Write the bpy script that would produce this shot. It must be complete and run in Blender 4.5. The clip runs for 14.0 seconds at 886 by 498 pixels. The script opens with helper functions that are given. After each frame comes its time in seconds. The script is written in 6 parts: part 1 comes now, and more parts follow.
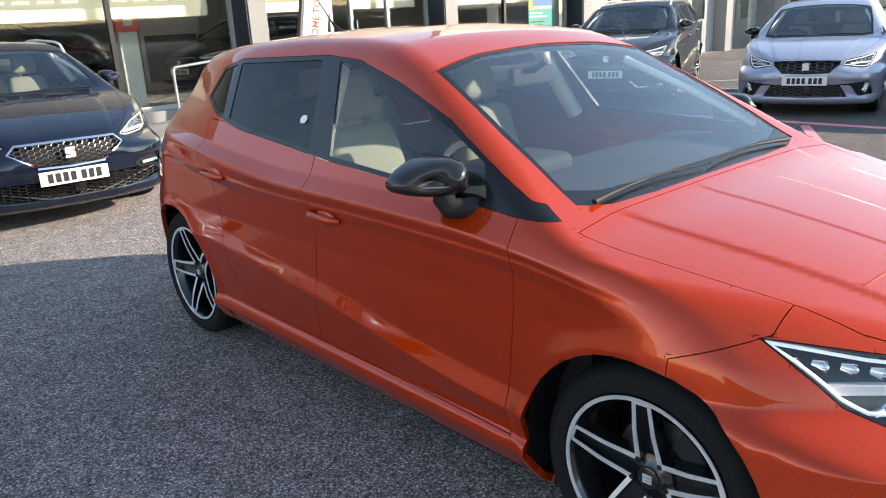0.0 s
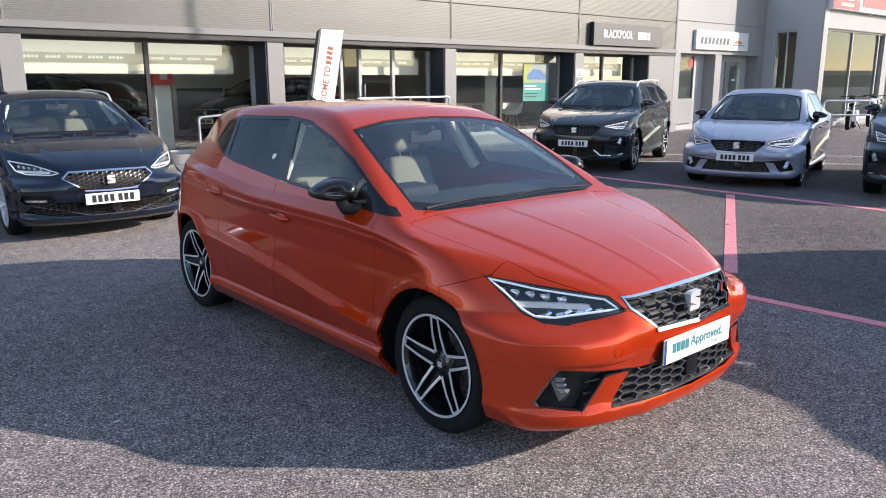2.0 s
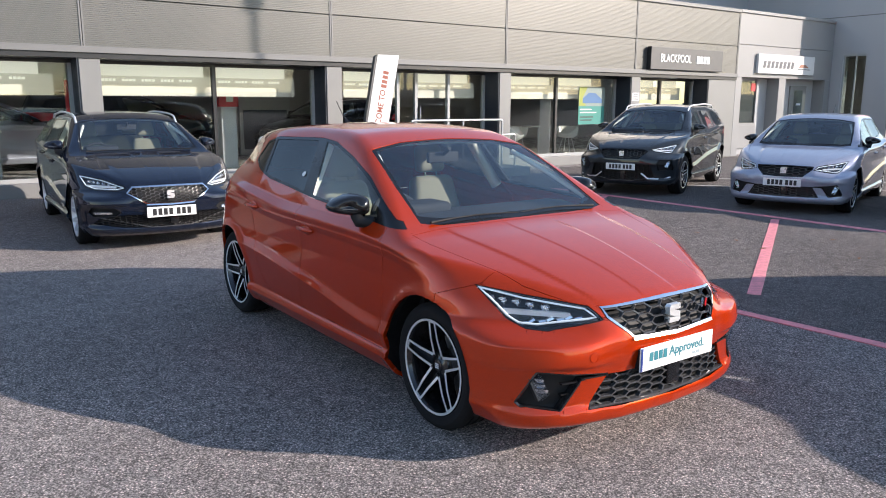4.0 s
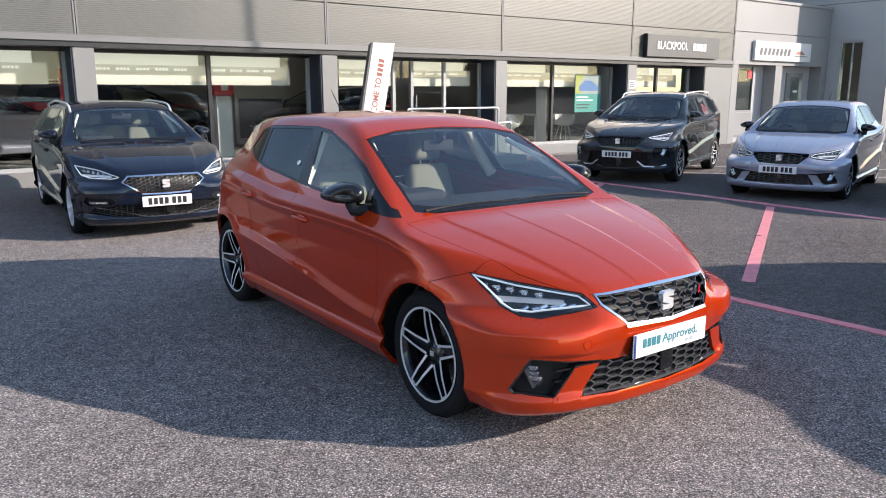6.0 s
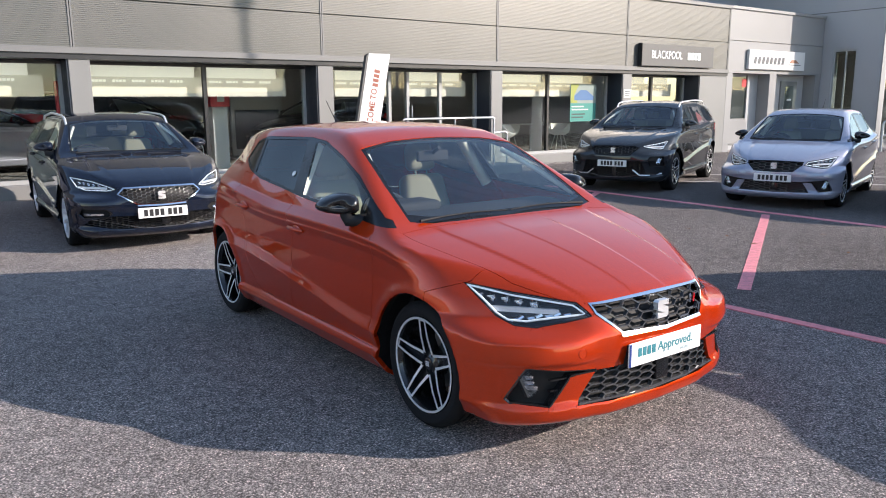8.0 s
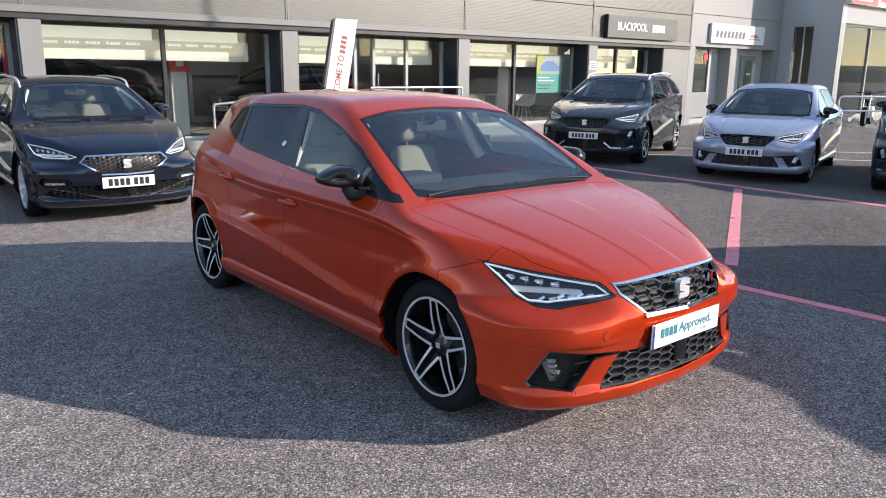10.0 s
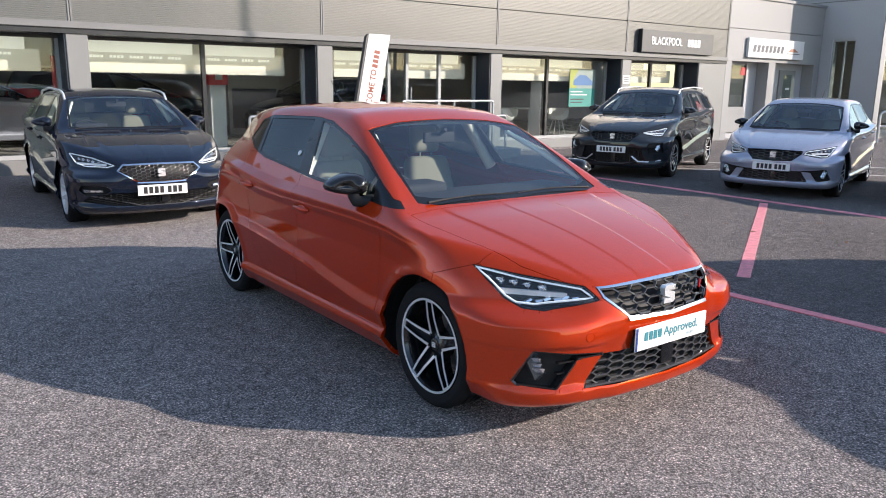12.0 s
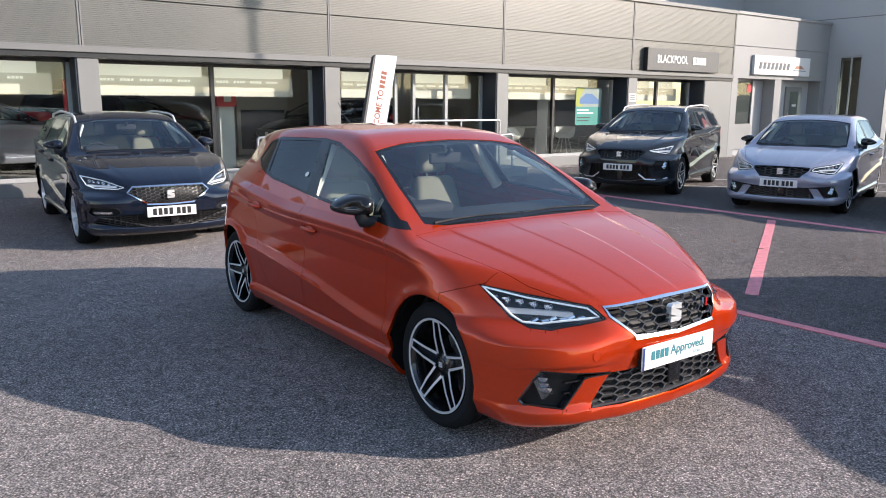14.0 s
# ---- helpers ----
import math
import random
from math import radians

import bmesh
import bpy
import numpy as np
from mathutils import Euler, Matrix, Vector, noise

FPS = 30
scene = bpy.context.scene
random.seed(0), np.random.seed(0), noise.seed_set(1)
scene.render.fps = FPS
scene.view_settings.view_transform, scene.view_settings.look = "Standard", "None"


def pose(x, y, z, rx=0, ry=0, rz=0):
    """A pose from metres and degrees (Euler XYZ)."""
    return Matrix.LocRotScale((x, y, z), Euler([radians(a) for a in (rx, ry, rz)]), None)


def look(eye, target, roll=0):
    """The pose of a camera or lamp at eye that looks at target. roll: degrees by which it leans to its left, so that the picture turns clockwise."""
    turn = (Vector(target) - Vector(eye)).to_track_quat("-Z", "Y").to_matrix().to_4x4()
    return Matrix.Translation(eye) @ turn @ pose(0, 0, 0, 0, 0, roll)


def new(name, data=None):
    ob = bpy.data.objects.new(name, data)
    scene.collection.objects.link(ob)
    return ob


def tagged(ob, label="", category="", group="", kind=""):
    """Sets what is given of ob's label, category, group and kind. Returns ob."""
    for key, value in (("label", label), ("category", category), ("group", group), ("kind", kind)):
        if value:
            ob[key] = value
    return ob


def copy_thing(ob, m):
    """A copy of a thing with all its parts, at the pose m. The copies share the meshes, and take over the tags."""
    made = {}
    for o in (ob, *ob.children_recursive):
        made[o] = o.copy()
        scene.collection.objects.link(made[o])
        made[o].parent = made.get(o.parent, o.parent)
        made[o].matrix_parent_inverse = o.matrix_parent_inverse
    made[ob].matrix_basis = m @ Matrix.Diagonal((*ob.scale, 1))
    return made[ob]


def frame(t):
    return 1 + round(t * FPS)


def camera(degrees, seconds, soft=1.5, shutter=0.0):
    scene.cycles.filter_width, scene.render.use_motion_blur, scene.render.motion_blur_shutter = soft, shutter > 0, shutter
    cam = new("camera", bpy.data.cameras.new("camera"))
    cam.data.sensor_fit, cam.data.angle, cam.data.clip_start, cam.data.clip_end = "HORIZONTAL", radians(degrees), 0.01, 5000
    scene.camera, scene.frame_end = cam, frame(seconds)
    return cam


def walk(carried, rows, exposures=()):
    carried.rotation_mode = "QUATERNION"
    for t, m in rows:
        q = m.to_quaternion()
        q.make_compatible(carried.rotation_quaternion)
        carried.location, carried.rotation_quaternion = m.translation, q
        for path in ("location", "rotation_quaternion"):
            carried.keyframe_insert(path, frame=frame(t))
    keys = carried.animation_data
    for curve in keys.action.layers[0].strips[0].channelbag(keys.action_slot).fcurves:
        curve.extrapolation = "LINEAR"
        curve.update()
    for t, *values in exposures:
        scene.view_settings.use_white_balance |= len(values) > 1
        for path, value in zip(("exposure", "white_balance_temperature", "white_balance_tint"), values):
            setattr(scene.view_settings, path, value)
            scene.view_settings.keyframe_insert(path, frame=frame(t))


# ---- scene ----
cam = camera(61.0, 14.0, soft=1.0, shutter=0.0)
PATH = [
    (0, (0.031, 0.11, 1.474), (-0.018, 2.02, 0.884), -3.1),
    (0.5, (0.167, -0.338, 1.524), (0.125, 1.597, 1.022), -2.5),
    (1, (0.287, -0.758, 1.557), (0.241, 1.198, 1.142), -1.4),
    (1.5, (0.501, -1.095, 1.548), (0.423, 0.86, 1.13), -0.3),
    (2, (0.63, -1.4, 1.556), (0.547, 0.55, 1.121), -0.1),
    (2.5, (0.751, -1.591, 1.579), (0.621, 0.361, 1.165), 0.6),
    (3, (0.887, -1.674, 1.571), (0.68, 0.279, 1.19), 0.4),
    (5.3, (0.976, -1.688, 1.572), (0.711, 0.258, 1.192), 0.1),
    (5.5, (0.97, -1.69, 1.571), (0.711, 0.254, 1.177), 0.1),
    (6, (0.974, -1.692, 1.572), (0.728, 0.25, 1.163), -0.0),
    (6.5, (0.977, -1.687, 1.581), (0.741, 0.259, 1.183), -0.0),
    (7, (0.981, -1.69, 1.578), (0.75, 0.26, 1.195), 0.1),
    (7.5, (0.982, -1.69, 1.578), (0.745, 0.26, 1.2), -0.0),
    (8, (0.985, -1.693, 1.574), (0.746, 0.256, 1.19), -0.3),
    (10.5, (0.662, -1.521, 1.566), (0.561, 0.42, 1.098), 0.9),
    (11, (0.723, -1.553, 1.566), (0.617, 0.388, 1.097), 1.1),
    (11.5, (0.86, -1.647, 1.555), (0.684, 0.295, 1.113), 1.2),
    (12, (0.914, -1.71, 1.567), (0.694, 0.232, 1.14), 0.8),
    (12.5, (0.919, -1.729, 1.569), (0.68, 0.214, 1.16), 0.4),
    (13, (0.924, -1.732, 1.575), (0.681, 0.212, 1.175), 0.2),
    (13.5, (0.919, -1.73, 1.573), (0.68, 0.216, 1.179), 0.4),
    (14, (0.925, -1.725, 1.579), (0.682, 0.223, 1.2), 0.3),
]
walk(cam, [(t, look(eye, target, roll)) for t, eye, target, roll in PATH], exposures=[(0, 1.80, 7300, 10), (0.5, 1.68, 7300, 14), (1.0, 1.50, 6950, 14), (1.6, 1.40, 6800, 14), (2.2, 1.33, 6700, 14), (3.0, 1.28, 6680, 14), (14, 1.28, 6720, 14)])

# ---- light: low winter sun over the open forecourt, clear sky ----
SUN_UP, SUN_AZ = 21.0, -1.0          # degrees; azimuth from +x towards +y
world = bpy.data.worlds.new("sky")
scene.world = world
world.use_nodes = True
wn = world.node_tree.nodes
wn.clear()
sky = wn.new("ShaderNodeTexSky")
sky.sky_type = "NISHITA"
sky.sun_disc = False
sky.sun_elevation = radians(SUN_UP)
sky.sun_rotation = radians(90 - SUN_AZ)
sky.dust_density = 0.2
sky.air_density = 1.0
bg = wn.new("ShaderNodeBackground")
bg.inputs["Strength"].default_value = 0.128
wo = wn.new("ShaderNodeOutputWorld")
world.node_tree.links.new(sky.outputs[0], bg.inputs[0])
world.node_tree.links.new(bg.outputs[0], wo.inputs[0])
sun = new("sun", bpy.data.lights.new("sun", "SUN"))
sun.data.energy = 3.1
sun.data.angle = radians(0.6)
sun.data.color = (1.0, 0.91, 0.82)
sun_dir = Vector((math.cos(radians(SUN_AZ)) * math.cos(radians(SUN_UP)), math.sin(radians(SUN_AZ)) * math.cos(radians(SUN_UP)), math.sin(radians(SUN_UP))))
sun.matrix_world = look(sun_dir * 60, (0, 0, 0))


# ---- materials ----
def material(name):
    m = bpy.data.materials.new(name)
    m.use_nodes = True
    return m, m.node_tree.nodes, m.node_tree.links, m.node_tree.nodes["Principled BSDF"]


def surface(name, colour, rough=0.5, metal=0.0, vary=0.12, scale=6.0, fine=90.0, bump=0.0, coat=0.0, spec=0.5, rough_vary=0.08):
    """A surface with broad stains and fine grain in its colour, gloss and relief."""
    m, n, l, p = material(name)
    co = n.new("ShaderNodeTexCoord")
    big = n.new("ShaderNodeTexNoise")
    big.inputs["Scale"].default_value = scale
    big.inputs["Detail"].default_value = 5
    small = n.new("ShaderNodeTexNoise")
    small.inputs["Scale"].default_value = fine
    small.inputs["Detail"].default_value = 3
    add = n.new("ShaderNodeMath")
    add.operation = "ADD"
    rng = n.new("ShaderNodeMapRange")
    rng.inputs["From Min"].default_value = 0.6
    rng.inputs["From Max"].default_value = 1.4
    rng.inputs["To Min"].default_value = 1 - vary
    rng.inputs["To Max"].default_value = 1 + vary
    mul = n.new("ShaderNodeVectorMath")
    mul.operation = "SCALE"
    mul.inputs[0].default_value = colour
    l.new(co.outputs["Object"], big.inputs["Vector"])
    l.new(co.outputs["Object"], small.inputs["Vector"])
    l.new(big.outputs["Fac"], add.inputs[0])
    l.new(small.outputs["Fac"], add.inputs[1])
    l.new(add.outputs[0], rng.inputs["Value"])
    l.new(rng.outputs[0], mul.inputs["Scale"])
    l.new(mul.outputs[0], p.inputs["Base Color"])
    rr = n.new("ShaderNodeMapRange")
    rr.inputs["From Min"].default_value = 0.3
    rr.inputs["From Max"].default_value = 0.7
    rr.inputs["To Min"].default_value = max(0.0, rough - rough_vary)
    rr.inputs["To Max"].default_value = min(1.0, rough + rough_vary)
    l.new(big.outputs["Fac"], rr.inputs["Value"])
    l.new(rr.outputs[0], p.inputs["Roughness"])
    p.inputs["Metallic"].default_value = metal
    p.inputs["Specular IOR Level"].default_value = spec
    p.inputs["Coat Weight"].default_value = coat
    p.inputs["Coat Roughness"].default_value = 0.03
    if bump:
        b = n.new("ShaderNodeBump")
        b.inputs["Strength"].default_value = bump
        b.inputs["Distance"].default_value = 0.004
        l.new(small.outputs["Fac"], b.inputs["Height"])
        l.new(b.outputs[0], p.inputs["Normal"])
    return m


def car_paint(name, colour, flake=0.25, metal=0.35, rough=0.32):
    """Clear-coated paint with fine metal flakes and a thin film of dust."""
    m, n, l, p = material(name)
    co = n.new("ShaderNodeTexCoord")
    vor = n.new("ShaderNodeTexVoronoi")
    vor.inputs["Scale"].default_value = 900
    dust = n.new("ShaderNodeTexNoise")
    dust.inputs["Scale"].default_value = 3.5
    dust.inputs["Detail"].default_value = 6
    l.new(co.outputs["Object"], vor.inputs["Vector"])
    l.new(co.outputs["Object"], dust.inputs["Vector"])
    mix = n.new("ShaderNodeMix")
    mix.data_type = "RGBA"
    mix.inputs["A"].default_value = (*[c * (1 - flake) for c in colour], 1)
    mix.inputs["B"].default_value = (*[min(1, c * (1 + flake)) for c in colour], 1)
    sep = n.new("ShaderNodeSeparateColor")
    l.new(vor.outputs["Color"], sep.inputs[0])
    l.new(sep.outputs[0], mix.inputs["Factor"])
    l.new(mix.outputs["Result"], p.inputs["Base Color"])
    rr = n.new("ShaderNodeMapRange")
    rr.inputs["To Min"].default_value = 0.0
    rr.inputs["To Max"].default_value = 0.02
    l.new(dust.outputs["Fac"], rr.inputs["Value"])
    l.new(rr.outputs[0], p.inputs["Coat Roughness"])
    p.inputs["Metallic"].default_value = metal
    p.inputs["Roughness"].default_value = rough
    p.inputs["Coat Weight"].default_value = 1.0
    p.inputs["Coat IOR"].default_value = 1.5
    p.inputs["Specular IOR Level"].default_value = 0.0
    return m


def glazing(name, tint, gloss=0.0, ior=1.5, graze=1.0):
    """Thin glass: tinted see-through with a mirror sheen that grows at a slant."""
    m, n, l, p = material(name)
    n.remove(p)
    out = n["Material Output"]
    tr = n.new("ShaderNodeBsdfTransparent")
    tr.inputs[0].default_value = (*tint, 1)
    gl = n.new("ShaderNodeBsdfGlossy")
    gl.inputs["Roughness"].default_value = 0.01
    gl.inputs["Color"].default_value = (0.95, 0.98, 1, 1)
    lw = n.new("ShaderNodeLayerWeight")
    lw.inputs["Blend"].default_value = 0.5
    rise = n.new("ShaderNodeMath")
    rise.operation = "POWER"
    rise.inputs[1].default_value = 5.0
    base = ((ior - 1) / (ior + 1)) ** 2
    add = n.new("ShaderNodeMath")
    add.operation = "MULTIPLY_ADD"
    add.use_clamp = True
    add.inputs[1].default_value = (1 - base) * graze
    add.inputs[2].default_value = base + gloss
    mx = n.new("ShaderNodeMixShader")
    l.new(lw.outputs["Facing"], rise.inputs[0])
    l.new(rise.outputs[0], add.inputs[0])
    l.new(add.outputs[0], mx.inputs[0])
    l.new(tr.outputs[0], mx.inputs[1])
    l.new(gl.outputs[0], mx.inputs[2])
    l.new(mx.outputs[0], out.inputs[0])
    return m


def glowing(name, colour, strength):
    m, n, l, p = material(name)
    p.inputs["Base Color"].default_value = (*colour, 1)
    p.inputs["Emission Color"].default_value = (*colour, 1)
    p.inputs["Emission Strength"].default_value = strength
    return m


def asphalt(name, low, high):
    """Tarmac: pale and dark chippings in a black binder, worn lanes and damp stains. low, high: range of its overall
    paleness.
    """
    m, n, l, p = material(name)
    co = n.new("ShaderNodeTexCoord")
    vor = n.new("ShaderNodeTexVoronoi")
    vor.inputs["Scale"].default_value = 120
    vor.inputs["Randomness"].default_value = 1
    fine = n.new("ShaderNodeTexVoronoi")
    fine.inputs["Scale"].default_value = 260
    big = n.new("ShaderNodeTexNoise")
    big.inputs["Scale"].default_value = 0.55
    big.inputs["Detail"].default_value = 7
    mid = n.new("ShaderNodeTexNoise")
    mid.inputs["Scale"].default_value = 9
    mid.inputs["Detail"].default_value = 6
    for t in (vor, fine, big, mid):
        l.new(co.outputs["Object"], t.inputs["Vector"])
    sep = n.new("ShaderNodeSeparateColor")
    l.new(vor.outputs["Color"], sep.inputs[0])
    ramp = n.new("ShaderNodeValToRGB")
    e = ramp.color_ramp.elements
    e[0].position, e[0].color = 0.0, (0.150, 0.138, 0.135, 1)
    e[1].position, e[1].color = 1.0, (0.56, 0.505, 0.475, 1)
    for pos, c in ((0.45, (0.262, 0.236, 0.227, 1)), (0.8, (0.325, 0.293, 0.280, 1))):
        k = e.new(pos)
        k.color = c
    l.new(sep.outputs[0], ramp.inputs[0])
    rb = n.new("ShaderNodeMapRange")
    rb.inputs["From Min"].default_value = 0.3
    rb.inputs["From Max"].default_value = 0.7
    rb.inputs["To Min"].default_value = low * 1.06
    rb.inputs["To Max"].default_value = high
    l.new(big.outputs["Fac"], rb.inputs["Value"])
    rm = n.new("ShaderNodeMapRange")
    rm.inputs["From Min"].default_value = 0.3
    rm.inputs["From Max"].default_value = 0.7
    rm.inputs["To Min"].default_value = 0.82
    rm.inputs["To Max"].default_value = 1.15
    l.new(mid.outputs["Fac"], rm.inputs["Value"])
    mm = n.new("ShaderNodeMath")
    mm.operation = "MULTIPLY"
    l.new(rb.outputs[0], mm.inputs[0])
    l.new(rm.outputs[0], mm.inputs[1])
    pit = n.new("ShaderNodeMapRange")
    pit.inputs["From Min"].default_value = 0.30
    pit.inputs["From Max"].default_value = 0.70
    pit.inputs["To Min"].default_value = 1.0
    pit.inputs["To Max"].default_value = 0.34
    l.new(vor.outputs["Distance"], pit.inputs["Value"])
    m2 = n.new("ShaderNodeMath")
    m2.operation = "MULTIPLY"
    l.new(mm.outputs[0], m2.inputs[0])
    l.new(pit.outputs[0], m2.inputs[1])
    mul = n.new("ShaderNodeVectorMath")
    mul.operation = "SCALE"
    l.new(ramp.outputs[0], mul.inputs[0])
    l.new(m2.outputs[0], mul.inputs["Scale"])
    l.new(mul.outputs[0], p.inputs["Base Color"])
    h = n.new("ShaderNodeMath")
    h.operation = "MULTIPLY_ADD"
    h.inputs[1].default_value = -1.0
    l.new(vor.outputs["Distance"], h.inputs[0])
    l.new(fine.outputs["Distance"], h.inputs[2])
    b = n.new("ShaderNodeBump")
    b.inputs["Strength"].default_value = 1.0
    b.inputs["Distance"].default_value = 0.011
    l.new(h.outputs[0], b.inputs["Height"])
    l.new(b.outputs[0], p.inputs["Normal"])
    p.inputs["Roughness"].default_value = 0.9
    p.inputs["Specular IOR Level"].default_value = 0.06
    return m


TARMAC = asphalt("tarmac", 1.72, 2.35)
# the same tarmac scaled darker, to match the tone over the bays
DARKENED_TARMAC = asphalt("darkened_tarmac", 1.02, 1.40)
RED = car_paint("orange_red_paint", (0.47, 0.033, 0.002), metal=0.42, rough=0.30)
SLATE = car_paint("blue_grey_paint", (0.006, 0.010, 0.022), metal=0.15)
GRAPHITE = car_paint("graphite_paint", (0.022, 0.026, 0.030), metal=0.25)
SILVER = car_paint("silver_paint", (0.34, 0.36, 0.44), metal=0.45)
GLOSS_BLACK = surface("gloss_black", (0.008, 0.008, 0.009), 0.2, coat=0.25, vary=0.05)
TRIM_BLACK = surface("satin_black", (0.008, 0.008, 0.009), 0.22, spec=0.35)
BADGE = surface("satin_chrome", (0.80, 0.80, 0.80), 0.30, metal=0.55, vary=0.05)
GRILLE_GREY = surface("dark_chrome_plastic", (0.055, 0.056, 0.06), 0.28, coat=0.5)
BLACK = surface("black_plastic", (0.010, 0.010, 0.011), 0.6, spec=0.3, bump=0.1)
RUBBER = surface("tyre_rubber", (0.011, 0.011, 0.012), 0.85, spec=0.2, bump=0.25, vary=0.25)
CABIN = surface("dark_trim", (0.026, 0.028, 0.032), 0.75, spec=0.25, bump=0.15)
SEAT_CLOTH = surface("grey_upholstery", (0.20, 0.205, 0.165), 0.85, bump=0.3, fine=300)
LINER = surface("pale_headlining", (0.68, 0.68, 0.63), 0.9)
CHROME = surface("chrome", (0.82, 0.82, 0.83), 0.08, metal=1.0, vary=0.03, rough_vary=0.03)
ALLOY = surface("machined_alloy", (0.80, 0.80, 0.81), 0.42, metal=0.55, vary=0.06)
WHEEL_BLACK = surface("wheel_black", (0.010, 0.010, 0.011), 0.2, coat=0.6)
STEEL = surface("galvanised_steel", (0.52, 0.53, 0.55), 0.38, metal=0.9, vary=0.15)
BRAKE = surface("brake_iron", (0.22, 0.21, 0.20), 0.45, metal=0.8, vary=0.3)
SCREEN_GLASS = glazing("windscreen_glass", (0.84, 0.90, 0.87), gloss=0.08, ior=1.5)
DOOR_GLASS = glazing("door_glass", (0.72, 0.80, 0.75), gloss=0.02, ior=1.45)
TINTED_GLASS = glazing("privacy_glass", (0.09, 0.10, 0.10), gloss=0.0, ior=1.4)
LENS_GLASS = glazing("lamp_lens", (0.86, 0.89, 0.92), gloss=0.02)
WING_GLASS = glazing("wing_glass", (0.60, 0.64, 0.63), gloss=0.0, ior=1.22)
SHOP_GLASS = glazing("shop_glass", (0.84, 0.87, 0.85), gloss=0.0, ior=1.45, graze=0.4)
MIRROR_GLASS = surface("mirror", (0.85, 0.86, 0.88), 0.02, metal=1.0, vary=0.01, rough_vary=0.01)
DAYLIGHT_STRIP = glowing("light_guide", (0.90, 0.96, 1.0), 0.10)
TAIL_RED = surface("red_lens", (0.42, 0.01, 0.012), 0.12, coat=1.0)
PLATE_WHITE = surface("white_plate", (0.78, 0.78, 0.76), 0.35, vary=0.04)
PLATE_BLUE = surface("plate_blue", (0.02, 0.05, 0.22), 0.4)
INK = surface("black_ink", (0.02, 0.02, 0.022), 0.5)
TEAL = surface("teal_print", (0.035, 0.20, 0.24), 0.5, vary=0.05)
GREY_INK = surface("pale_grey_print", (0.42, 0.52, 0.55), 0.5)
CLADDING = surface("taupe_cladding", (0.138, 0.137, 0.128), 0.40, metal=0.35, vary=0.06, scale=0.8, fine=30)
FASCIA = surface("grey_trim_metal", (0.16, 0.16, 0.158), 0.45, vary=0.07, scale=1.5)
COLUMN_GREY = surface("grey_column_metal", (0.20, 0.20, 0.195), 0.45, vary=0.07, scale=1.5)
NAVY = surface("dark_navy_panel", (0.018, 0.024, 0.036), 0.4, vary=0.1)
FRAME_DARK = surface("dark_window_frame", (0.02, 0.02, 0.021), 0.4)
FRAME_GREY = surface("grey_window_frame", (0.34, 0.35, 0.35), 0.4)
WHITE_PANEL = surface("white_cladding", (0.245, 0.245, 0.247), 0.45, vary=0.05, scale=1.2)
WING_GREY = surface("pale_grey_cladding", (0.36, 0.365, 0.375), 0.5, vary=0.06, scale=1.0)
FLOOR_TILE = surface("showroom_tile", (0.42, 0.41, 0.39), 0.25, vary=0.06)
INSIDE_WALL = surface("showroom_wall", (0.56, 0.52, 0.48), 0.8, vary=0.05)
SIGN_DARK = surface("dark_sign", (0.07, 0.07, 0.07), 0.5, vary=0.05)
SIGN_WHITE = surface("white_sign", (0.60, 0.60, 0.60), 0.4, vary=0.03)
LETTER_WHITE = surface("white_letters", (0.85, 0.85, 0.84), 0.5, vary=0.03)
LETTER_RUST = surface("rust_red_letters", (0.24, 0.055, 0.028), 0.5, vary=0.05)
LETTER_GREY = surface("grey_letters", (0.09, 0.095, 0.105), 0.5, vary=0.05)
SIGN_RED = surface("red_sign", (0.58, 0.03, 0.04), 0.4, vary=0.06)
LINE_PAINT = surface("worn_pink_line", (0.78, 0.27, 0.29), 0.75, vary=0.35, scale=14, fine=160, bump=0.5)
LINE_WHITE = surface("worn_white_line", (0.62, 0.58, 0.54), 0.75, vary=0.3, scale=14, fine=160, bump=0.5)
POSTER_TEAL = surface("teal_poster", (0.02, 0.22, 0.19), 0.5, vary=0.05)
POSTER_PALE = surface("poster_pale", (0.20, 0.26, 0.24), 0.5)
POSTER_YELLOW = surface("poster_yellow", (0.26, 0.30, 0.04), 0.5)
POSTER_BLUE = surface("poster_blue", (0.04, 0.13, 0.30), 0.5)
CHAIR_WHITE = surface("white_shell", (0.75, 0.75, 0.73), 0.35, vary=0.03)
FAR_WALL = surface("far_shed_cladding", (0.10, 0.10, 0.11), 0.7, vary=0.2, scale=0.2)
LEAF = surface("dry_leaf", (0.22, 0.09, 0.04), 0.8, vary=0.3)
PALE_GRIT = surface("pale_grit", (0.60, 0.58, 0.55), 0.8, vary=0.2)


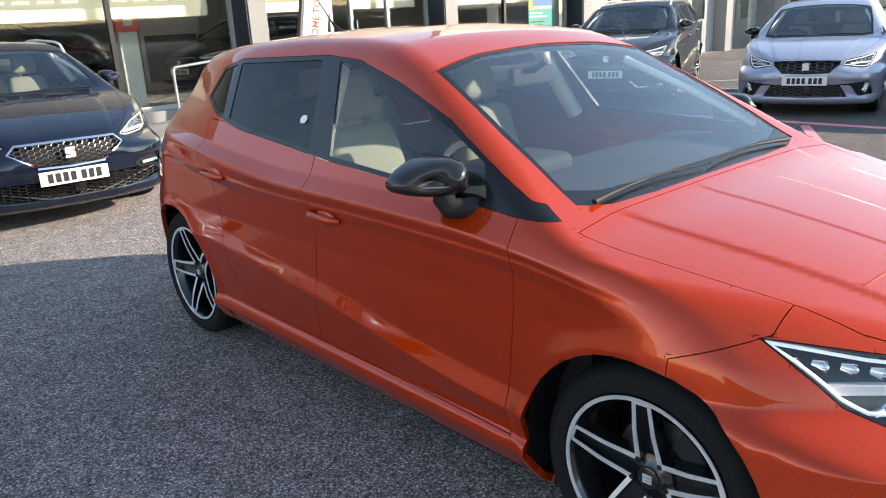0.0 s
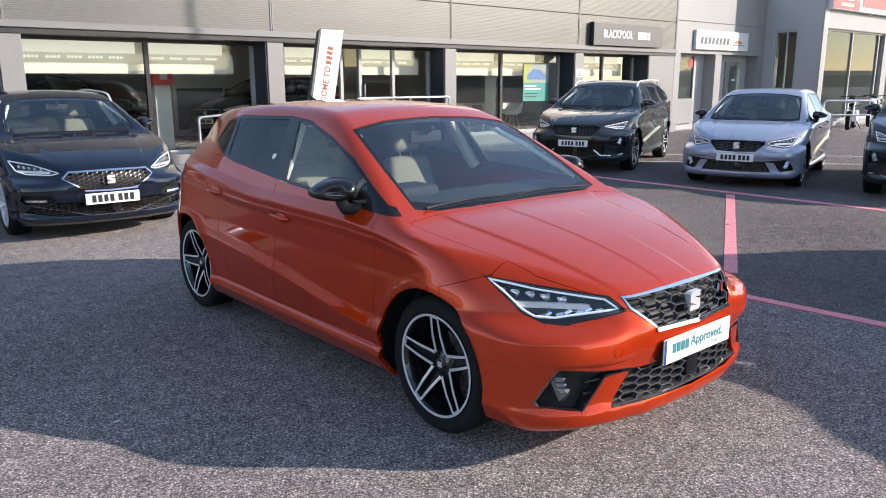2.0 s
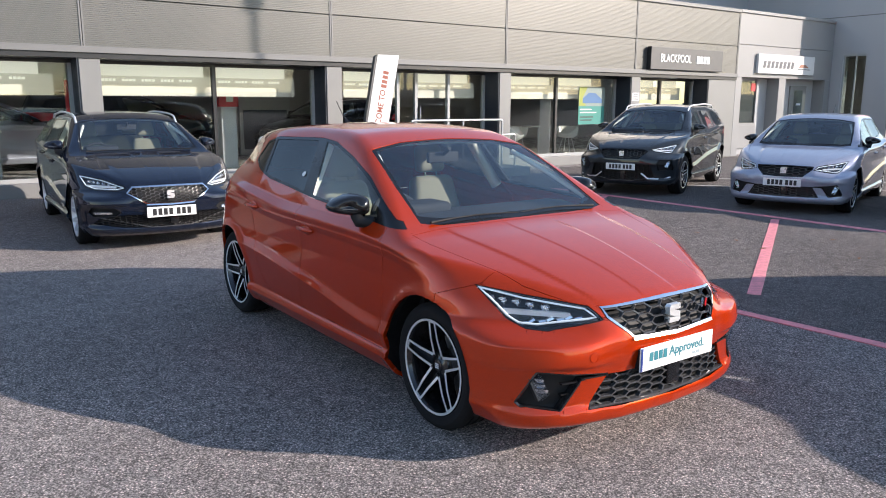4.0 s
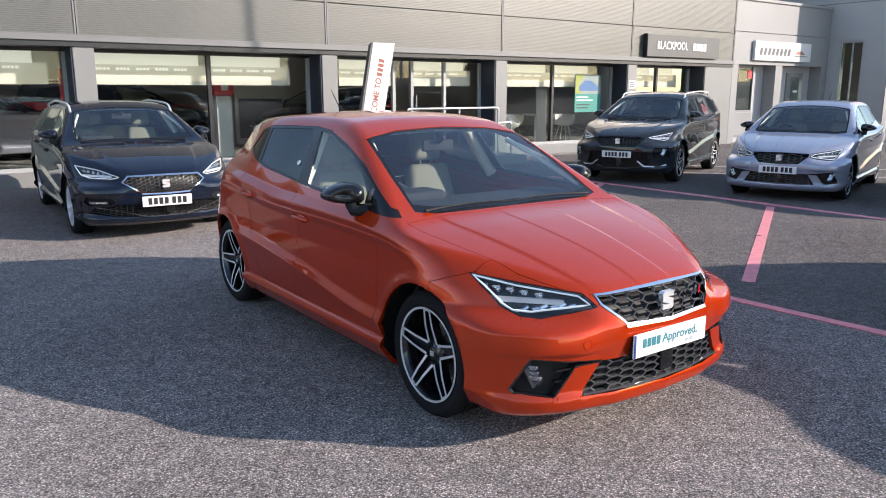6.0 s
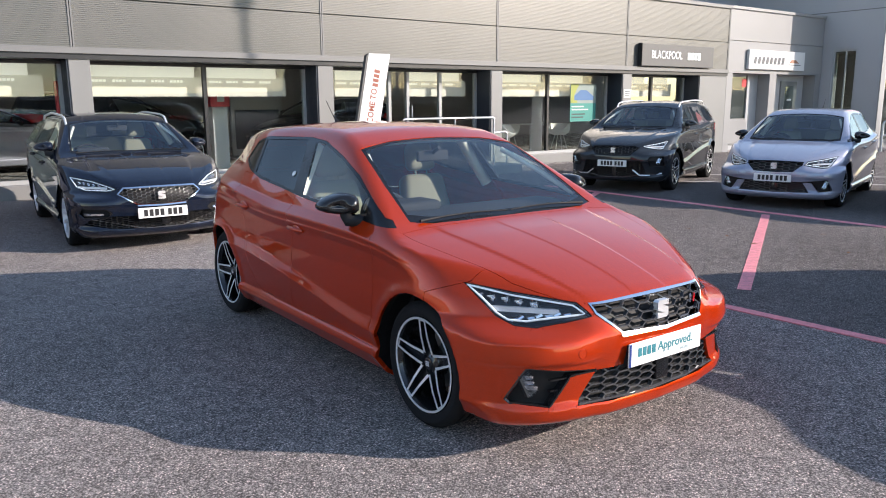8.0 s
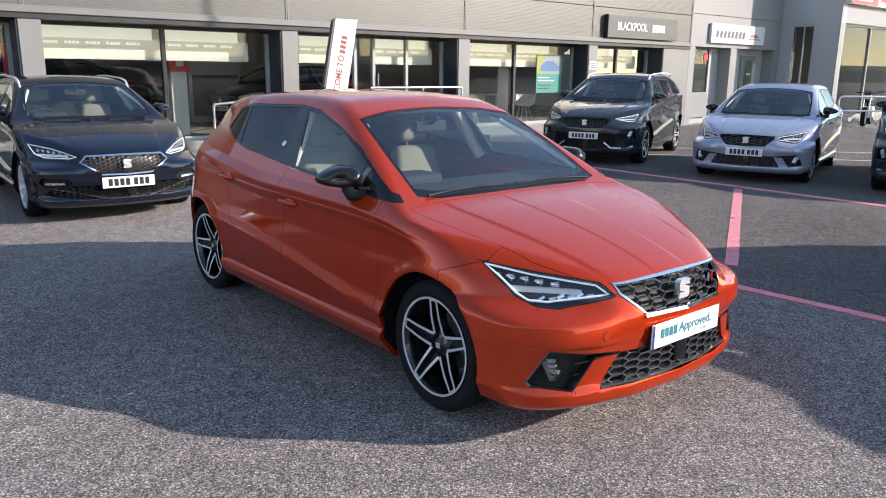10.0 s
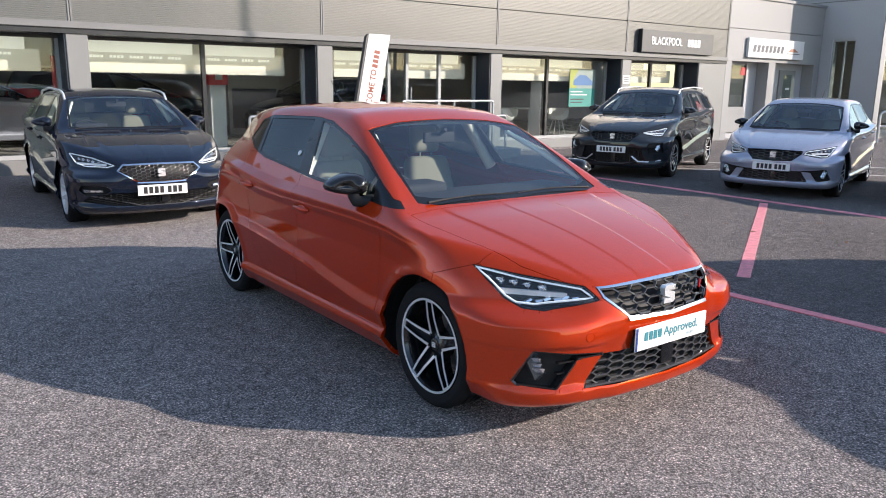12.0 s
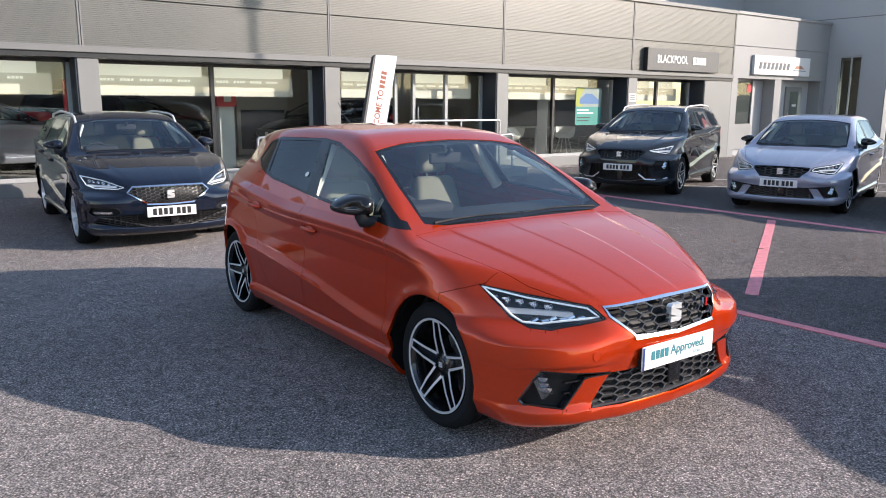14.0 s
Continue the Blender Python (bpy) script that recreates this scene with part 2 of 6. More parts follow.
# ---- mesh helpers ----
def curve(*pts):
    """A smooth curve through (x, y) points that never overshoots."""
    pts = sorted(pts)
    xs, ys = np.array([p[0] for p in pts], float), np.array([p[1] for p in pts], float)
    h = np.diff(xs)
    d = np.diff(ys) / h
    m = np.zeros(len(xs))
    m[0], m[-1] = d[0], d[-1]
    for i in range(1, len(xs) - 1):
        if d[i - 1] * d[i] > 0:
            w1, w2 = 2 * h[i] + h[i - 1], h[i] + 2 * h[i - 1]
            m[i] = (w1 + w2) / (w1 / d[i - 1] + w2 / d[i])

    def f(x):
        x = np.clip(x, xs[0], xs[-1])
        i = np.clip(np.searchsorted(xs, x) - 1, 0, len(h) - 1)
        t = (x - xs[i]) / h[i]
        return (ys[i] * (1 + 2 * t) * (1 - t) ** 2 + m[i] * h[i] * t * (1 - t) ** 2
                + ys[i + 1] * t * t * (3 - 2 * t) + m[i + 1] * h[i] * t * t * (t - 1))
    return f


def step(a, b, x):
    t = np.clip((x - a) / (b - a), 0, 1)
    return t * t * (3 - 2 * t)


def smax(a, b, k):
    return np.maximum(a, b) + np.maximum(k - np.abs(a - b), 0) ** 2 / (4 * k)


def inside(poly, p):
    x, y = p
    r = False
    j = len(poly) - 1
    for i in range(len(poly)):
        (xi, yi), (xj, yj) = poly[i], poly[j]
        if (yi > y) != (yj > y) and x < (xj - xi) * (y - yi) / (yj - yi) + xi:
            r = not r
        j = i
    return r


def mesh_object(name, verts, faces, mat, parent=None, smooth=False, label="", normals=None):
    me = bpy.data.meshes.new(name)
    me.from_pydata([tuple(v) for v in verts], [], [tuple(f) for f in faces])
    if smooth:
        me.polygons.foreach_set("use_smooth", [True] * len(me.polygons))
    me.materials.append(mat)
    me.update()
    if normals is not None:
        me.normals_split_custom_set_from_vertices([tuple(n) for n in normals])
    ob = new(name, me)
    ob.parent = parent
    return tagged(ob, label) if label else ob


def part(name, bm, mat, parent, label="", smooth=0.0):
    """Links a bmesh as one mesh object under a thing. smooth: the angle, in degrees, below which edges are rounded."""
    me = bpy.data.meshes.new(name)
    bmesh.ops.recalc_face_normals(bm, faces=bm.faces)
    if smooth:
        for f in bm.faces:
            f.smooth = True
        for e in bm.edges:
            if len(e.link_faces) == 2 and e.calc_face_angle(0) > radians(smooth):
                e.smooth = False
    bm.to_mesh(me)
    bm.free()
    me.materials.append(mat)
    ob = new(name, me)
    ob.parent = parent
    return tagged(ob, label) if label else ob


def add_box(bm, x0, x1, y0, y1, z0, z1, bevel=0.0):
    m = Matrix.LocRotScale(((x0 + x1) / 2, (y0 + y1) / 2, (z0 + z1) / 2), None, (abs(x1 - x0), abs(y1 - y0), abs(z1 - z0)))
    r = bmesh.ops.create_cube(bm, size=1, matrix=m)
    if bevel:
        es = list({e for v in r["verts"] for e in v.link_edges})
        bmesh.ops.bevel(bm, geom=es, offset=bevel, segments=2, profile=0.5, affect="EDGES")


def box(x0, x1, y0, y1, z0, z1, bevel=0.0):
    bm = bmesh.new()
    add_box(bm, x0, x1, y0, y1, z0, z1, bevel)
    return bm


def add_tube(bm, pts, r, sides=8, cap=True):
    """A round bar along pts; r may be one radius or one for each point."""
    pts = [Vector(p) for p in pts]
    rs = [r] * len(pts) if isinstance(r, (int, float)) else r
    rings = []
    up = None
    for i, p in enumerate(pts):
        t = ((pts[min(i + 1, len(pts) - 1)] - p).normalized() + (p - pts[max(i - 1, 0)]).normalized()).normalized()
        if up is None:
            up = t.orthogonal().normalized()
        up = (up - t * up.dot(t)).normalized()
        side = t.cross(up)
        rings.append([bm.verts.new(p + (up * math.cos(a) + side * math.sin(a)) * rs[i]) for a in [2 * math.pi * k / sides for k in range(sides)]])
    for a, b in zip(rings, rings[1:]):
        for k in range(sides):
            bm.faces.new((a[k], a[(k + 1) % sides], b[(k + 1) % sides], b[k]))
    if cap:
        bm.faces.new(rings[0][::-1])
        bm.faces.new(rings[-1])


def tube(pts, r, sides=8):
    bm = bmesh.new()
    add_tube(bm, pts, r, sides)
    return bm


def lathe(profile, sides, axis="y", sweep=360.0):
    """Turns a profile of (radius, offset) points round an axis."""
    bm = bmesh.new()
    rings = []
    closed = sweep >= 359.9
    cnt = sides if closed else sides + 1
    for k in range(cnt):
        a = radians(sweep) * k / sides
        c, s = math.cos(a), math.sin(a)
        ring = []
        for r, o in profile:
            ring.append(bm.verts.new({"y": (r * c, o, r * s), "z": (r * c, r * s, o), "x": (o, r * c, r * s)}[axis]))
        rings.append(ring)
    for k in range(sides):
        a, b = rings[k], rings[(k + 1) % cnt]
        for i in range(len(profile) - 1):
            bm.faces.new((a[i], a[i + 1], b[i + 1], b[i]))
    bmesh.ops.remove_doubles(bm, verts=bm.verts, dist=1e-5)
    return bm


def prism(poly, y0, y1, axes="xz"):
    """A flat outline given depth; axes name the outline's own plane."""
    bm = bmesh.new()

    def at(p, d):
        return {"xz": (p[0], d, p[1]), "xy": (p[0], p[1], d), "yz": (d, p[0], p[1])}[axes]
    a = [bm.verts.new(at(p, y0)) for p in poly]
    b = [bm.verts.new(at(p, y1)) for p in poly]
    bm.faces.new(a)
    bm.faces.new(b[::-1])
    for i in range(len(poly)):
        j = (i + 1) % len(poly)
        bm.faces.new((a[j], a[i], b[i], b[j]))
    return bm


def lettering(name, text, size, mat, parent, m, depth=0.004, align="CENTER", squeeze=1.0, shear=0.0, bold=0.018):
    cu = bpy.data.curves.new(name, "FONT")
    cu.body, cu.size, cu.extrude, cu.align_x, cu.align_y, cu.shear = text, size, depth, align, "CENTER", shear
    cu.resolution_u = 3
    cu.offset = size * bold
    tmp = bpy.data.objects.new(name, cu)
    scene.collection.objects.link(tmp)
    me = bpy.data.meshes.new_from_object(tmp.evaluated_get(bpy.context.evaluated_depsgraph_get()))
    bpy.data.objects.remove(tmp)
    me.transform(m @ Matrix.Diagonal((squeeze, 1, 1, 1)))
    me.materials.clear()
    me.materials.append(mat)
    ob = new(name, me)
    ob.parent = parent
    return ob


def thing(name, m, label, category, group=""):
    ob = new(name)
    ob.empty_display_size = 0.2
    ob.matrix_basis = m
    return tagged(ob, label, category, group)


# ---- car bodies: a rounded solid between side, top, front and rear faces, cut into panels ----
class Field:
    """The solid of a car's body: x ahead of the front axle, y to the left, z up."""

    def __init__(self, s):
        self.s = s

    def width(self, x, z):
        s = self.s
        edge, low = s["crease"](x), s["low"](x)
        line = np.minimum(s["handle_line"](x), edge - 0.026)
        lv = [s["floor"] + 0 * x, s["sill"] - 0.032 + 0 * x, s["sill"] - 0.004 + 0 * x, s["sill"] + 0.012 + 0 * x, low - 0.007, low + 0.003, low + 0.065, s["mid"] + 0 * x,
              line - 0.045, line - 0.004, line + 0.007, edge - 0.006, edge + 0.004, s["belt"](x)]
        iv, pv = s["inset"], s["inset_plain"]
        full = 1 - step(-0.30, 0.30, x)
        tot = 0
        for dz in (-0.0035, 0.0, 0.0035):
            v = np.full_like(x, iv[0])
            for k in range(len(lv) - 1):
                rise = (iv[k + 1] - iv[k]) * full + (pv[k + 1] - pv[k]) * (1 - full)
                v = v + np.clip((z + dz - lv[k]) / np.maximum(lv[k + 1] - lv[k], 0.004), 0, 1) * rise
            v = v + np.maximum(z + dz - lv[-1], 0) * s["lean"]
            tot = tot + v / 3
        tot = tot + s["taper"] * step(s["wheelbase"] - 0.5, s["wheelbase"] + 0.35, -x) * np.clip((z - s["belt"](x) + 0.12) / 0.24, 0, 1)
        flare = 0
        for ax in (s["front_axle"], -s["wheelbase"]):
            r = np.hypot(x - ax, z - s["arch_z"])
            flare = flare + s["flare"] * np.exp(-((r - s["arch_r"] - 0.012) / 0.035) ** 2) * (z > 0.18)
        return s["half"](x) - tot + flare

    def top(self, x, ay):
        s = self.s
        z = s["roofline"](x) - s["crown"](x) * (ay / 0.75) ** 2.2
        ridge = s["ridge"](x)
        on = step(s["cowl"] - 0.04, s["cowl"] + 0.08, x)
        spine = 0.16 - 0.05 * step(s["cowl"], 0.7, x)
        return z - on * (s["ridge_h"] * step(ridge - 0.008, ridge + 0.022, ay) + 0.0022 * step(spine - 0.006, spine + 0.014, ay))

    def front(self, ay, z):
        s = self.s
        k = step(s["blend"][0], s["blend"][1], z)
        # a fold across the bumper over the fog lamps
        fold = np.clip((s["fold"] + 0.125 - z) / 0.115, 0, 1) * np.clip((z - s["fold"] + 0.012) / 0.016, 0, 1)
        return s["nose"](z) - s["plan_low"](ay) * (1 - k) - s["plan_lamp"](ay) * k + 0.013 * fold * step(0.34, 0.52, ay)

    def __call__(self, x, y, z):
        s = self.s
        ay = np.sqrt(y * y + 1e-6)
        top = z - self.top(x, ay)
        side = ay - self.width(x, z)
        f = smax(side, top, s["round_top"] - 0.045 * step(-0.45, -0.05, x))
        f = smax(f, x - self.front(ay, z), s["round_front"])
        f = smax(f, s["tail"](z) + s["plan_rear"](ay) - x, 0.04)
        return smax(f, s["floor"] - z, 0.04)

    def normal(self, p):
        e = 0.002
        x, y, z = p[:, 0], p[:, 1], p[:, 2]
        g = np.stack([self(x + e, y, z) - self(x - e, y, z), self(x, y + e, z) - self(x, y - e, z), self(x, y, z + e) - self(x, y, z - e)], 1)
        return g / np.maximum(np.linalg.norm(g, axis=1, keepdims=True), 1e-9)

    def meet(self, o, d, far=2.6):
        """Where rays from inside, o along d, leave the solid."""
        lo, hi = np.zeros(len(o)), np.full(len(o), far)
        for _ in range(22 if len(o) > 50 else 17):
            mid = (lo + hi) / 2
            q = o + d * mid[:, None]
            out = self(q[:, 0], q[:, 1], q[:, 2]) > 0
            hi, lo = np.where(out, mid, hi), np.where(out, lo, mid)
        return o + d * hi[:, None]

    def on_front(self, y, z, back=0.0):
        o = np.array([[0.0, y, z]])
        p = self.meet(o, np.array([[1.0, 0, 0]]))[0]
        return Vector((p[0] - back, y, z))

    def on_side(self, x, z, sign, out=0.0):
        p = self.meet(np.array([[x, 0.0, z]]), np.array([[0.0, sign, 0]]))[0]
        return Vector((x, p[1] + sign * out, z))

    def on_top(self, x, y, out=0.0):
        p = self.meet(np.array([[x, y, 0.6]]), np.array([[0.0, 0, 1]]))[0]
        return Vector((x, y, p[2] + out))


AXES = {"side": (0, 2), "top": (0, 1), "front": (1, 2)}


class Skin:
    """A sheet of faces on a field, from which panels are cut along outlines."""

    def __init__(self, field, verts, faces):
        self.field, self.v, self.f, self.bb = field, verts, faces, None

    def measure_boxes(self, faces):
        v = self.v
        return np.array([[min(v[i][k] for i in f) for k in range(3)] + [max(v[i][k] for i in f) for k in range(3)] for f in faces]).reshape(-1, 6)

    def boxes(self):
        if self.bb is None:
            self.bb = self.measure_boxes(self.f)
        return self.bb

    def take(self, view, poly, keep=lambda c: True):
        """Cuts the outline (in the side, top or front view) out of the sheet and returns what lies inside it."""
        a, b = AXES[view]
        v = self.v
        xs = [p[0] for p in poly]
        ys = [p[1] for p in poly]
        x0, x1, y0, y1 = min(xs) - 0.002, max(xs) + 0.002, min(ys) - 0.002, max(ys) + 0.002
        bb = self.boxes()
        hit = (bb[:, a] <= x1) & (bb[:, a + 3] >= x0) & (bb[:, b] <= y1) & (bb[:, b + 3] >= y0)
        near, rest = [], []
        keep_rows = np.ones(len(self.f), bool)
        for i in np.nonzero(hit)[0]:
            f = self.f[i]
            c = [sum(v[k][q] for k in f) / len(f) for q in range(3)]
            if keep(c):
                near.append(f)
                keep_rows[i] = False
        rows = np.nonzero(keep_rows)[0]
        kept, kept_boxes = [self.f[i] for i in rows], bb[rows]
        for i in range(len(poly)):
            (px, py), (qx, qy) = poly[i], poly[(i + 1) % len(poly)]
            ln = math.hypot(qx - px, qy - py)
            if ln < 1e-6:
                continue
            nx, ny = -(qy - py) / ln, (qx - px) / ln
            sx0, sx1, sy0, sy1 = min(px, qx), max(px, qx), min(py, qy), max(py, qy)
            made = {}
            out = []
            for f in near:
                fa = [v[k][a] for k in f]
                fb = [v[k][b] for k in f]
                if max(fa) < sx0 or min(fa) > sx1 or max(fb) < sy0 or min(fb) > sy1:
                    out.append(f)
                    continue
                d = [(fa[k] - px) * nx + (fb[k] - py) * ny for k in range(len(f))]
                d = [0.0 if abs(t) < 3e-4 else t for t in d]
                if min(d) >= 0 or max(d) <= 0:
                    out.append(f)
                    continue
                pos, neg = [], []
                for k in range(len(f)):
                    j = (k + 1) % len(f)
                    if d[k] >= 0:
                        pos.append(f[k])
                    if d[k] <= 0:
                        neg.append(f[k])
                    if d[k] * d[j] < 0:
                        key = (min(f[k], f[j]), max(f[k], f[j]))
                        if key not in made:
                            t = d[k] / (d[k] - d[j])
                            made[key] = len(v)
                            v.append([v[f[k]][c] + t * (v[f[j]][c] - v[f[k]][c]) for c in range(3)])
                        pos.append(made[key])
                        neg.append(made[key])
                for g in (pos, neg):
                    if len(g) >= 3:
                        out.append(tuple(g))
            near = out
        taken = []
        for f in near:
            c = [sum(v[i][k] for i in f) / len(f) for k in range(3)]
            (taken if inside(poly, (c[a], c[b])) else rest).append(f)
        self.f = kept + rest
        self.bb = np.concatenate([kept_boxes, self.measure_boxes(rest)]) if rest else kept_boxes
        return Skin(self.field, v, taken)

    def slice(self, nrm, d, lo, hi):
        """Cuts the faces between the corners lo and hi along a plane."""
        v = self.v
        bb = self.boxes()
        hit = np.all((bb[:, :3] <= np.array(hi)) & (bb[:, 3:] >= np.array(lo)), axis=1)
        keep_rows = np.nonzero(~hit)[0]
        made, out = {}, []
        for i in np.nonzero(hit)[0]:
            f = self.f[i]
            q = [sum(v[k][c] * nrm[c] for c in range(3)) - d for k in f]
            q = [0.0 if abs(t) < 3e-4 else t for t in q]
            if min(q) >= 0 or max(q) <= 0:
                out.append(f)
                continue
            pos, neg = [], []
            for k in range(len(f)):
                j = (k + 1) % len(f)
                if q[k] >= 0:
                    pos.append(f[k])
                if q[k] <= 0:
                    neg.append(f[k])
                if q[k] * q[j] < 0:
                    key = (min(f[k], f[j]), max(f[k], f[j]))
                    if key not in made:
                        t = q[k] / (q[k] - q[j])
                        made[key] = len(v)
                        v.append([v[f[k]][c] + t * (v[f[j]][c] - v[f[k]][c]) for c in range(3)])
                    pos.append(made[key])
                    neg.append(made[key])
            out += [tuple(g) for g in (pos, neg) if len(g) >= 3]
        self.bb = np.concatenate([bb[keep_rows], self.measure_boxes(out)])
        self.f = [self.f[i] for i in keep_rows] + out

    def build(self, name, mat, parent, gap=0.0016, depth=0.014, sink=0.0, label=""):
        """The sheet as a mesh, drawn in a little at its rim and turned inwards there."""
        idx, pts, faces = {}, [], []
        for f in self.f:
            g = []
            for i in f:
                if i not in idx:
                    idx[i] = len(pts)
                    pts.append(self.v[i])
                g.append(idx[i])
            faces.append(tuple(g))
        if not faces:
            faces, pts = [(0, 1, 2)], [(0, 0, 0.5), (0, 0.001, 0.5), (0, 0, 0.501)]
        p = np.array(pts, float)
        nrm = self.field.normal(p)
        count = {}
        for f in faces:
            for k in range(len(f)):
                i, j = f[k], f[(k + 1) % len(f)]
                e = (i, j) if i < j else (j, i)
                count[e] = count.get(e, 0) + 1
        move = np.zeros_like(p)
        rim = []
        for f in faces:
            for k in range(len(f)):
                i, j = f[k], f[(k + 1) % len(f)]
                if count[(i, j) if i < j else (j, i)] == 1:
                    c = p[list(f)].mean(0)
                    rim.append((i, j))
                    e = p[j] - p[i]
                    inn = np.cross(nrm[i] + nrm[j], e)
                    ln = np.linalg.norm(inn)
                    if ln > 1e-9:
                        inn = inn / ln
                        inn = inn if inn @ (c - p[i]) > 0 else -inn
                        w = np.linalg.norm(e)
                        move[i] += inn * w
                        move[j] += inn * w
        ln = np.linalg.norm(move, axis=1, keepdims=True)
        p = p + np.where(ln > 1e-9, move / np.maximum(ln, 1e-9), 0) * gap - nrm * sink
        norms = list(nrm)
        verts = list(p)
        if depth:
            low, high = {}, {}
            for i, j in rim:
                for k in (i, j):
                    if k not in low:
                        out = -move[k] / max(np.linalg.norm(move[k]), 1e-9)
                        high[k] = len(verts)
                        verts.append(p[k])
                        norms.append(out)
                        low[k] = len(verts)
                        verts.append(p[k] - nrm[k] * depth)
                        norms.append(out)
                faces.append((high[j], high[i], low[i], low[j]))
        return mesh_object(name, verts, faces, mat, parent, True, label, norms)


def body_sheet(field, fine=1.0):
    """The whole outer skin: rays from a spine inside the body, half of it worked out and then mirrored."""
    s = field.s
    xa, xb, z0 = 0.05, -s["wheelbase"] - 0.2, 0.60
    pl = []
    nf, ns, nr = int(78 * fine), int((xa - xb) / 0.0175 * fine), int(40 * fine)
    for k in range(nf):
        pl.append((xa, 90 * k / nf))
    for k in range(ns):
        pl.append((xa + (xb - xa) * k / ns, 90))
    for k in range(nr + 1):
        pl.append((xb, 90 + 90 * k / nr))
    th = np.concatenate([np.linspace(-62, -38, 6), np.linspace(-36, 58, int(104 * fine)), np.linspace(59.5, 90, int(22 * fine))])
    # rows that run along the sill edge, the lower crease, the handle line and the shoulder
    def crease_rows(x):
        q = np.array([x])
        edge = float(s["crease"](q)[0])
        zs = (s["sill"], float(s["low"](q)[0]), min(float(s["handle_line"](q)[0]), edge - 0.026), edge)
        return [math.degrees(math.atan2(z - z0, float(s["half"](q)[0]) - 0.01)) for z in zs]
    ref = crease_rows(xa)
    th = np.sort(np.concatenate([th] + [[t - 0.45, t, t + 0.45] for t in ref]))
    o, d = [], []
    for x, phi in pl:
        now = crease_rows(x)
        for t in np.interp(th, [-62] + ref + [58, 90], [-62] + now + [58, 90]):
            o.append((x, 0, z0))
            c = math.cos(radians(t))
            d.append((math.cos(radians(phi)) * c, math.sin(radians(phi)) * c, math.sin(radians(t))))
    d = np.array(d)
    d[np.abs(d) < 1e-9] = 0
    p = field.meet(np.array(o, float), d)
    n = len(th)
    idx, verts, ids = {}, [], []
    for sgn in (1, -1):
        row = []
        for q in p:
            key = (round(q[0], 5), round(q[1] * sgn, 5) + 0.0, round(q[2], 5))
            if key not in idx:
                idx[key] = len(verts)
                verts.append([float(q[0]), float(q[1] * sgn), float(q[2])])
            row.append(idx[key])
        ids.append(row)
    faces = []
    for h, row in enumerate(ids):
        for i in range(len(pl) - 1):
            for j in range(n - 1):
                f = [row[i * n + j], row[(i + 1) * n + j], row[(i + 1) * n + j + 1], row[i * n + j + 1]]
                if h:
                    f = f[::-1]
                g = [f[k] for k in range(4) if f[k] != f[k - 1]]
                if len(set(g)) >= 3:
                    faces.append(tuple(g))
    return Skin(field, verts, faces)


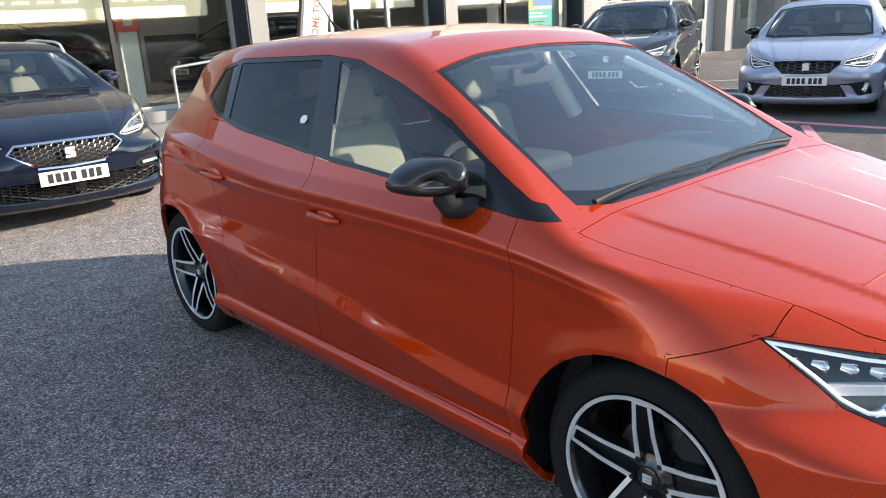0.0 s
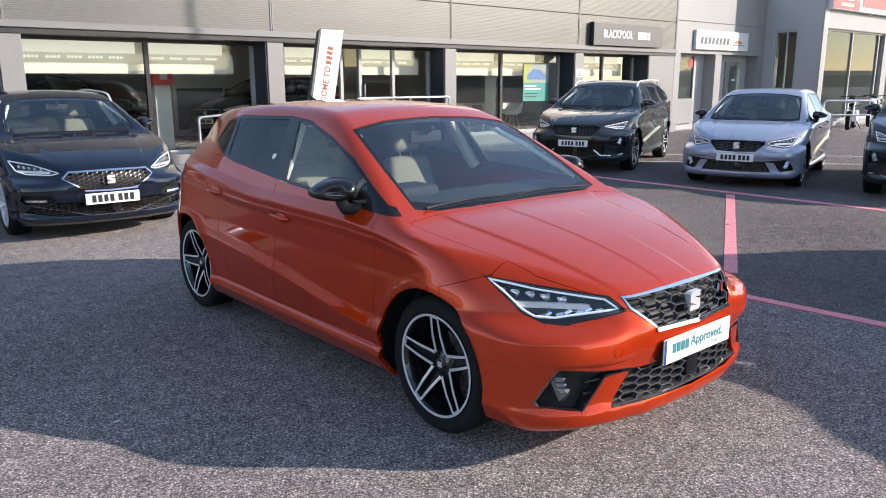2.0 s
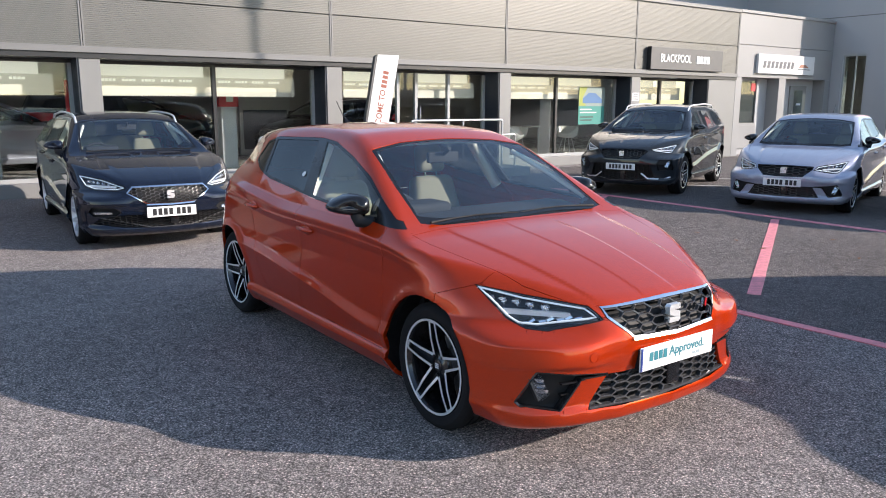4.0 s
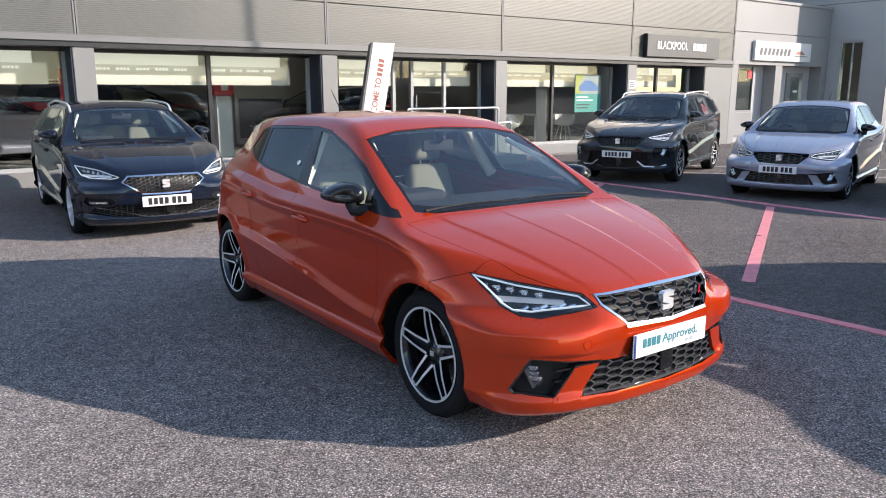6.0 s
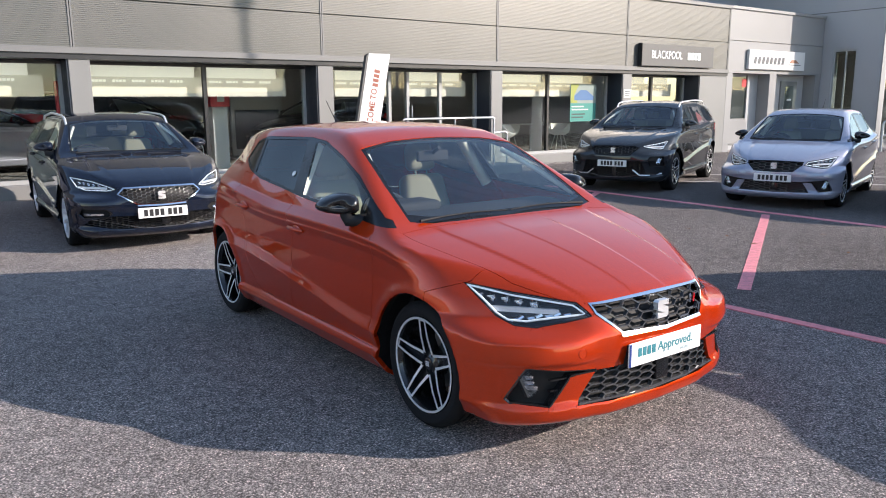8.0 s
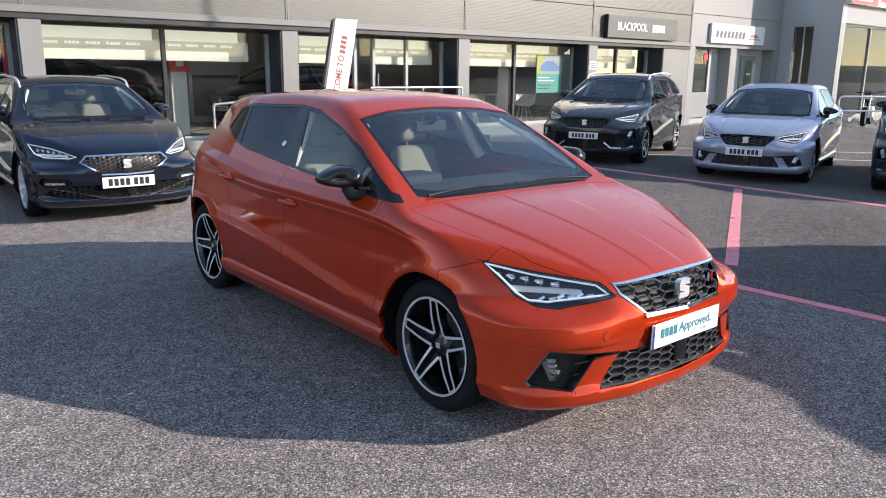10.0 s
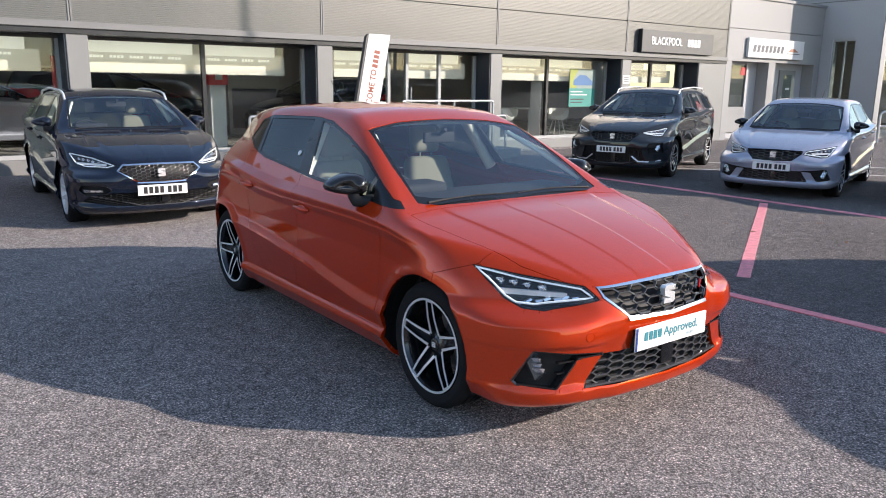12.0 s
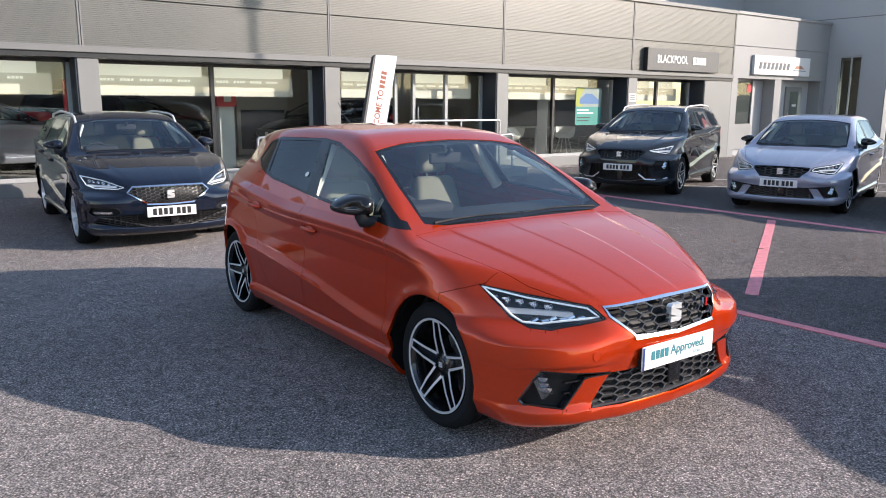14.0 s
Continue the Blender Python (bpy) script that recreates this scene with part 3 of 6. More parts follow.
# ---- car patterns ----
HATCH = {
    "wheelbase": 2.564, "front_axle": 0.022, "cowl": -0.24, "sill": 0.30, "mid": 0.70, "arch_r": 0.350, "arch_z": 0.327, "flare": 0.009, "tyre": 0.315, "rim": 0.234, "hub_y": 0.755,
    "floor": 0.155, "lean": 0.58, "ridge_h": 0.0055, "round_top": 0.075, "round_front": 0.045, "blend": (0.55, 0.635),
    "inset": (0.085, 0.010, 0.016, 0.036, 0.003, 0.001, 0.018, 0.027, 0.022, 0.008, 0.0105, 0.002, 0.004, 0.054),
    "inset_plain": (0.085, 0.012, 0.012, 0.014, 0.006, 0.005, 0.005, 0.007, 0.008, 0.009, 0.009, 0.001, 0.004, 0.052),
    "roofline": [(1.0, 0.60), (0.80, 0.675), (0.70, 0.72), (0.55, 0.775), (0.30, 0.845), (0.0, 0.905), (-0.21, 0.938), (-0.25, 0.950), (-0.5, 1.092), (-0.75, 1.233), (-1.0, 1.358),
                 (-1.2, 1.416), (-1.5, 1.440), (-1.8, 1.443), (-2.2, 1.428), (-2.55, 1.395), (-2.72, 1.365), (-2.79, 1.335), (-2.90, 1.2), (-3.08, 1.0), (-3.28, 0.8)],
    "crown": [(0.9, 0.08), (0.7, 0.052), (0.26, 0.030), (0.0, 0.022), (-0.24, 0.008), (-0.5, 0.02), (-1.0, 0.045), (-1.5, 0.06), (-2.6, 0.06), (-3.0, 0.05)],
    "ridge": [(-0.3, 0.56), (0.1, 0.495), (0.57, 0.40), (0.72, 0.36)],
    "half": [(0.9, 0.80), (0.3, 0.872), (0.0, 0.885), (-0.5, 0.882), (-1.2, 0.885), (-2.0, 0.887), (-2.56, 0.89), (-3.0, 0.855), (-3.3, 0.80)],
    "low": [(0.3, 0.40), (-0.4, 0.40), (-1.16, 0.486), (-2.0, 0.567), (-2.6, 0.60)],
    "crease": [(0.5, 0.765), (0.26, 0.778), (-0.05, 0.838), (-0.34, 0.877), (-0.60, 0.898), (-1.14, 0.907), (-1.5, 0.910), (-2.0, 0.955), (-2.4, 0.998), (-2.7, 1.015), (-3.2, 1.02)],
    "handle_line": [(0.5, 0.72), (0.0, 0.812), (-0.37, 0.850), (-1.0, 0.864), (-1.5, 0.866), (-1.83, 0.876), (-2.17, 0.908), (-2.6, 0.945), (-3.2, 0.96)],
    "belt": [(0.4, 0.90), (-0.24, 0.945), (-1.5, 0.955), (-2.0, 0.99), (-2.4, 1.03), (-3.2, 1.05)],
    "nose": [(0.12, 0.65), (0.17, 0.755), (0.21, 0.805), (0.245, 0.81), (0.29, 0.79), (0.42, 0.80), (0.50, 0.815), (0.56, 0.81), (0.62, 0.79), (0.70, 0.745), (0.75, 0.69), (0.9, 0.5)],
    "tail": [(0.12, -3.0), (0.25, -3.2), (0.4, -3.25), (0.6, -3.26), (0.75, -3.2), (0.9, -3.15), (1.0, -3.05), (1.2, -2.87), (1.4, -2.71)],
    "plan_low": [(0, 0), (0.3, 0.018), (0.405, 0.042), (0.5, 0.064), (0.58, 0.092), (0.65, 0.126), (0.75, 0.208), (0.82, 0.297), (0.86, 0.39), (0.885, 0.52), (0.95, 0.9)],
    "plan_lamp": [(0, 0), (0.3, 0.025), (0.395, 0.057), (0.5, 0.14), (0.6, 0.24), (0.7, 0.345), (0.76, 0.415), (0.82, 0.50), (0.87, 0.64), (0.95, 1.05)],
    "plan_rear": [(0, 0), (0.3, 0.01), (0.5, 0.055), (0.6, 0.105), (0.68, 0.175), (0.74, 0.25), (0.80, 0.36), (0.87, 0.55), (0.95, 0.85)],
    "opening": [(-0.22, 0.947), (-0.37, 0.952), (-0.87, 0.985), (-1.31, 1.010), (-1.96, 1.072), (-2.17, 1.118), (-2.36, 1.180), (-2.275, 1.306), (-2.12, 1.345), (-1.52, 1.357),
                (-1.31, 1.340), (-1.025, 1.265), (-0.76, 1.174), (-0.53, 1.064), (-0.37, 0.990)],
    "glass_front": [(-0.50, 0.976), (-0.87, 1.000), (-1.29, 1.025), (-1.43, 1.333), (-1.32, 1.325), (-1.025, 1.248), (-0.76, 1.156), (-0.56, 1.068)],
    "glass_rear": [(-1.43, 1.035), (-1.95, 1.087), (-2.06, 1.108), (-2.115, 1.325), (-1.55, 1.340)],
    "glass_quarter": [(-2.12, 1.124), (-2.17, 1.134), (-2.335, 1.186), (-2.262, 1.296), (-2.15, 1.322)],
    "door_front": [(-0.372, 0.955), (-0.358, 0.844), (-0.38, 0.5), (-0.393, 0.305), (-1.368, 0.318), (-1.342, 0.5), (-1.326, 0.758), (-1.385, 1.05), (-0.8, 1.05)],
    "door_rear": [(-1.385, 1.05), (-1.326, 0.758), (-1.342, 0.5), (-1.368, 0.318), (-1.86, 0.325), (-1.93, 0.36), (-2.01, 0.47), (-2.05, 0.62), (-2.09, 0.80), (-2.17, 0.95), (-2.23, 1.10), (-1.8, 1.09)],
    "handles": [(-1.235, 0.825), (-2.04, 0.885)],
    "tail_lamp": [(-2.635, 0.995), (-2.615, 0.86), (-2.78, 0.835), (-3.3, 0.87), (-3.3, 1.03), (-2.8, 1.02)],
    "screen": [(-0.255, 0.0), (-0.255, 0.35), (-0.265, 0.55), (-0.30, 0.665), (-0.60, 0.635), (-0.94, 0.578), (-0.985, 0.35), (-1.0, 0.0)],
    "rear_screen": [(-2.84, 0.0), (-2.82, 0.44), (-2.94, 0.52), (-3.03, 0.0)],
    "bonnet": [(-0.235, 0.0), (-0.235, 0.60), (-0.215, 0.768), (-0.10, 0.750), (0.17, 0.680), (0.42, 0.60), (0.52, 0.54), (0.71, 0.41), (0.80, 0.386), (0.81, 0.0)],
    "lamp": [(0.752, 0.768), (0.617, 0.739), (0.52, 0.721), (0.428, 0.702), (0.392, 0.648), (0.494, 0.622), (0.609, 0.602), (0.672, 0.607), (0.705, 0.640), (0.738, 0.712)],
    "grille": [(0.0, 0.706), (0.385, 0.698), (0.378, 0.655), (0.275, 0.562), (0.0, 0.552)],
    "intake": [(0.0, 0.420), (0.395, 0.412), (0.49, 0.262), (0.0, 0.256)],
    "fog": [(0.702, 0.450), (0.571, 0.432), (0.398, 0.417), (0.398, 0.406), (0.520, 0.402), (0.613, 0.268), (0.748, 0.288), (0.762, 0.305)],
    "shut": [(0.285, 0.772), (0.11, 0.708), (0.11, 0.40), (0.30, -0.1), (1.4, -0.1), (1.4, 0.95), (0.30, 0.95)],
    "fold": 0.462, "taper": 0.165, "plate_z": 0.462, "bonnet_z": 0.655, "mirror": (-0.60, 1.035), "honeycomb": (0.056, 0.038),
}
CURVES_X = ("roofline", "low", "crease", "handle_line", "belt")
CURVES_Z = ("nose", "tail")
OUTLINES_SIDE = ("opening", "glass_front", "glass_rear", "glass_quarter", "door_front", "door_rear", "tail_lamp", "shut", "handles")
OUTLINES_TOP = ("screen", "rear_screen", "bonnet")
OUTLINES_FRONT = ("lamp", "grille", "intake", "fog")


def derive(base, xs, zs, wide, **own):
    """Another body of the same family: lengths, heights and width drawn out, then its own outlines."""
    fx = lambda x: float(np.interp(x, *zip(*sorted(xs))))
    fz = lambda z: float(np.interp(z, *zip(*sorted(zs))))
    s = dict(base)
    for k in CURVES_X:
        s[k] = [(fx(x), fz(z)) for x, z in base[k]]
    for k in ("crown", "half"):
        s[k] = [(fx(x), y * (wide if k == "half" else 1)) for x, y in base[k]]
    s["ridge"] = [(fx(x), y * wide) for x, y in base["ridge"]]
    for k in CURVES_Z:
        s[k] = [(fz(z), fx(x)) for z, x in base[k]]
    for k in ("plan_low", "plan_lamp", "plan_rear"):
        s[k] = [(y * wide, d) for y, d in base[k]]
    for k in OUTLINES_SIDE:
        s[k] = [(fx(x), fz(z)) for x, z in base[k]]
    for k in OUTLINES_TOP:
        s[k] = [(fx(x), y * wide) for x, y in base[k]]
    for k in OUTLINES_FRONT:
        s[k] = [(y * wide, fz(z)) for y, z in base[k]]
    s["cowl"], s["sill"], s["mid"], s["plate_z"] = fx(base["cowl"]), fz(base["sill"]), fz(base["mid"]), fz(base["plate_z"])
    s["bonnet_z"], s["fold"] = fz(base["bonnet_z"]), fz(base["fold"])
    s["blend"] = (fz(base["blend"][0]), fz(base["blend"][1]))
    s["mirror"] = (fx(base["mirror"][0]), fz(base["mirror"][1]))
    s["floor"] = fz(base["floor"])
    s.update(own)
    return s


ESTATE = derive(
    HATCH, [(1.4, 1.46), (0.8, 0.86), (0.0, 0.0), (-0.24, -0.34), (-1.0, -1.12), (-1.33, -1.45), (-2.1, -2.22), (-2.564, -2.686), (-2.82, -3.42), (-3.26, -3.77), (-3.4, -3.9)],
    [(-0.2, -0.2), (0.0, 0.0), (0.70, 0.715), (0.80, 0.83), (0.95, 0.995), (1.36, 1.385), (1.443, 1.462)], 1.01,
    wheelbase=2.686, front_axle=0.0, hub_y=0.782, tyre=0.318, rim=0.225, arch_r=0.37, arch_z=0.33,
    opening=[(-0.32, 0.990), (-0.5, 0.992), (-0.99, 1.010), (-1.43, 1.025), (-2.08, 1.050), (-2.9, 1.09), (-3.30, 1.15), (-3.18, 1.30), (-2.6, 1.355), (-1.9, 1.375), (-1.64, 1.372), (-1.43, 1.355), (-1.14, 1.28), (-0.88, 1.19), (-0.65, 1.088), (-0.49, 1.017)],
    glass_rear=[(-1.55, 1.04), (-2.06, 1.06), (-2.18, 1.068), (-2.3, 1.352), (-1.67, 1.355)],
    glass_quarter=[(-2.28, 1.075), (-2.9, 1.108), (-3.27, 1.158), (-3.16, 1.288), (-2.6, 1.338), (-2.38, 1.348)],
    lamp=[(0.812, 0.80), (0.615, 0.765), (0.445, 0.695), (0.43, 0.672), (0.508, 0.643), (0.70, 0.648), (0.775, 0.685)],
    grille=[(0.0, 0.70), (0.375, 0.695), (0.44, 0.625), (0.25, 0.503), (0.0, 0.495)],
    intake=[(0.0, 0.395), (0.53, 0.395), (0.70, 0.365), (0.76, 0.31), (0.5, 0.265), (0.0, 0.245)],
    fog=[(0.775, 0.487), (0.55, 0.472), (0.50, 0.425), (0.55, 0.385), (0.755, 0.380), (0.80, 0.425)],
    plate_z=0.418, fold=0.500, bonnet_z=0.65, taper=0.03, honeycomb=(0.030, 0.034))

SUV = derive(
    HATCH, [(1.4, 1.45), (0.8, 0.85), (0.0, 0.0), (-0.24, -0.30), (-1.0, -1.02), (-1.33, -1.38), (-2.1, -2.15), (-2.564, -2.63), (-2.82, -3.05), (-3.26, -3.50), (-3.4, -3.6)],
    [(-0.2, -0.2), (0.0, 0.0), (0.16, 0.20), (0.30, 0.34), (0.70, 0.815), (0.80, 0.93), (0.95, 1.085), (1.36, 1.475), (1.443, 1.58)], 1.035,
    roofline=[(1.05, 0.69), (0.85, 0.78), (0.74, 0.835), (0.58, 0.90), (0.32, 0.975), (0.0, 1.035), (-0.26, 1.072), (-0.31, 1.085), (-0.52, 1.205), (-0.78, 1.345), (-1.02, 1.478),
              (-1.24, 1.548), (-1.55, 1.578), (-2.1, 1.582), (-2.7, 1.565), (-3.05, 1.535), (-3.20, 1.49), (-3.30, 1.33), (-3.42, 1.1), (-3.52, 0.9)],
    tail=[(0.12, -3.2), (0.3, -3.42), (0.5, -3.48), (0.8, -3.48), (1.0, -3.44), (1.2, -3.36), (1.45, -3.25)],
    opening=[(-0.30, 1.078), (-0.45, 1.082), (-0.9, 1.095), (-1.36, 1.11), (-2.1, 1.14), (-2.6, 1.18), (-2.95, 1.25), (-2.85, 1.39), (-2.5, 1.45), (-1.6, 1.472), (-1.36, 1.455), (-1.05, 1.385), (-0.8, 1.29), (-0.57, 1.18), (-0.43, 1.115)],
    glass_rear=[(-1.48, 1.135), (-2.0, 1.155), (-2.12, 1.16), (-2.2, 1.44), (-1.6, 1.455)],
    glass_quarter=[(-2.2, 1.165), (-2.6, 1.20), (-2.9, 1.26), (-2.82, 1.38), (-2.5, 1.43), (-2.28, 1.44)],
    wheelbase=2.63, front_axle=0.0, tyre=0.345, rim=0.235, arch_r=0.405, arch_z=0.355, hub_y=0.812, flare=0.018,
    lamp=[(0.805, 0.888), (0.69, 0.862), (0.52, 0.824), (0.47, 0.80), (0.55, 0.765), (0.70, 0.735), (0.765, 0.75)],
    grille=[(0.0, 0.815), (0.36, 0.81), (0.44, 0.78), (0.31, 0.655), (0.0, 0.645)],
    intake=[(0.0, 0.565), (0.50, 0.555), (0.57, 0.33), (0.45, 0.275), (0.0, 0.265)],
    fog=[(0.82, 0.64), (0.63, 0.635), (0.595, 0.58), (0.63, 0.455), (0.84, 0.47)],
    plate_z=0.510, bonnet_z=0.75, taper=0.03, honeycomb=(0.040, 0.044))


def clip_line(p, q, poly):
    """The part of the line p-q inside a convex outline."""
    area = sum(poly[i][0] * poly[(i + 1) % len(poly)][1] - poly[(i + 1) % len(poly)][0] * poly[i][1] for i in range(len(poly)))
    t0, t1 = 0.0, 1.0
    for i in range(len(poly)):
        a, b = poly[i], poly[(i + 1) % len(poly)]
        nx, ny = -(b[1] - a[1]), b[0] - a[0]
        if area < 0:
            nx, ny = -nx, -ny
        dp = (p[0] - a[0]) * nx + (p[1] - a[1]) * ny
        dq = (q[0] - a[0]) * nx + (q[1] - a[1]) * ny
        if dp < 0 and dq < 0:
            return None
        if dp < 0:
            t0 = max(t0, dp / (dp - dq))
        elif dq < 0:
            t1 = min(t1, dp / (dp - dq))
    if t1 - t0 < 1e-3:
        return None
    f = lambda t: (p[0] + t * (q[0] - p[0]), p[1] + t * (q[1] - p[1]))
    return f(t0), f(t1)


def mirrored(poly):
    """A half outline from the middle outwards and back, made whole."""
    return poly + [(-y, z) for y, z in poly[::-1] if y > 1e-6]


def flip(poly):
    return [(-y, z) for y, z in poly]


def front_bars(field, lines, w, depth, back, tilt=0.0):
    """Flat bars on the front face along (y, z) lines."""
    pts = np.array([e for ln in lines for e in ln])
    o = np.column_stack([np.zeros(len(pts)), pts])
    hit = field.meet(o, np.tile([1.0, 0, 0], (len(o), 1)))
    bm = bmesh.new()
    for k in range(0, len(hit), 2):
        a, b = Vector(hit[k]), Vector(hit[k + 1])
        t = Vector((0, b.y - a.y, b.z - a.z)).normalized()
        nrm = Vector((0, -t.z, t.y)) * w / 2
        vs = []
        for e, s in ((a, -1), (b, 1)):
            e = e + t * s * w * 0.3
            for u, x in ((-1, tilt - back), (1, -back), (1, -back - depth), (-1, -back - depth)):
                vs.append(bm.verts.new(e + nrm * u + Vector((x, 0, 0))))
        for q in ((0, 1, 5, 4), (1, 2, 6, 5), (2, 3, 7, 6), (3, 0, 4, 7), (0, 3, 2, 1), (4, 5, 6, 7)):
            bm.faces.new([vs[i] for i in q])
    return bm


def honeycomb(poly, ry, rz):
    """Edges of flat-topped hexagons that fill a convex outline."""
    ys, zs = [p[0] for p in poly], [p[1] for p in poly]
    lines = []
    sy, sz = ry * 1.5, rz
    for i in range(-30, 31):
        cy = i * sy
        if cy < min(ys) - ry or cy > max(ys) + ry:
            continue
        for j in range(-14, 15):
            cz = (min(zs) + max(zs)) / 2 + j * sz + (sz / 2 if i % 2 else 0)
            h = [(cy + ry * c, cz + rz * 0.5 * s) for c, s in ((1, 0), (0.5, 1), (-0.5, 1), (-1, 0))]
            for k in range(3):
                ln = clip_line(h[k], h[k + 1], poly)
                if ln:
                    lines.append(ln)
    return lines


def rim_lines(poly):
    return [(poly[i], poly[(i + 1) % len(poly)]) for i in range(len(poly))]


def shrink(poly, d):
    """An outline drawn in towards its middle."""
    out = []
    n = len(poly)
    for i in range(n):
        a, b, c = Vector(poly[i - 1]), Vector(poly[i]), Vector(poly[(i + 1) % n])
        u, v = (b - a).normalized(), (c - b).normalized()
        m = (Vector((-u.y, u.x)) + Vector((-v.y, v.x))).normalized()
        area = sum(poly[k][0] * poly[(k + 1) % n][1] - poly[(k + 1) % n][0] * poly[k][1] for k in range(n))
        out.append(tuple(b + m * (d if area > 0 else -d)))
    return out


def make_wheel(tyre_r, rim_r, style):
    """A wheel whose outer face looks along -y. Returns a list of (name, mesh, label)."""
    w = 0.108
    made = []

    def keep(name, bm, mat, label="", smooth=35):
        ob = part(name, bm, mat, None, smooth=smooth)
        me = ob.data
        bpy.data.objects.remove(ob)
        made.append((name, me, label))
    prof = [(rim_r - 0.004, -w * 0.80), (rim_r + 0.012, -w * 0.97), (rim_r + 0.03, -w * 1.02), ((rim_r + tyre_r) / 2 + 0.008, -w * 1.03), (tyre_r - 0.018, -w * 0.96), (tyre_r - 0.006, -w * 0.84), (tyre_r - 0.001, -w * 0.70)]
    tread = []
    for g in (-0.42, 0.0, 0.42):
        tread += [(tyre_r, w * (g - 0.075)), (tyre_r - 0.007, w * (g - 0.06)), (tyre_r - 0.007, w * (g + 0.06)), (tyre_r, w * (g + 0.075))]
    back = [(r, -o) for r, o in prof[::-1]]
    barrel = [(rim_r + 0.006, -w * 0.90), (rim_r + 0.004, -w * 0.97), (rim_r - 0.008, -w * 0.96), (rim_r - 0.020, -w * 0.78), (rim_r - 0.026, -w * 0.2), (rim_r - 0.024, w * 0.8), (rim_r, w * 0.9)]
    keep("wheel", lathe(barrel, 64), style["barrel"], smooth=50)
    keep("tyre", lathe(prof + tread + back, 72), RUBBER, "black low-profile tyre", 28)
    keep("rim_edge", lathe([(rim_r + 0.004, -w * 0.975), (rim_r + 0.003, -w * 0.995), (rim_r - 0.007, -w * 0.985), (rim_r - 0.008, -w * 0.955)], 72), style["face"], "bright machined rim edge", 40)
    keep("brake_disc", lathe([(0.03, 0.0), (0.135, 0.0), (0.135, 0.02), (0.03, 0.02)], 40), BRAKE, "plain steel brake disc")
    cal = lathe([(0.095, -0.03), (0.155, -0.03), (0.16, 0.0), (0.155, 0.04), (0.095, 0.04)], 10, sweep=62)
    keep("brake_caliper", cal, CABIN, "dark brake caliper", 30)
    keep("hub", lathe([(0.0, -w * 0.62), (0.032, -w * 0.62), (0.036, -w * 0.58), (0.062, -w * 0.50), (0.075, -w * 0.30), (0.075, 0.0), (0.0, 0.0)], 30), style["hub"], smooth=30)
    keep("centre_cap", lathe([(0.0, -w * 0.69), (0.024, -w * 0.685), (0.030, -w * 0.66), (0.032, -w * 0.60)], 26), WHEEL_BLACK, "round black centre cap", 40)
    cap = bmesh.new()
    for dz in (-0.009, 0.0, 0.009):
        add_box(cap, -0.013, 0.013, -w * 0.69 - 0.003, -w * 0.66, dz - 0.003, dz + 0.003)
    keep("emblem", cap, ALLOY)
    n = style["spokes"]
    for k in range(n):
        turn = pose(0, 0, 0, 0, -(90 + 360 * k / n) - style.get("turn", 0), 0)
        web, facing = bmesh.new(), bmesh.new()
        r0, r1 = style.get("root", 0.040), rim_r - 0.004
        s0, s1 = style["spread"]
        bw0, bw1 = style["bar"]

        def bar(bm, sgn, y0a, y0b, y1a, y1b, wa, wb):
            vs = []
            for r, c, hw, ya, yb in ((r0, s0, wa, y0a, y0b), ((r0 + r1) / 2, (s0 + s1) / 2, (wa + wb) / 2, (y0a + y1a) / 2 - 0.006, (y0b + y1b) / 2 - 0.006), (r1, s1, wb, y1a, y1b)):
                for dz, y in ((-hw, ya), (hw, ya), (hw, yb), (-hw, yb)):
                    vs.append(bm.verts.new((r, y, sgn * c + dz)))
            for g in (0, 4):
                for a, b in ((0, 1), (1, 2), (2, 3), (3, 0)):
                    bm.faces.new((vs[g + a], vs[g + b], vs[g + 4 + b], vs[g + 4 + a]))
            bm.faces.new(vs[0:4])
            bm.faces.new(vs[8:12])
        for sgn in ((-1, 1) if s1 > 0 else (1,)):
            bar(web, sgn, -w * 0.60, -w * 0.2, -w * 0.93, -w * 0.55, bw0, bw1)
            bar(facing, sgn, -w * 0.60 - 0.0025, -w * 0.60 + 0.001, -w * 0.93 - 0.0025, -w * 0.93 + 0.001, bw0 * 0.92, bw1 * 0.92)
        if s1 > 0:
            add_box(facing, r1 - 0.010, r1 + 0.002, -w * 0.955, -w * 0.90, -s1, s1)
            # sunk floor between the two arms
            vs = [web.verts.new(q) for q in ((r0, -w * 0.40, -s0), (r0, -w * 0.40, s0), (r1, -w * 0.70, s1), (r1, -w * 0.70, -s1), (r0, -w * 0.25, -s0), (r0, -w * 0.25, s0), (r1, -w * 0.55, s1), (r1, -w * 0.55, -s1))]
            for q in ((0, 1, 2, 3), (4, 7, 6, 5), (0, 3, 7, 4), (1, 5, 6, 2)):
                web.faces.new([vs[i] for i in q])
        for bm, nm, mt, lb in ((web, "spoke", style["side"], ""), (facing, "spoke_facing", style["face"], "polished alloy spoke face")):
            bmesh.ops.transform(bm, matrix=turn, verts=bm.verts)
            keep(nm, bm, mt, lb, 0)
        bolt = lathe([(0.0, -w * 0.60), (0.007, -w * 0.60), (0.008, -w * 0.5), (0.008, -w * 0.4)], 8)
        a = radians(90 + 360 * (k + 0.5) / n)
        bmesh.ops.translate(bolt, verts=bolt.verts, vec=(0.054 * math.cos(a), -0.006, 0.054 * math.sin(a)))
        if k < 5:
            keep("wheel_bolt", bolt, style["hub"])
    return made


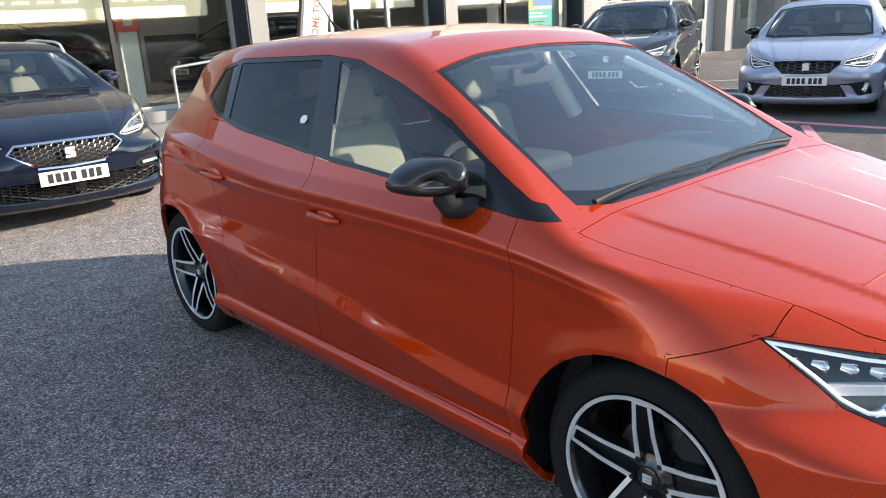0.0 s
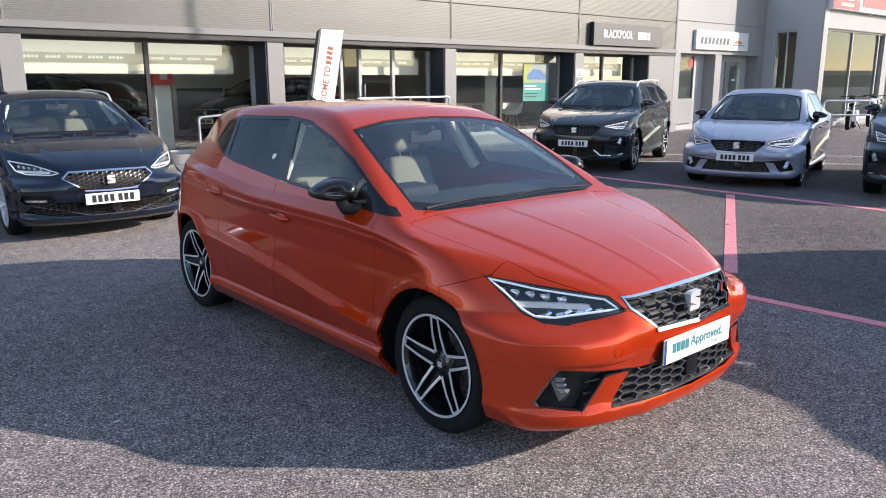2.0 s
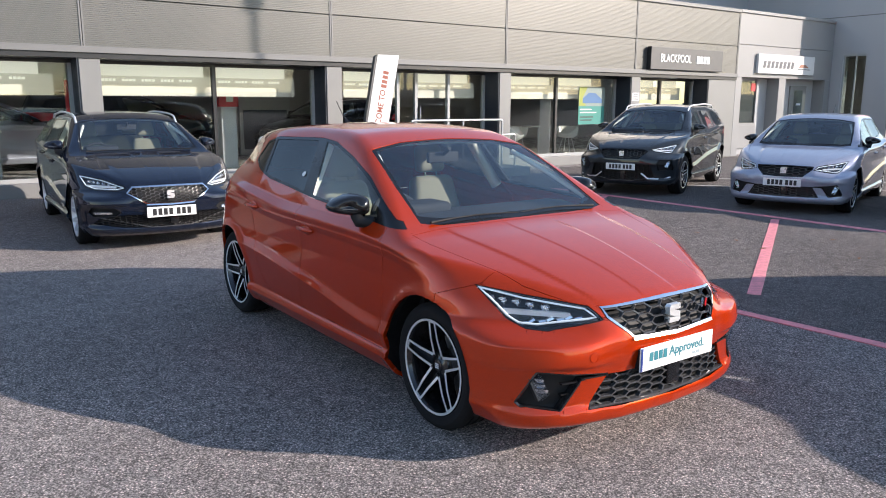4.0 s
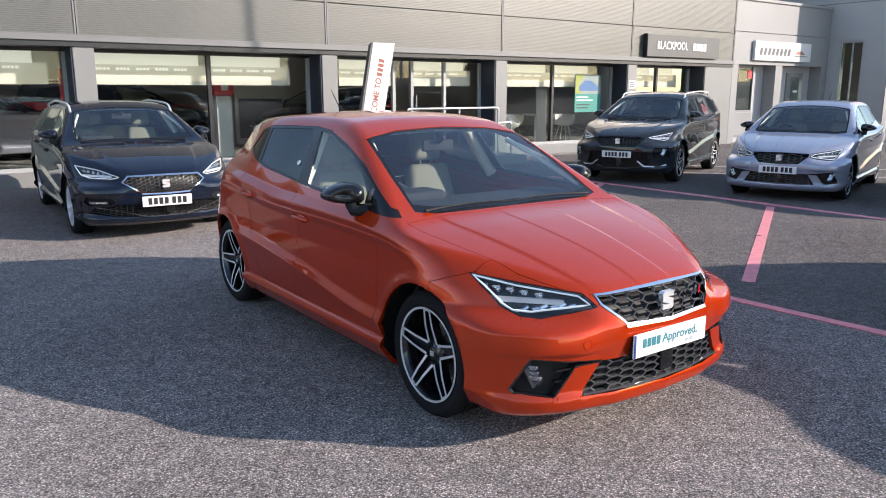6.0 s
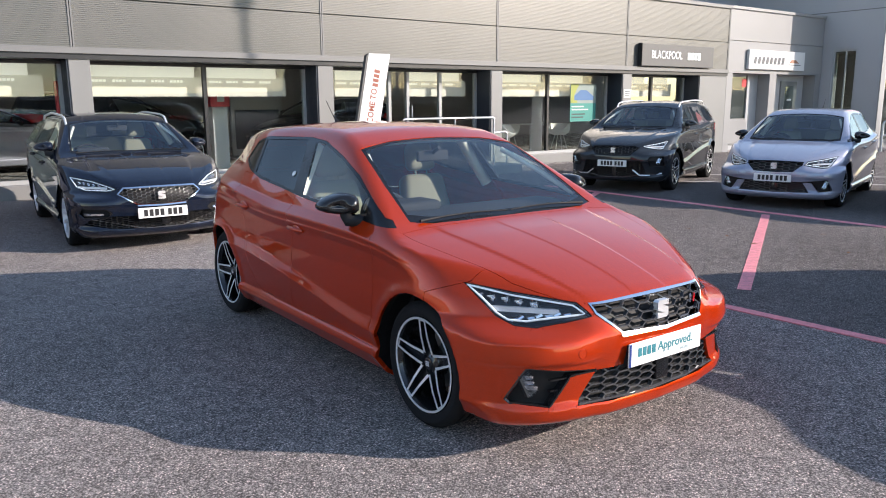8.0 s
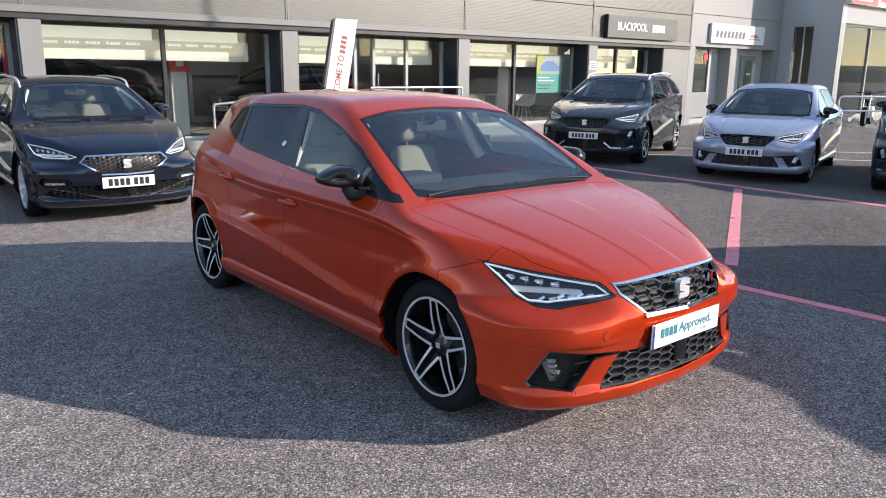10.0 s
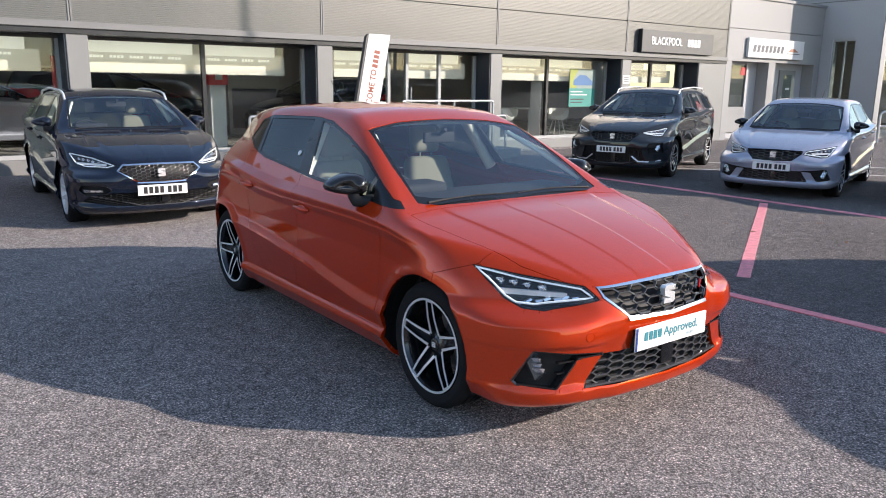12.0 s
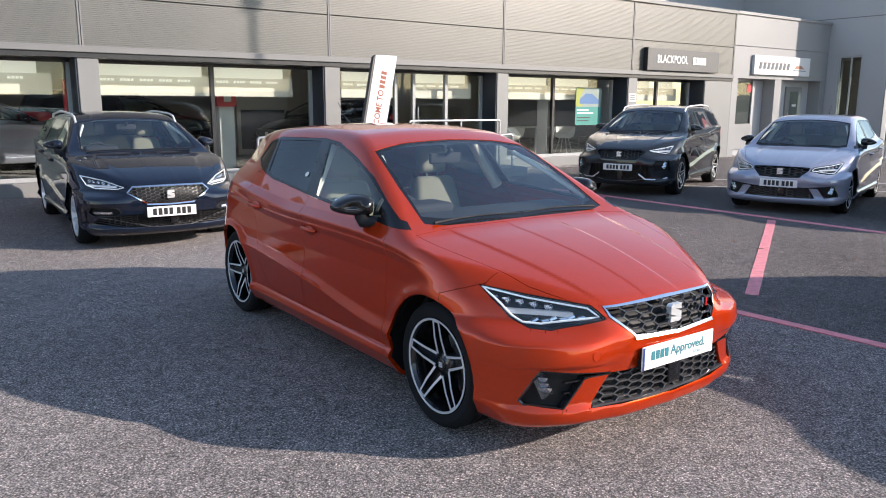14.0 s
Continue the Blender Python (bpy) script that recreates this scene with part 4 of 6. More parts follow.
def put_wheel(made, car, m):
    root = None
    for name, me, label in made:
        ob = new(name, me)
        if label:
            tagged(ob, label)
        if root is None:
            root = ob
            ob.parent = car
            ob.matrix_basis = m
        else:
            ob.parent = root


def soft_block(x0, x1, y0, y1, z0, z1, r, taper=0.0):
    bm = box(x0, x1, y0, y1, z0, z1)
    if taper:
        for v in bm.verts:
            if v.co.z > (z0 + z1) / 2:
                v.co.y = (y0 + y1) / 2 + (v.co.y - (y0 + y1) / 2) * (1 - taper)
    bmesh.ops.bevel(bm, geom=list(bm.edges), offset=r, segments=4, profile=0.5, affect="EDGES")
    return bm


def cabin(car, field, s, cloth):
    """Dashboard, wheel, seats and lining that show through the glass."""
    cx = s["cowl"]
    belt = 0.5 * (s["belt"][0][1] + s["belt"][-1][1]) if isinstance(s["belt"], list) else float(s["belt"](np.array([cx]))[0])
    dz = belt - 0.945
    part("cabin_floor", box(cx - 0.2, -s["wheelbase"] - 0.3, -0.66, 0.66, 0.24, 0.30), CABIN, car)
    pr = [(cx + 0.02, 0.86 + dz), (cx - 0.18, 0.92 + dz), (cx - 0.42, 0.955 + dz), (cx - 0.56, 0.95 + dz), (cx - 0.62, 0.91 + dz), (cx - 0.60, 0.78 + dz), (cx - 0.52, 0.62 + dz), (cx - 0.45, 0.35), (cx + 0.02, 0.35)]
    dash = prism(pr, -0.70, 0.70)
    part("dashboard", dash, CABIN, car, smooth=30)
    part("instrument_hood", soft_block(cx - 0.66, cx - 0.44, -0.56, -0.18, 0.93 + dz, 1.005 + dz, 0.03), CABIN, car, smooth=40)
    sw = bmesh.new()
    ring = [(0.18 * math.cos(a), 0.18 * math.sin(a)) for a in [2 * math.pi * k / 32 for k in range(33)]]
    add_tube(sw, [(0, y, z) for y, z in ring], 0.016, 8, cap=False)
    bmesh.ops.create_uvsphere(sw, u_segments=12, v_segments=8, radius=0.06, matrix=Matrix.Diagonal((0.5, 1, 0.8, 1)))
    add_box(sw, -0.012, 0.012, -0.17, 0.17, -0.02, 0.012)
    add_box(sw, -0.012, 0.012, -0.02, 0.02, -0.17, 0.0)
    bmesh.ops.transform(sw, matrix=pose(cx - 0.74, -0.37, 0.86 + dz, 0, -24, 0), verts=sw.verts)
    part("steering_wheel", sw, CABIN, car, "dark leather steering wheel", smooth=40)
    for y in (-0.37, 0.37):
        seat_x = cx - 1.08
        cushion = soft_block(seat_x - 0.28, seat_x + 0.26, y - 0.25, y + 0.25, 0.38 + dz, 0.56 + dz, 0.05)
        back = soft_block(-0.06, 0.07, -0.25, 0.25, 0.0, 0.57, 0.055, 0.30)
        bmesh.ops.transform(back, matrix=pose(seat_x - 0.24, y, 0.50 + dz, 0, -16, 0), verts=back.verts)
        part("seat_cushion", cushion, cloth, car, smooth=40)
        part("seat_back", back, cloth, car, smooth=40)
        head = soft_block(-0.05, 0.05, -0.125, 0.125, 0.595, 0.80, 0.045, 0.15)
        for q in (-0.05, 0.05):
            add_tube(head, [(0, q, 0.55), (0, q, 0.70)], 0.006, 6)
        bmesh.ops.transform(head, matrix=pose(seat_x - 0.24, y, 0.50 + dz, 0, -14, 0), verts=head.verts)
        part("headrest", head, cloth, car, smooth=40)
    rx = cx - 2.0
    part("rear_bench", soft_block(rx - 0.2, rx + 0.3, -0.62, 0.62, 0.40 + dz, 0.58 + dz, 0.05), cloth, car, smooth=40)
    rb = soft_block(-0.06, 0.06, -0.60, 0.60, 0.0, 0.58, 0.05, 0.12)
    bmesh.ops.transform(rb, matrix=pose(rx - 0.2, 0, 0.5 + dz, 0, -18, 0), verts=rb.verts)
    part("rear_backrest", rb, cloth, car, smooth=40)
    for y in (-0.36, 0.36):
        h = soft_block(-0.04, 0.04, -0.12, 0.12, 0.60, 0.74, 0.035)
        bmesh.ops.transform(h, matrix=pose(rx - 0.2, y, 0.5 + dz, 0, -16, 0), verts=h.verts)
        part("rear_headrest", h, cloth, car, smooth=40)
    for sg in (-1, 1):
        foot, head = field.on_side(cx - 0.22, 1.0 + dz, sg), field.on_top(s["screen"][-2][0] + 0.02, sg * 0.55)
        if abs(head.y) < abs(foot.y):
            part("pillar_lining", tube([(foot.x, foot.y - sg * 0.10, foot.z), ((foot.x + head.x) / 2, (foot.y + head.y) / 2 - sg * 0.07, (foot.z + head.z) / 2 - 0.02), (head.x, head.y - sg * 0.03, head.z - 0.06)], [0.018, 0.016, 0.018], 8), LINER, car, smooth=60)
        xb = s["door_front"][-2][0] - 0.03
        lo, hi = field.on_side(xb, 0.98 + dz, sg), field.on_side(xb - 0.07, 1.31 + dz, sg)
        part("pillar_lining", tube([(lo.x, lo.y - sg * 0.05, lo.z), (hi.x, hi.y - sg * 0.05, hi.z)], 0.04, 8), LINER, car, smooth=60)
    # pale lining under the roof
    nx, ny = 22, 14
    xs = np.linspace(s["screen"][-1][0] - 0.03, -s["wheelbase"] - 0.1, nx)
    ys = np.linspace(-0.52, 0.52, ny)
    grid = np.array([(x, y, 0.6) for x in xs for y in ys])
    vs = [(q[0], q[1], q[2] - 0.035) for q in field.meet(grid, np.tile([0.0, 0, 1], (len(grid), 1)))]
    vs += [(x, y, z - 0.012) for x, y, z in vs]
    m = nx * ny
    fs = []
    for i in range(nx - 1):
        for j in range(ny - 1):
            q = (i * ny + j, (i + 1) * ny + j, (i + 1) * ny + j + 1, i * ny + j + 1)
            fs += [q, tuple(k + m for k in q[::-1])]
    mesh_object("headlining", vs, fs, LINER, car, True)
    # inner mirror
    zt = field.on_top(s["screen"][-1][0] + 0.08, 0).z
    im = soft_block(s["screen"][-1][0] - 0.05, s["screen"][-1][0] - 0.02, -0.12, 0.12, zt - 0.12, zt - 0.05, 0.012)
    add_tube(im, [(s["screen"][-1][0] - 0.03, 0, zt - 0.07), (s["screen"][-1][0] + 0.04, 0, zt - 0.03)], 0.012)
    part("interior_mirror", im, CABIN, car, smooth=40)


def plate(car, field, z, kind, y0=0.0, tint=PLATE_WHITE):
    x = max(field.on_front(y0 + q, z + h).x for q in (-0.25, 0.0, 0.25) for h in (-0.05, 0.05)) + 0.006
    board = part("number_plate", soft_block(x - 0.004, x + 0.004, -0.26 + y0, 0.26 + y0, z - 0.0555, z + 0.0555, 0.003), tint, car, "white acrylic plate")
    part("plate_holder", box(x - 0.035, x - 0.005, -0.25 + y0, 0.25 + y0, z - 0.05, z + 0.045), BLACK, board)
    face = Matrix.Translation((x + 0.0045, 0, 0)) @ Matrix(((0, 0, 1, 0), (1, 0, 0, y0), (0, 1, 0, z), (0, 0, 0, 1)))
    if kind == "bars":
        for k in range(7):
            a = -0.205 + 0.057 * k + (0.022 if k > 3 else 0.0)
            part("dark_bar", box(x + 0.004, x + 0.006, a + y0 + 0.004, a + y0 + 0.044, z - 0.036, z + 0.036), INK, board)
    else:
        for k in range(4):
            part("teal_bar", box(x + 0.004, x + 0.006, -0.200 + 0.032 * k + y0, -0.176 + 0.032 * k + y0, z - 0.014, z + 0.027), TEAL, board)
        lettering("wording", "Approved.", 0.060, TEAL, board, face @ Matrix.Translation((0.065, 0.008, 0)), 0.001)
        lettering("small_wording", "MORE", 0.022, GREY_INK, board, face @ Matrix.Translation((0.135, -0.032, 0)), 0.001)
        part("blue_edge", box(x + 0.003, x + 0.0055, -0.258 + y0, -0.246 + y0, z - 0.053, z + 0.053), PLATE_BLUE, board)


def emblem(car, field, z, r, mat):
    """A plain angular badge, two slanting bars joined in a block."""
    x = field.on_front(0, z).x + 0.004
    p = [(-0.88, -0.12), (-0.94, 0.75), (-0.7, 1), (0.92, 1), (0.88, 0.40), (-0.1, 0.46), (-0.1, 0.40), (0.88, 0.12), (0.94, -0.75), (0.7, -1), (-0.92, -1), (-0.88, -0.40), (0.1, -0.46), (0.1, -0.40)]
    bm = prism([(a * r, z + b * r) for a, b in p], x - 0.02, x + 0.008, "yz")
    part("badge", bm, mat, car, "bright angular badge")


def mirror_shell(sg):
    """A wedge-shaped mirror housing: tall at the door, drawn out to a low tip, domed ahead and flat behind."""
    edge = [(0.0, -0.035), (-0.002, 0.0), (0.002, 0.036), (0.018, 0.052), (0.055, 0.060), (0.10, 0.055), (0.145, 0.040), (0.18, 0.022), (0.203, 0.004), (0.205, -0.012), (0.19, -0.028), (0.15, -0.044), (0.10, -0.054), (0.05, -0.058), (0.018, -0.052)]
    bm = bmesh.new()
    rings = []
    for x, k in ((-0.058, 0.93), (-0.060, 0.985), (-0.050, 1.0), (-0.01, 1.0), (0.03, 0.97), (0.060, 0.91), (0.080, 0.81), (0.092, 0.66), (0.098, 0.44), (0.100, 0.16)):
        rings.append([bm.verts.new((x - 0.35 * y * (y > 0) * (x + 0.06) / 0.16, sg * (0.085 + (y - 0.085) * k), z * k + 0.004)) for y, z in edge])
    n = len(edge)
    for a, b in zip(rings, rings[1:]):
        for i in range(n):
            j = (i + 1) % n
            bm.faces.new((a[i], a[j], b[j], b[i]))
    bm.faces.new(rings[0])
    bm.faces.new(rings[-1])
    bmesh.ops.recalc_face_normals(bm, faces=bm.faces)
    return bm


def make_car(name, spec, m, label, paint, wheel_made, fine=1.0, plate_kind="bars", mirror_mat=None, rails=False, style="hatch", frame_mat=None):
    s = dict(spec)
    for k in CURVES_X + CURVES_Z + ("crown", "half", "ridge", "plan_low", "plan_lamp", "plan_rear"):
        s[k] = curve(*spec[k])
    fld = Field(s)
    sheet = body_sheet(fld, fine)
    car = thing(name, m, label, "car", "cars on the forecourt")
    mirror_mat = mirror_mat or paint
    wb = s["wheelbase"]
    # wheel openings
    for ax in (s["front_axle"], -wb):
        ring = [(ax + s["arch_r"] * math.cos(a), s["arch_z"] + s["arch_r"] * math.sin(a)) for a in [2 * math.pi * k / 40 for k in range(40)]]
        sheet.take("side", ring, lambda c: abs(c[1]) > 0.45)
    max_half, belt_z = max(w for _, w in spec["half"]), min(z for x, z in spec["belt"] if x < 0)
    for sg in (-1, 1):
        on = lambda c: c[1] * sg > 0.3
        d_flank = max_half - 0.12 + belt_z * s["lean"]
        sheet.slice((0, sg, s["lean"]), d_flank, (-9, min(0.3 * sg, 3 * sg), belt_z - 0.02), (0.2, max(0.3 * sg, 3 * sg), 2.0))
        flank = lambda c: c[1] * sg + c[2] * s["lean"] > d_flank
        trim = sheet.take("side", s["opening"], flank)
        g1 = trim.take("side", s["glass_front"], on)
        g2 = trim.take("side", s["glass_rear"], on)
        g3 = trim.take("side", s["glass_quarter"], on)
        low = lambda c: c[1] * sg > 0.3 and c[2] < 1.2
        d1 = sheet.take("side", s["door_front"], low)
        d2 = sheet.take("side", s["door_rear"], low)
        tl = sheet.take("side", s["tail_lamp"], on)
        door = d1.build("front_door", paint, car)
        g1.build("door_window", DOOR_GLASS, door, gap=0, depth=0.004, sink=0.004).visible_shadow = False
        door2 = d2.build("rear_door", paint, car)
        g2.build("door_window", TINTED_GLASS, door2, gap=0, depth=0.004, sink=0.004, label="dark tinted window")
        g3.build("quarter_window", TINTED_GLASS, car, gap=0, depth=0.004, sink=0.004, label="dark tinted window")
        trim.build("window_trim", TRIM_BLACK, car, gap=0.0005, depth=0.012, sink=0.001, label="gloss black window surround")
        tl.build("tail_lamp", TAIL_RED, car)
        for (hx, hz), dr in zip(s["handles"], (door, door2)):
            q = fld.on_side(hx, hz, sg)
            cup = lathe([(0.0, -0.012), (0.03, -0.010), (0.045, 0.001), (0.047, 0.002)], 20)
            bmesh.ops.transform(cup, matrix=pose(q.x, q.y + sg * 0.001, q.z, 0, 0, 0 if sg < 0 else 180) @ Matrix.Diagonal((1.45, 1, 0.72, 1)), verts=cup.verts)
            part("handle_cup", cup, paint, dr, smooth=50)
            hb = bmesh.new()
            add_tube(hb, [(hx + 0.085, q.y + sg * 0.004, hz - 0.002), (hx + 0.06, q.y + sg * 0.022, hz), (hx, q.y + sg * 0.030, hz + 0.002), (hx - 0.07, q.y + sg * 0.026, hz + 0.003), (hx - 0.10, q.y + sg * 0.004, hz + 0.003)], [0.009, 0.013, 0.014, 0.014, 0.011], 10)
            for v in hb.verts:
                v.co.y = q.y + (v.co.y - q.y) * 0.9
            part("door_handle", hb, paint, dr, smooth=60)
        # mirror: shell, stalk, seam strip and glass
        mx, mz = s["mirror"]
        base = fld.on_side(mx + 0.02, mz - 0.075, sg)
        my = base.y + sg * 0.062
        shell = mirror_shell(sg)
        bmesh.ops.translate(shell, verts=shell.verts, vec=(mx - 0.045, base.y - sg * 0.022, mz))
        mir = part("wing_mirror", shell, mirror_mat, car, "gloss black mirror housing" if mirror_mat is GLOSS_BLACK else "", smooth=60)
        arm = bmesh.new()
        add_tube(arm, [(mx + 0.05, base.y - sg * 0.02, mz - 0.085), (mx + 0.02, base.y + sg * 0.05, mz - 0.078), (mx - 0.02, my - sg * 0.02, mz - 0.05)], [0.034, 0.032, 0.034], 12)
        part("mirror_arm", arm, BLACK, mir, smooth=60)
        part("mirror_glass", soft_block(mx - 0.112, mx - 0.106, my + sg * 0.008 - 0.075, my + sg * 0.008 + 0.075, mz - 0.036, mz + 0.038, 0.003), MIRROR_GLASS, mir)
        # grey strip along the housing seam, put in for a glint there
        band = bmesh.new()
        add_tube(band, [(mx + 0.028, base.y + sg * 0.015, mz - 0.012), (mx + 0.029, base.y + sg * 0.07, mz - 0.012), (mx - 0.004, base.y + sg * 0.135, mz - 0.008)], [0.003, 0.003, 0.003], 8)
        part("seam_glint_strip", band, GRILLE_GREY, mir, smooth=60)
        # wheel housing
        for ax in (s["front_axle"], -wb):
            prof = [(s["arch_r"] - 0.001, sg * 0.86), (s["arch_r"] + 0.02, sg * 0.80), (s["arch_r"] + 0.02, sg * 0.56), (0.05, sg * 0.55)]
            lin = lathe(prof, 36)
            bmesh.ops.translate(lin, verts=lin.verts, vec=(ax, 0, s["arch_z"]))
            bmesh.ops.bisect_plane(lin, geom=lin.verts[:] + lin.edges[:] + lin.faces[:], plane_co=(0, 0, 0.17), plane_no=(0, 0, -1), clear_outer=True)
            pts = np.array([v.co for v in lin.verts])
            wide = fld.meet(np.column_stack([pts[:, 0], 0 * pts[:, 0], np.maximum(pts[:, 2], 0.2)]), np.tile([0.0, sg, 0], (len(pts), 1)))[:, 1]
            for v, w in zip(lin.verts, wide):
                if abs(v.co.y) > abs(w) - 0.014:
                    v.co.y = w - sg * 0.014
            part("wheel_arch_liner", lin, BLACK, car)
        for ax in (s["front_axle"], -wb):
            put_wheel(wheel_made, car, pose(ax, sg * (s["hub_y"] - 0.04), s["tyre"], 0, (-2 if ax > -1 else -18) * (1 if sg < 0 else -1), 0 if sg < 0 else 180))
    # glass fore and aft
    scr = sheet.take("top", s["screen"] + [(x, -y) for x, y in s["screen"][::-1] if y > 1e-6], lambda c: c[2] > 0.85)
    inner_poly = [(x + (-0.060 if k < 4 else 0.02), y * 0.965) for k, (x, y) in enumerate(s["screen"])]
    inner = scr.take("top", inner_poly + [(x, -y) for x, y in inner_poly[::-1] if y > 1e-6])
    scr.build("screen_border", TRIM_BLACK, car, gap=0.001, depth=0.006, sink=0.003, label="black windscreen border")
    w_scr = inner.build("windscreen", SCREEN_GLASS, car, gap=0, depth=0.005, sink=0.004)
    w_scr.visible_shadow = False
    rs = sheet.take("top", s["rear_screen"] + [(x, -y) for x, y in s["rear_screen"][::-1] if y > 1e-6], lambda c: c[2] > 0.85)
    rs.build("rear_window", TINTED_GLASS, car, gap=0.001, depth=0.005, sink=0.003)
    ahead = lambda c: c[0] > 0.12
    # lamps
    for sg in (-1, 1):
        lp = s["lamp"] if sg > 0 else flip(s["lamp"])
        lamp = sheet.take("front", lp, ahead)
        bezel = Skin(fld, lamp.v, list(lamp.f))
        inner_l = shrink(lp, 0.006)
        clear = lamp.take("front", inner_l, ahead)
        head = lamp.build("headlamp", GLOSS_BLACK, car, gap=0.001, depth=0.03, label="clear headlamp with a dark rim")
        clear.build("lens", LENS_GLASS, head, gap=0, depth=0.003, sink=0.002).visible_shadow = False
        bezel.build("lamp_housing", CABIN, head, gap=-0.004, depth=0.0, sink=0.055)
        guide = shrink(lp, 0.017)
        n = len(guide)
        path_pts = []
        for k in range(n):
            a, b = guide[k], guide[(k + 1) % n]
            for t in (0, 0.33, 0.66):
                path_pts.append((a[0] + t * (b[0] - a[0]), a[1] + t * (b[1] - a[1])))
        path_pts.append(path_pts[0])
        dl = bmesh.new()
        add_tube(dl, [fld.on_front(y, z, 0.020) for y, z in path_pts], 0.0048, 6, cap=False)
        part("light_guide", dl, DAYLIGHT_STRIP, head, "pale light guide round the lamp", smooth=60)
        cy = sum(p[0] for p in lp) / len(lp)
        cz = sum(p[1] for p in lp) / len(lp)
        for k, (dy, dzz) in enumerate(((0.115, 0.034), (0.080, 0.028), (0.040, 0.022), (0.0, 0.014), (-0.045, 0.006))):
            y, z = cy + sg * dy, cz + dzz
            q = fld.on_front(y, z, 0.052)
            pj = lathe([(0.0, 0.014), (0.006, 0.011), (0.010, 0.004), (0.012, -0.004), (0.0165, 0.004), (0.0165, -0.02)], 14, "x")
            bmesh.ops.translate(pj, verts=pj.verts, vec=q)
            part("lamp_reflector", pj, CHROME, head, smooth=50)
        for k in range(7 if style == "hatch" else 0):
            y0 = sg * (0.655 - 0.030 * k)
            z0 = 0.619 + 0.0045 * k
            part("lamp_facet", front_bars(fld, [((y0, z0), (y0 - sg * 0.020, z0 + (0.010 if k % 2 else 0.004)))], 0.009, 0.012, 0.030 + 0.006 * (k % 2), 0.006), CHROME, head)
        ln = [(cy + sg * 0.13, cz - 0.012), (cy - sg * 0.10, cz - 0.020)]
        part("lamp_shelf", front_bars(fld, [tuple(ln)], 0.022, 0.03, 0.030), ALLOY, head)
    # grille and openings
    gp = mirrored(s["grille"])
    gs = sheet.take("front", gp, ahead)
    back = Skin(fld, gs.v, list(gs.f))
    frame_poly = shrink(gp, 0.017 if style == "estate" else 0.012)
    gs_in = gs.take("front", frame_poly, ahead)
    surround = gs.build("grille_surround", frame_mat or CHROME, car, gap=0.0005, depth=0.02, sink=-0.003, label="" if frame_mat else "chrome grille frame")
    ry, rz = s["honeycomb"]
    cells = front_bars(fld, honeycomb(frame_poly, ry, rz), 0.006 if style == "hatch" else 0.0045, 0.016, 0.006)
    part("grille_mesh", cells, GRILLE_GREY, surround)
    back.build("grille_backing", BLACK, surround, gap=-0.004, depth=0.0, sink=0.05)
    low_rim = [p for p in gp if p[1] < (gp[0][1] + gp[len(gp) // 2][1]) / 2]
    low_rim = sorted(low_rim, key=lambda p: p[0])
    part("lower_chrome_bar", front_bars(fld, [(low_rim[k], low_rim[k + 1]) for k in range(len(low_rim) - 1)], 0.014, 0.012, -0.004, 0.007), frame_mat or CHROME, surround)
    emblem(car, fld, (gp[0][1] + s["grille"][-1][1]) / 2 + 0.004, 0.042, BADGE)
    bon = sheet.take("top", s["bonnet"] + [(x, -y) for x, y in s["bonnet"][::-1] if y > 1e-6], lambda c: c[2] > s["bonnet_z"])
    bonnet = bon.build("bonnet", paint, car, gap=0.0018)
    if plate_kind != "bars":
        for a, b, mt in ((0.235, 0.262, CHROME), (0.268, 0.292, TAIL_RED)):
            part("small_badge", front_bars(fld, [((a, 0.622), (b, 0.650))], 0.012, 0.006, 0.0), mt, surround)
    ip = mirrored(s["intake"])
    ins = sheet.take("front", ip, ahead)
    cells = front_bars(fld, honeycomb(shrink(ip, 0.004), ry * 0.9, rz * 0.95) if style == "hatch" else honeycomb(shrink(ip, 0.004), ry * 1.2, rz * 0.7), 0.007, 0.02, 0.012)
    low_in = part("lower_grille", cells, GRILLE_GREY if style == "hatch" else TRIM_BLACK, car)
    ins.build("grille_backing", BLACK, low_in, gap=-0.004, depth=0.0, sink=0.06)
    part("grille_lip", front_bars(fld, [((-s["intake"][2][0] + 0.01, s["intake"][2][1] + 0.004), (-0.2, s["intake"][-1][1] + 0.008)), ((-0.2, s["intake"][-1][1] + 0.008), (0.2, s["intake"][-1][1] + 0.008)), ((0.2, s["intake"][-1][1] + 0.008), (s["intake"][2][0] - 0.01, s["intake"][2][1] + 0.004))], 0.010, 0.03, 0.0), GRILLE_GREY, low_in)
    xs_ = fld.on_front(0.0, s["intake"][-1][1] + 0.06).x
    part("sensor_box", soft_block(xs_ - 0.05, xs_ - 0.004, -0.012, 0.075, s["intake"][-1][1] + 0.030, s["intake"][0][1] - 0.03, 0.006), GLOSS_BLACK, low_in, smooth=40)
    for sg in (-1, 1):
        fp = s["fog"] if sg > 0 else flip(s["fog"])
        fg = sheet.take("front", fp, ahead)
        fog = fg.build("fog_lamp_recess", BLACK, car, gap=-0.002, depth=0.0, sink=0.035, label="black fog lamp recess")
        part("recess_rim", front_bars(fld, rim_lines(fp), 0.010, 0.04, 0.0), GLOSS_BLACK, fog)
        big = max(p[0] * sg for p in fp)
        zm = sum(p[1] for p in fp) / len(fp)
        ym = big - 0.088
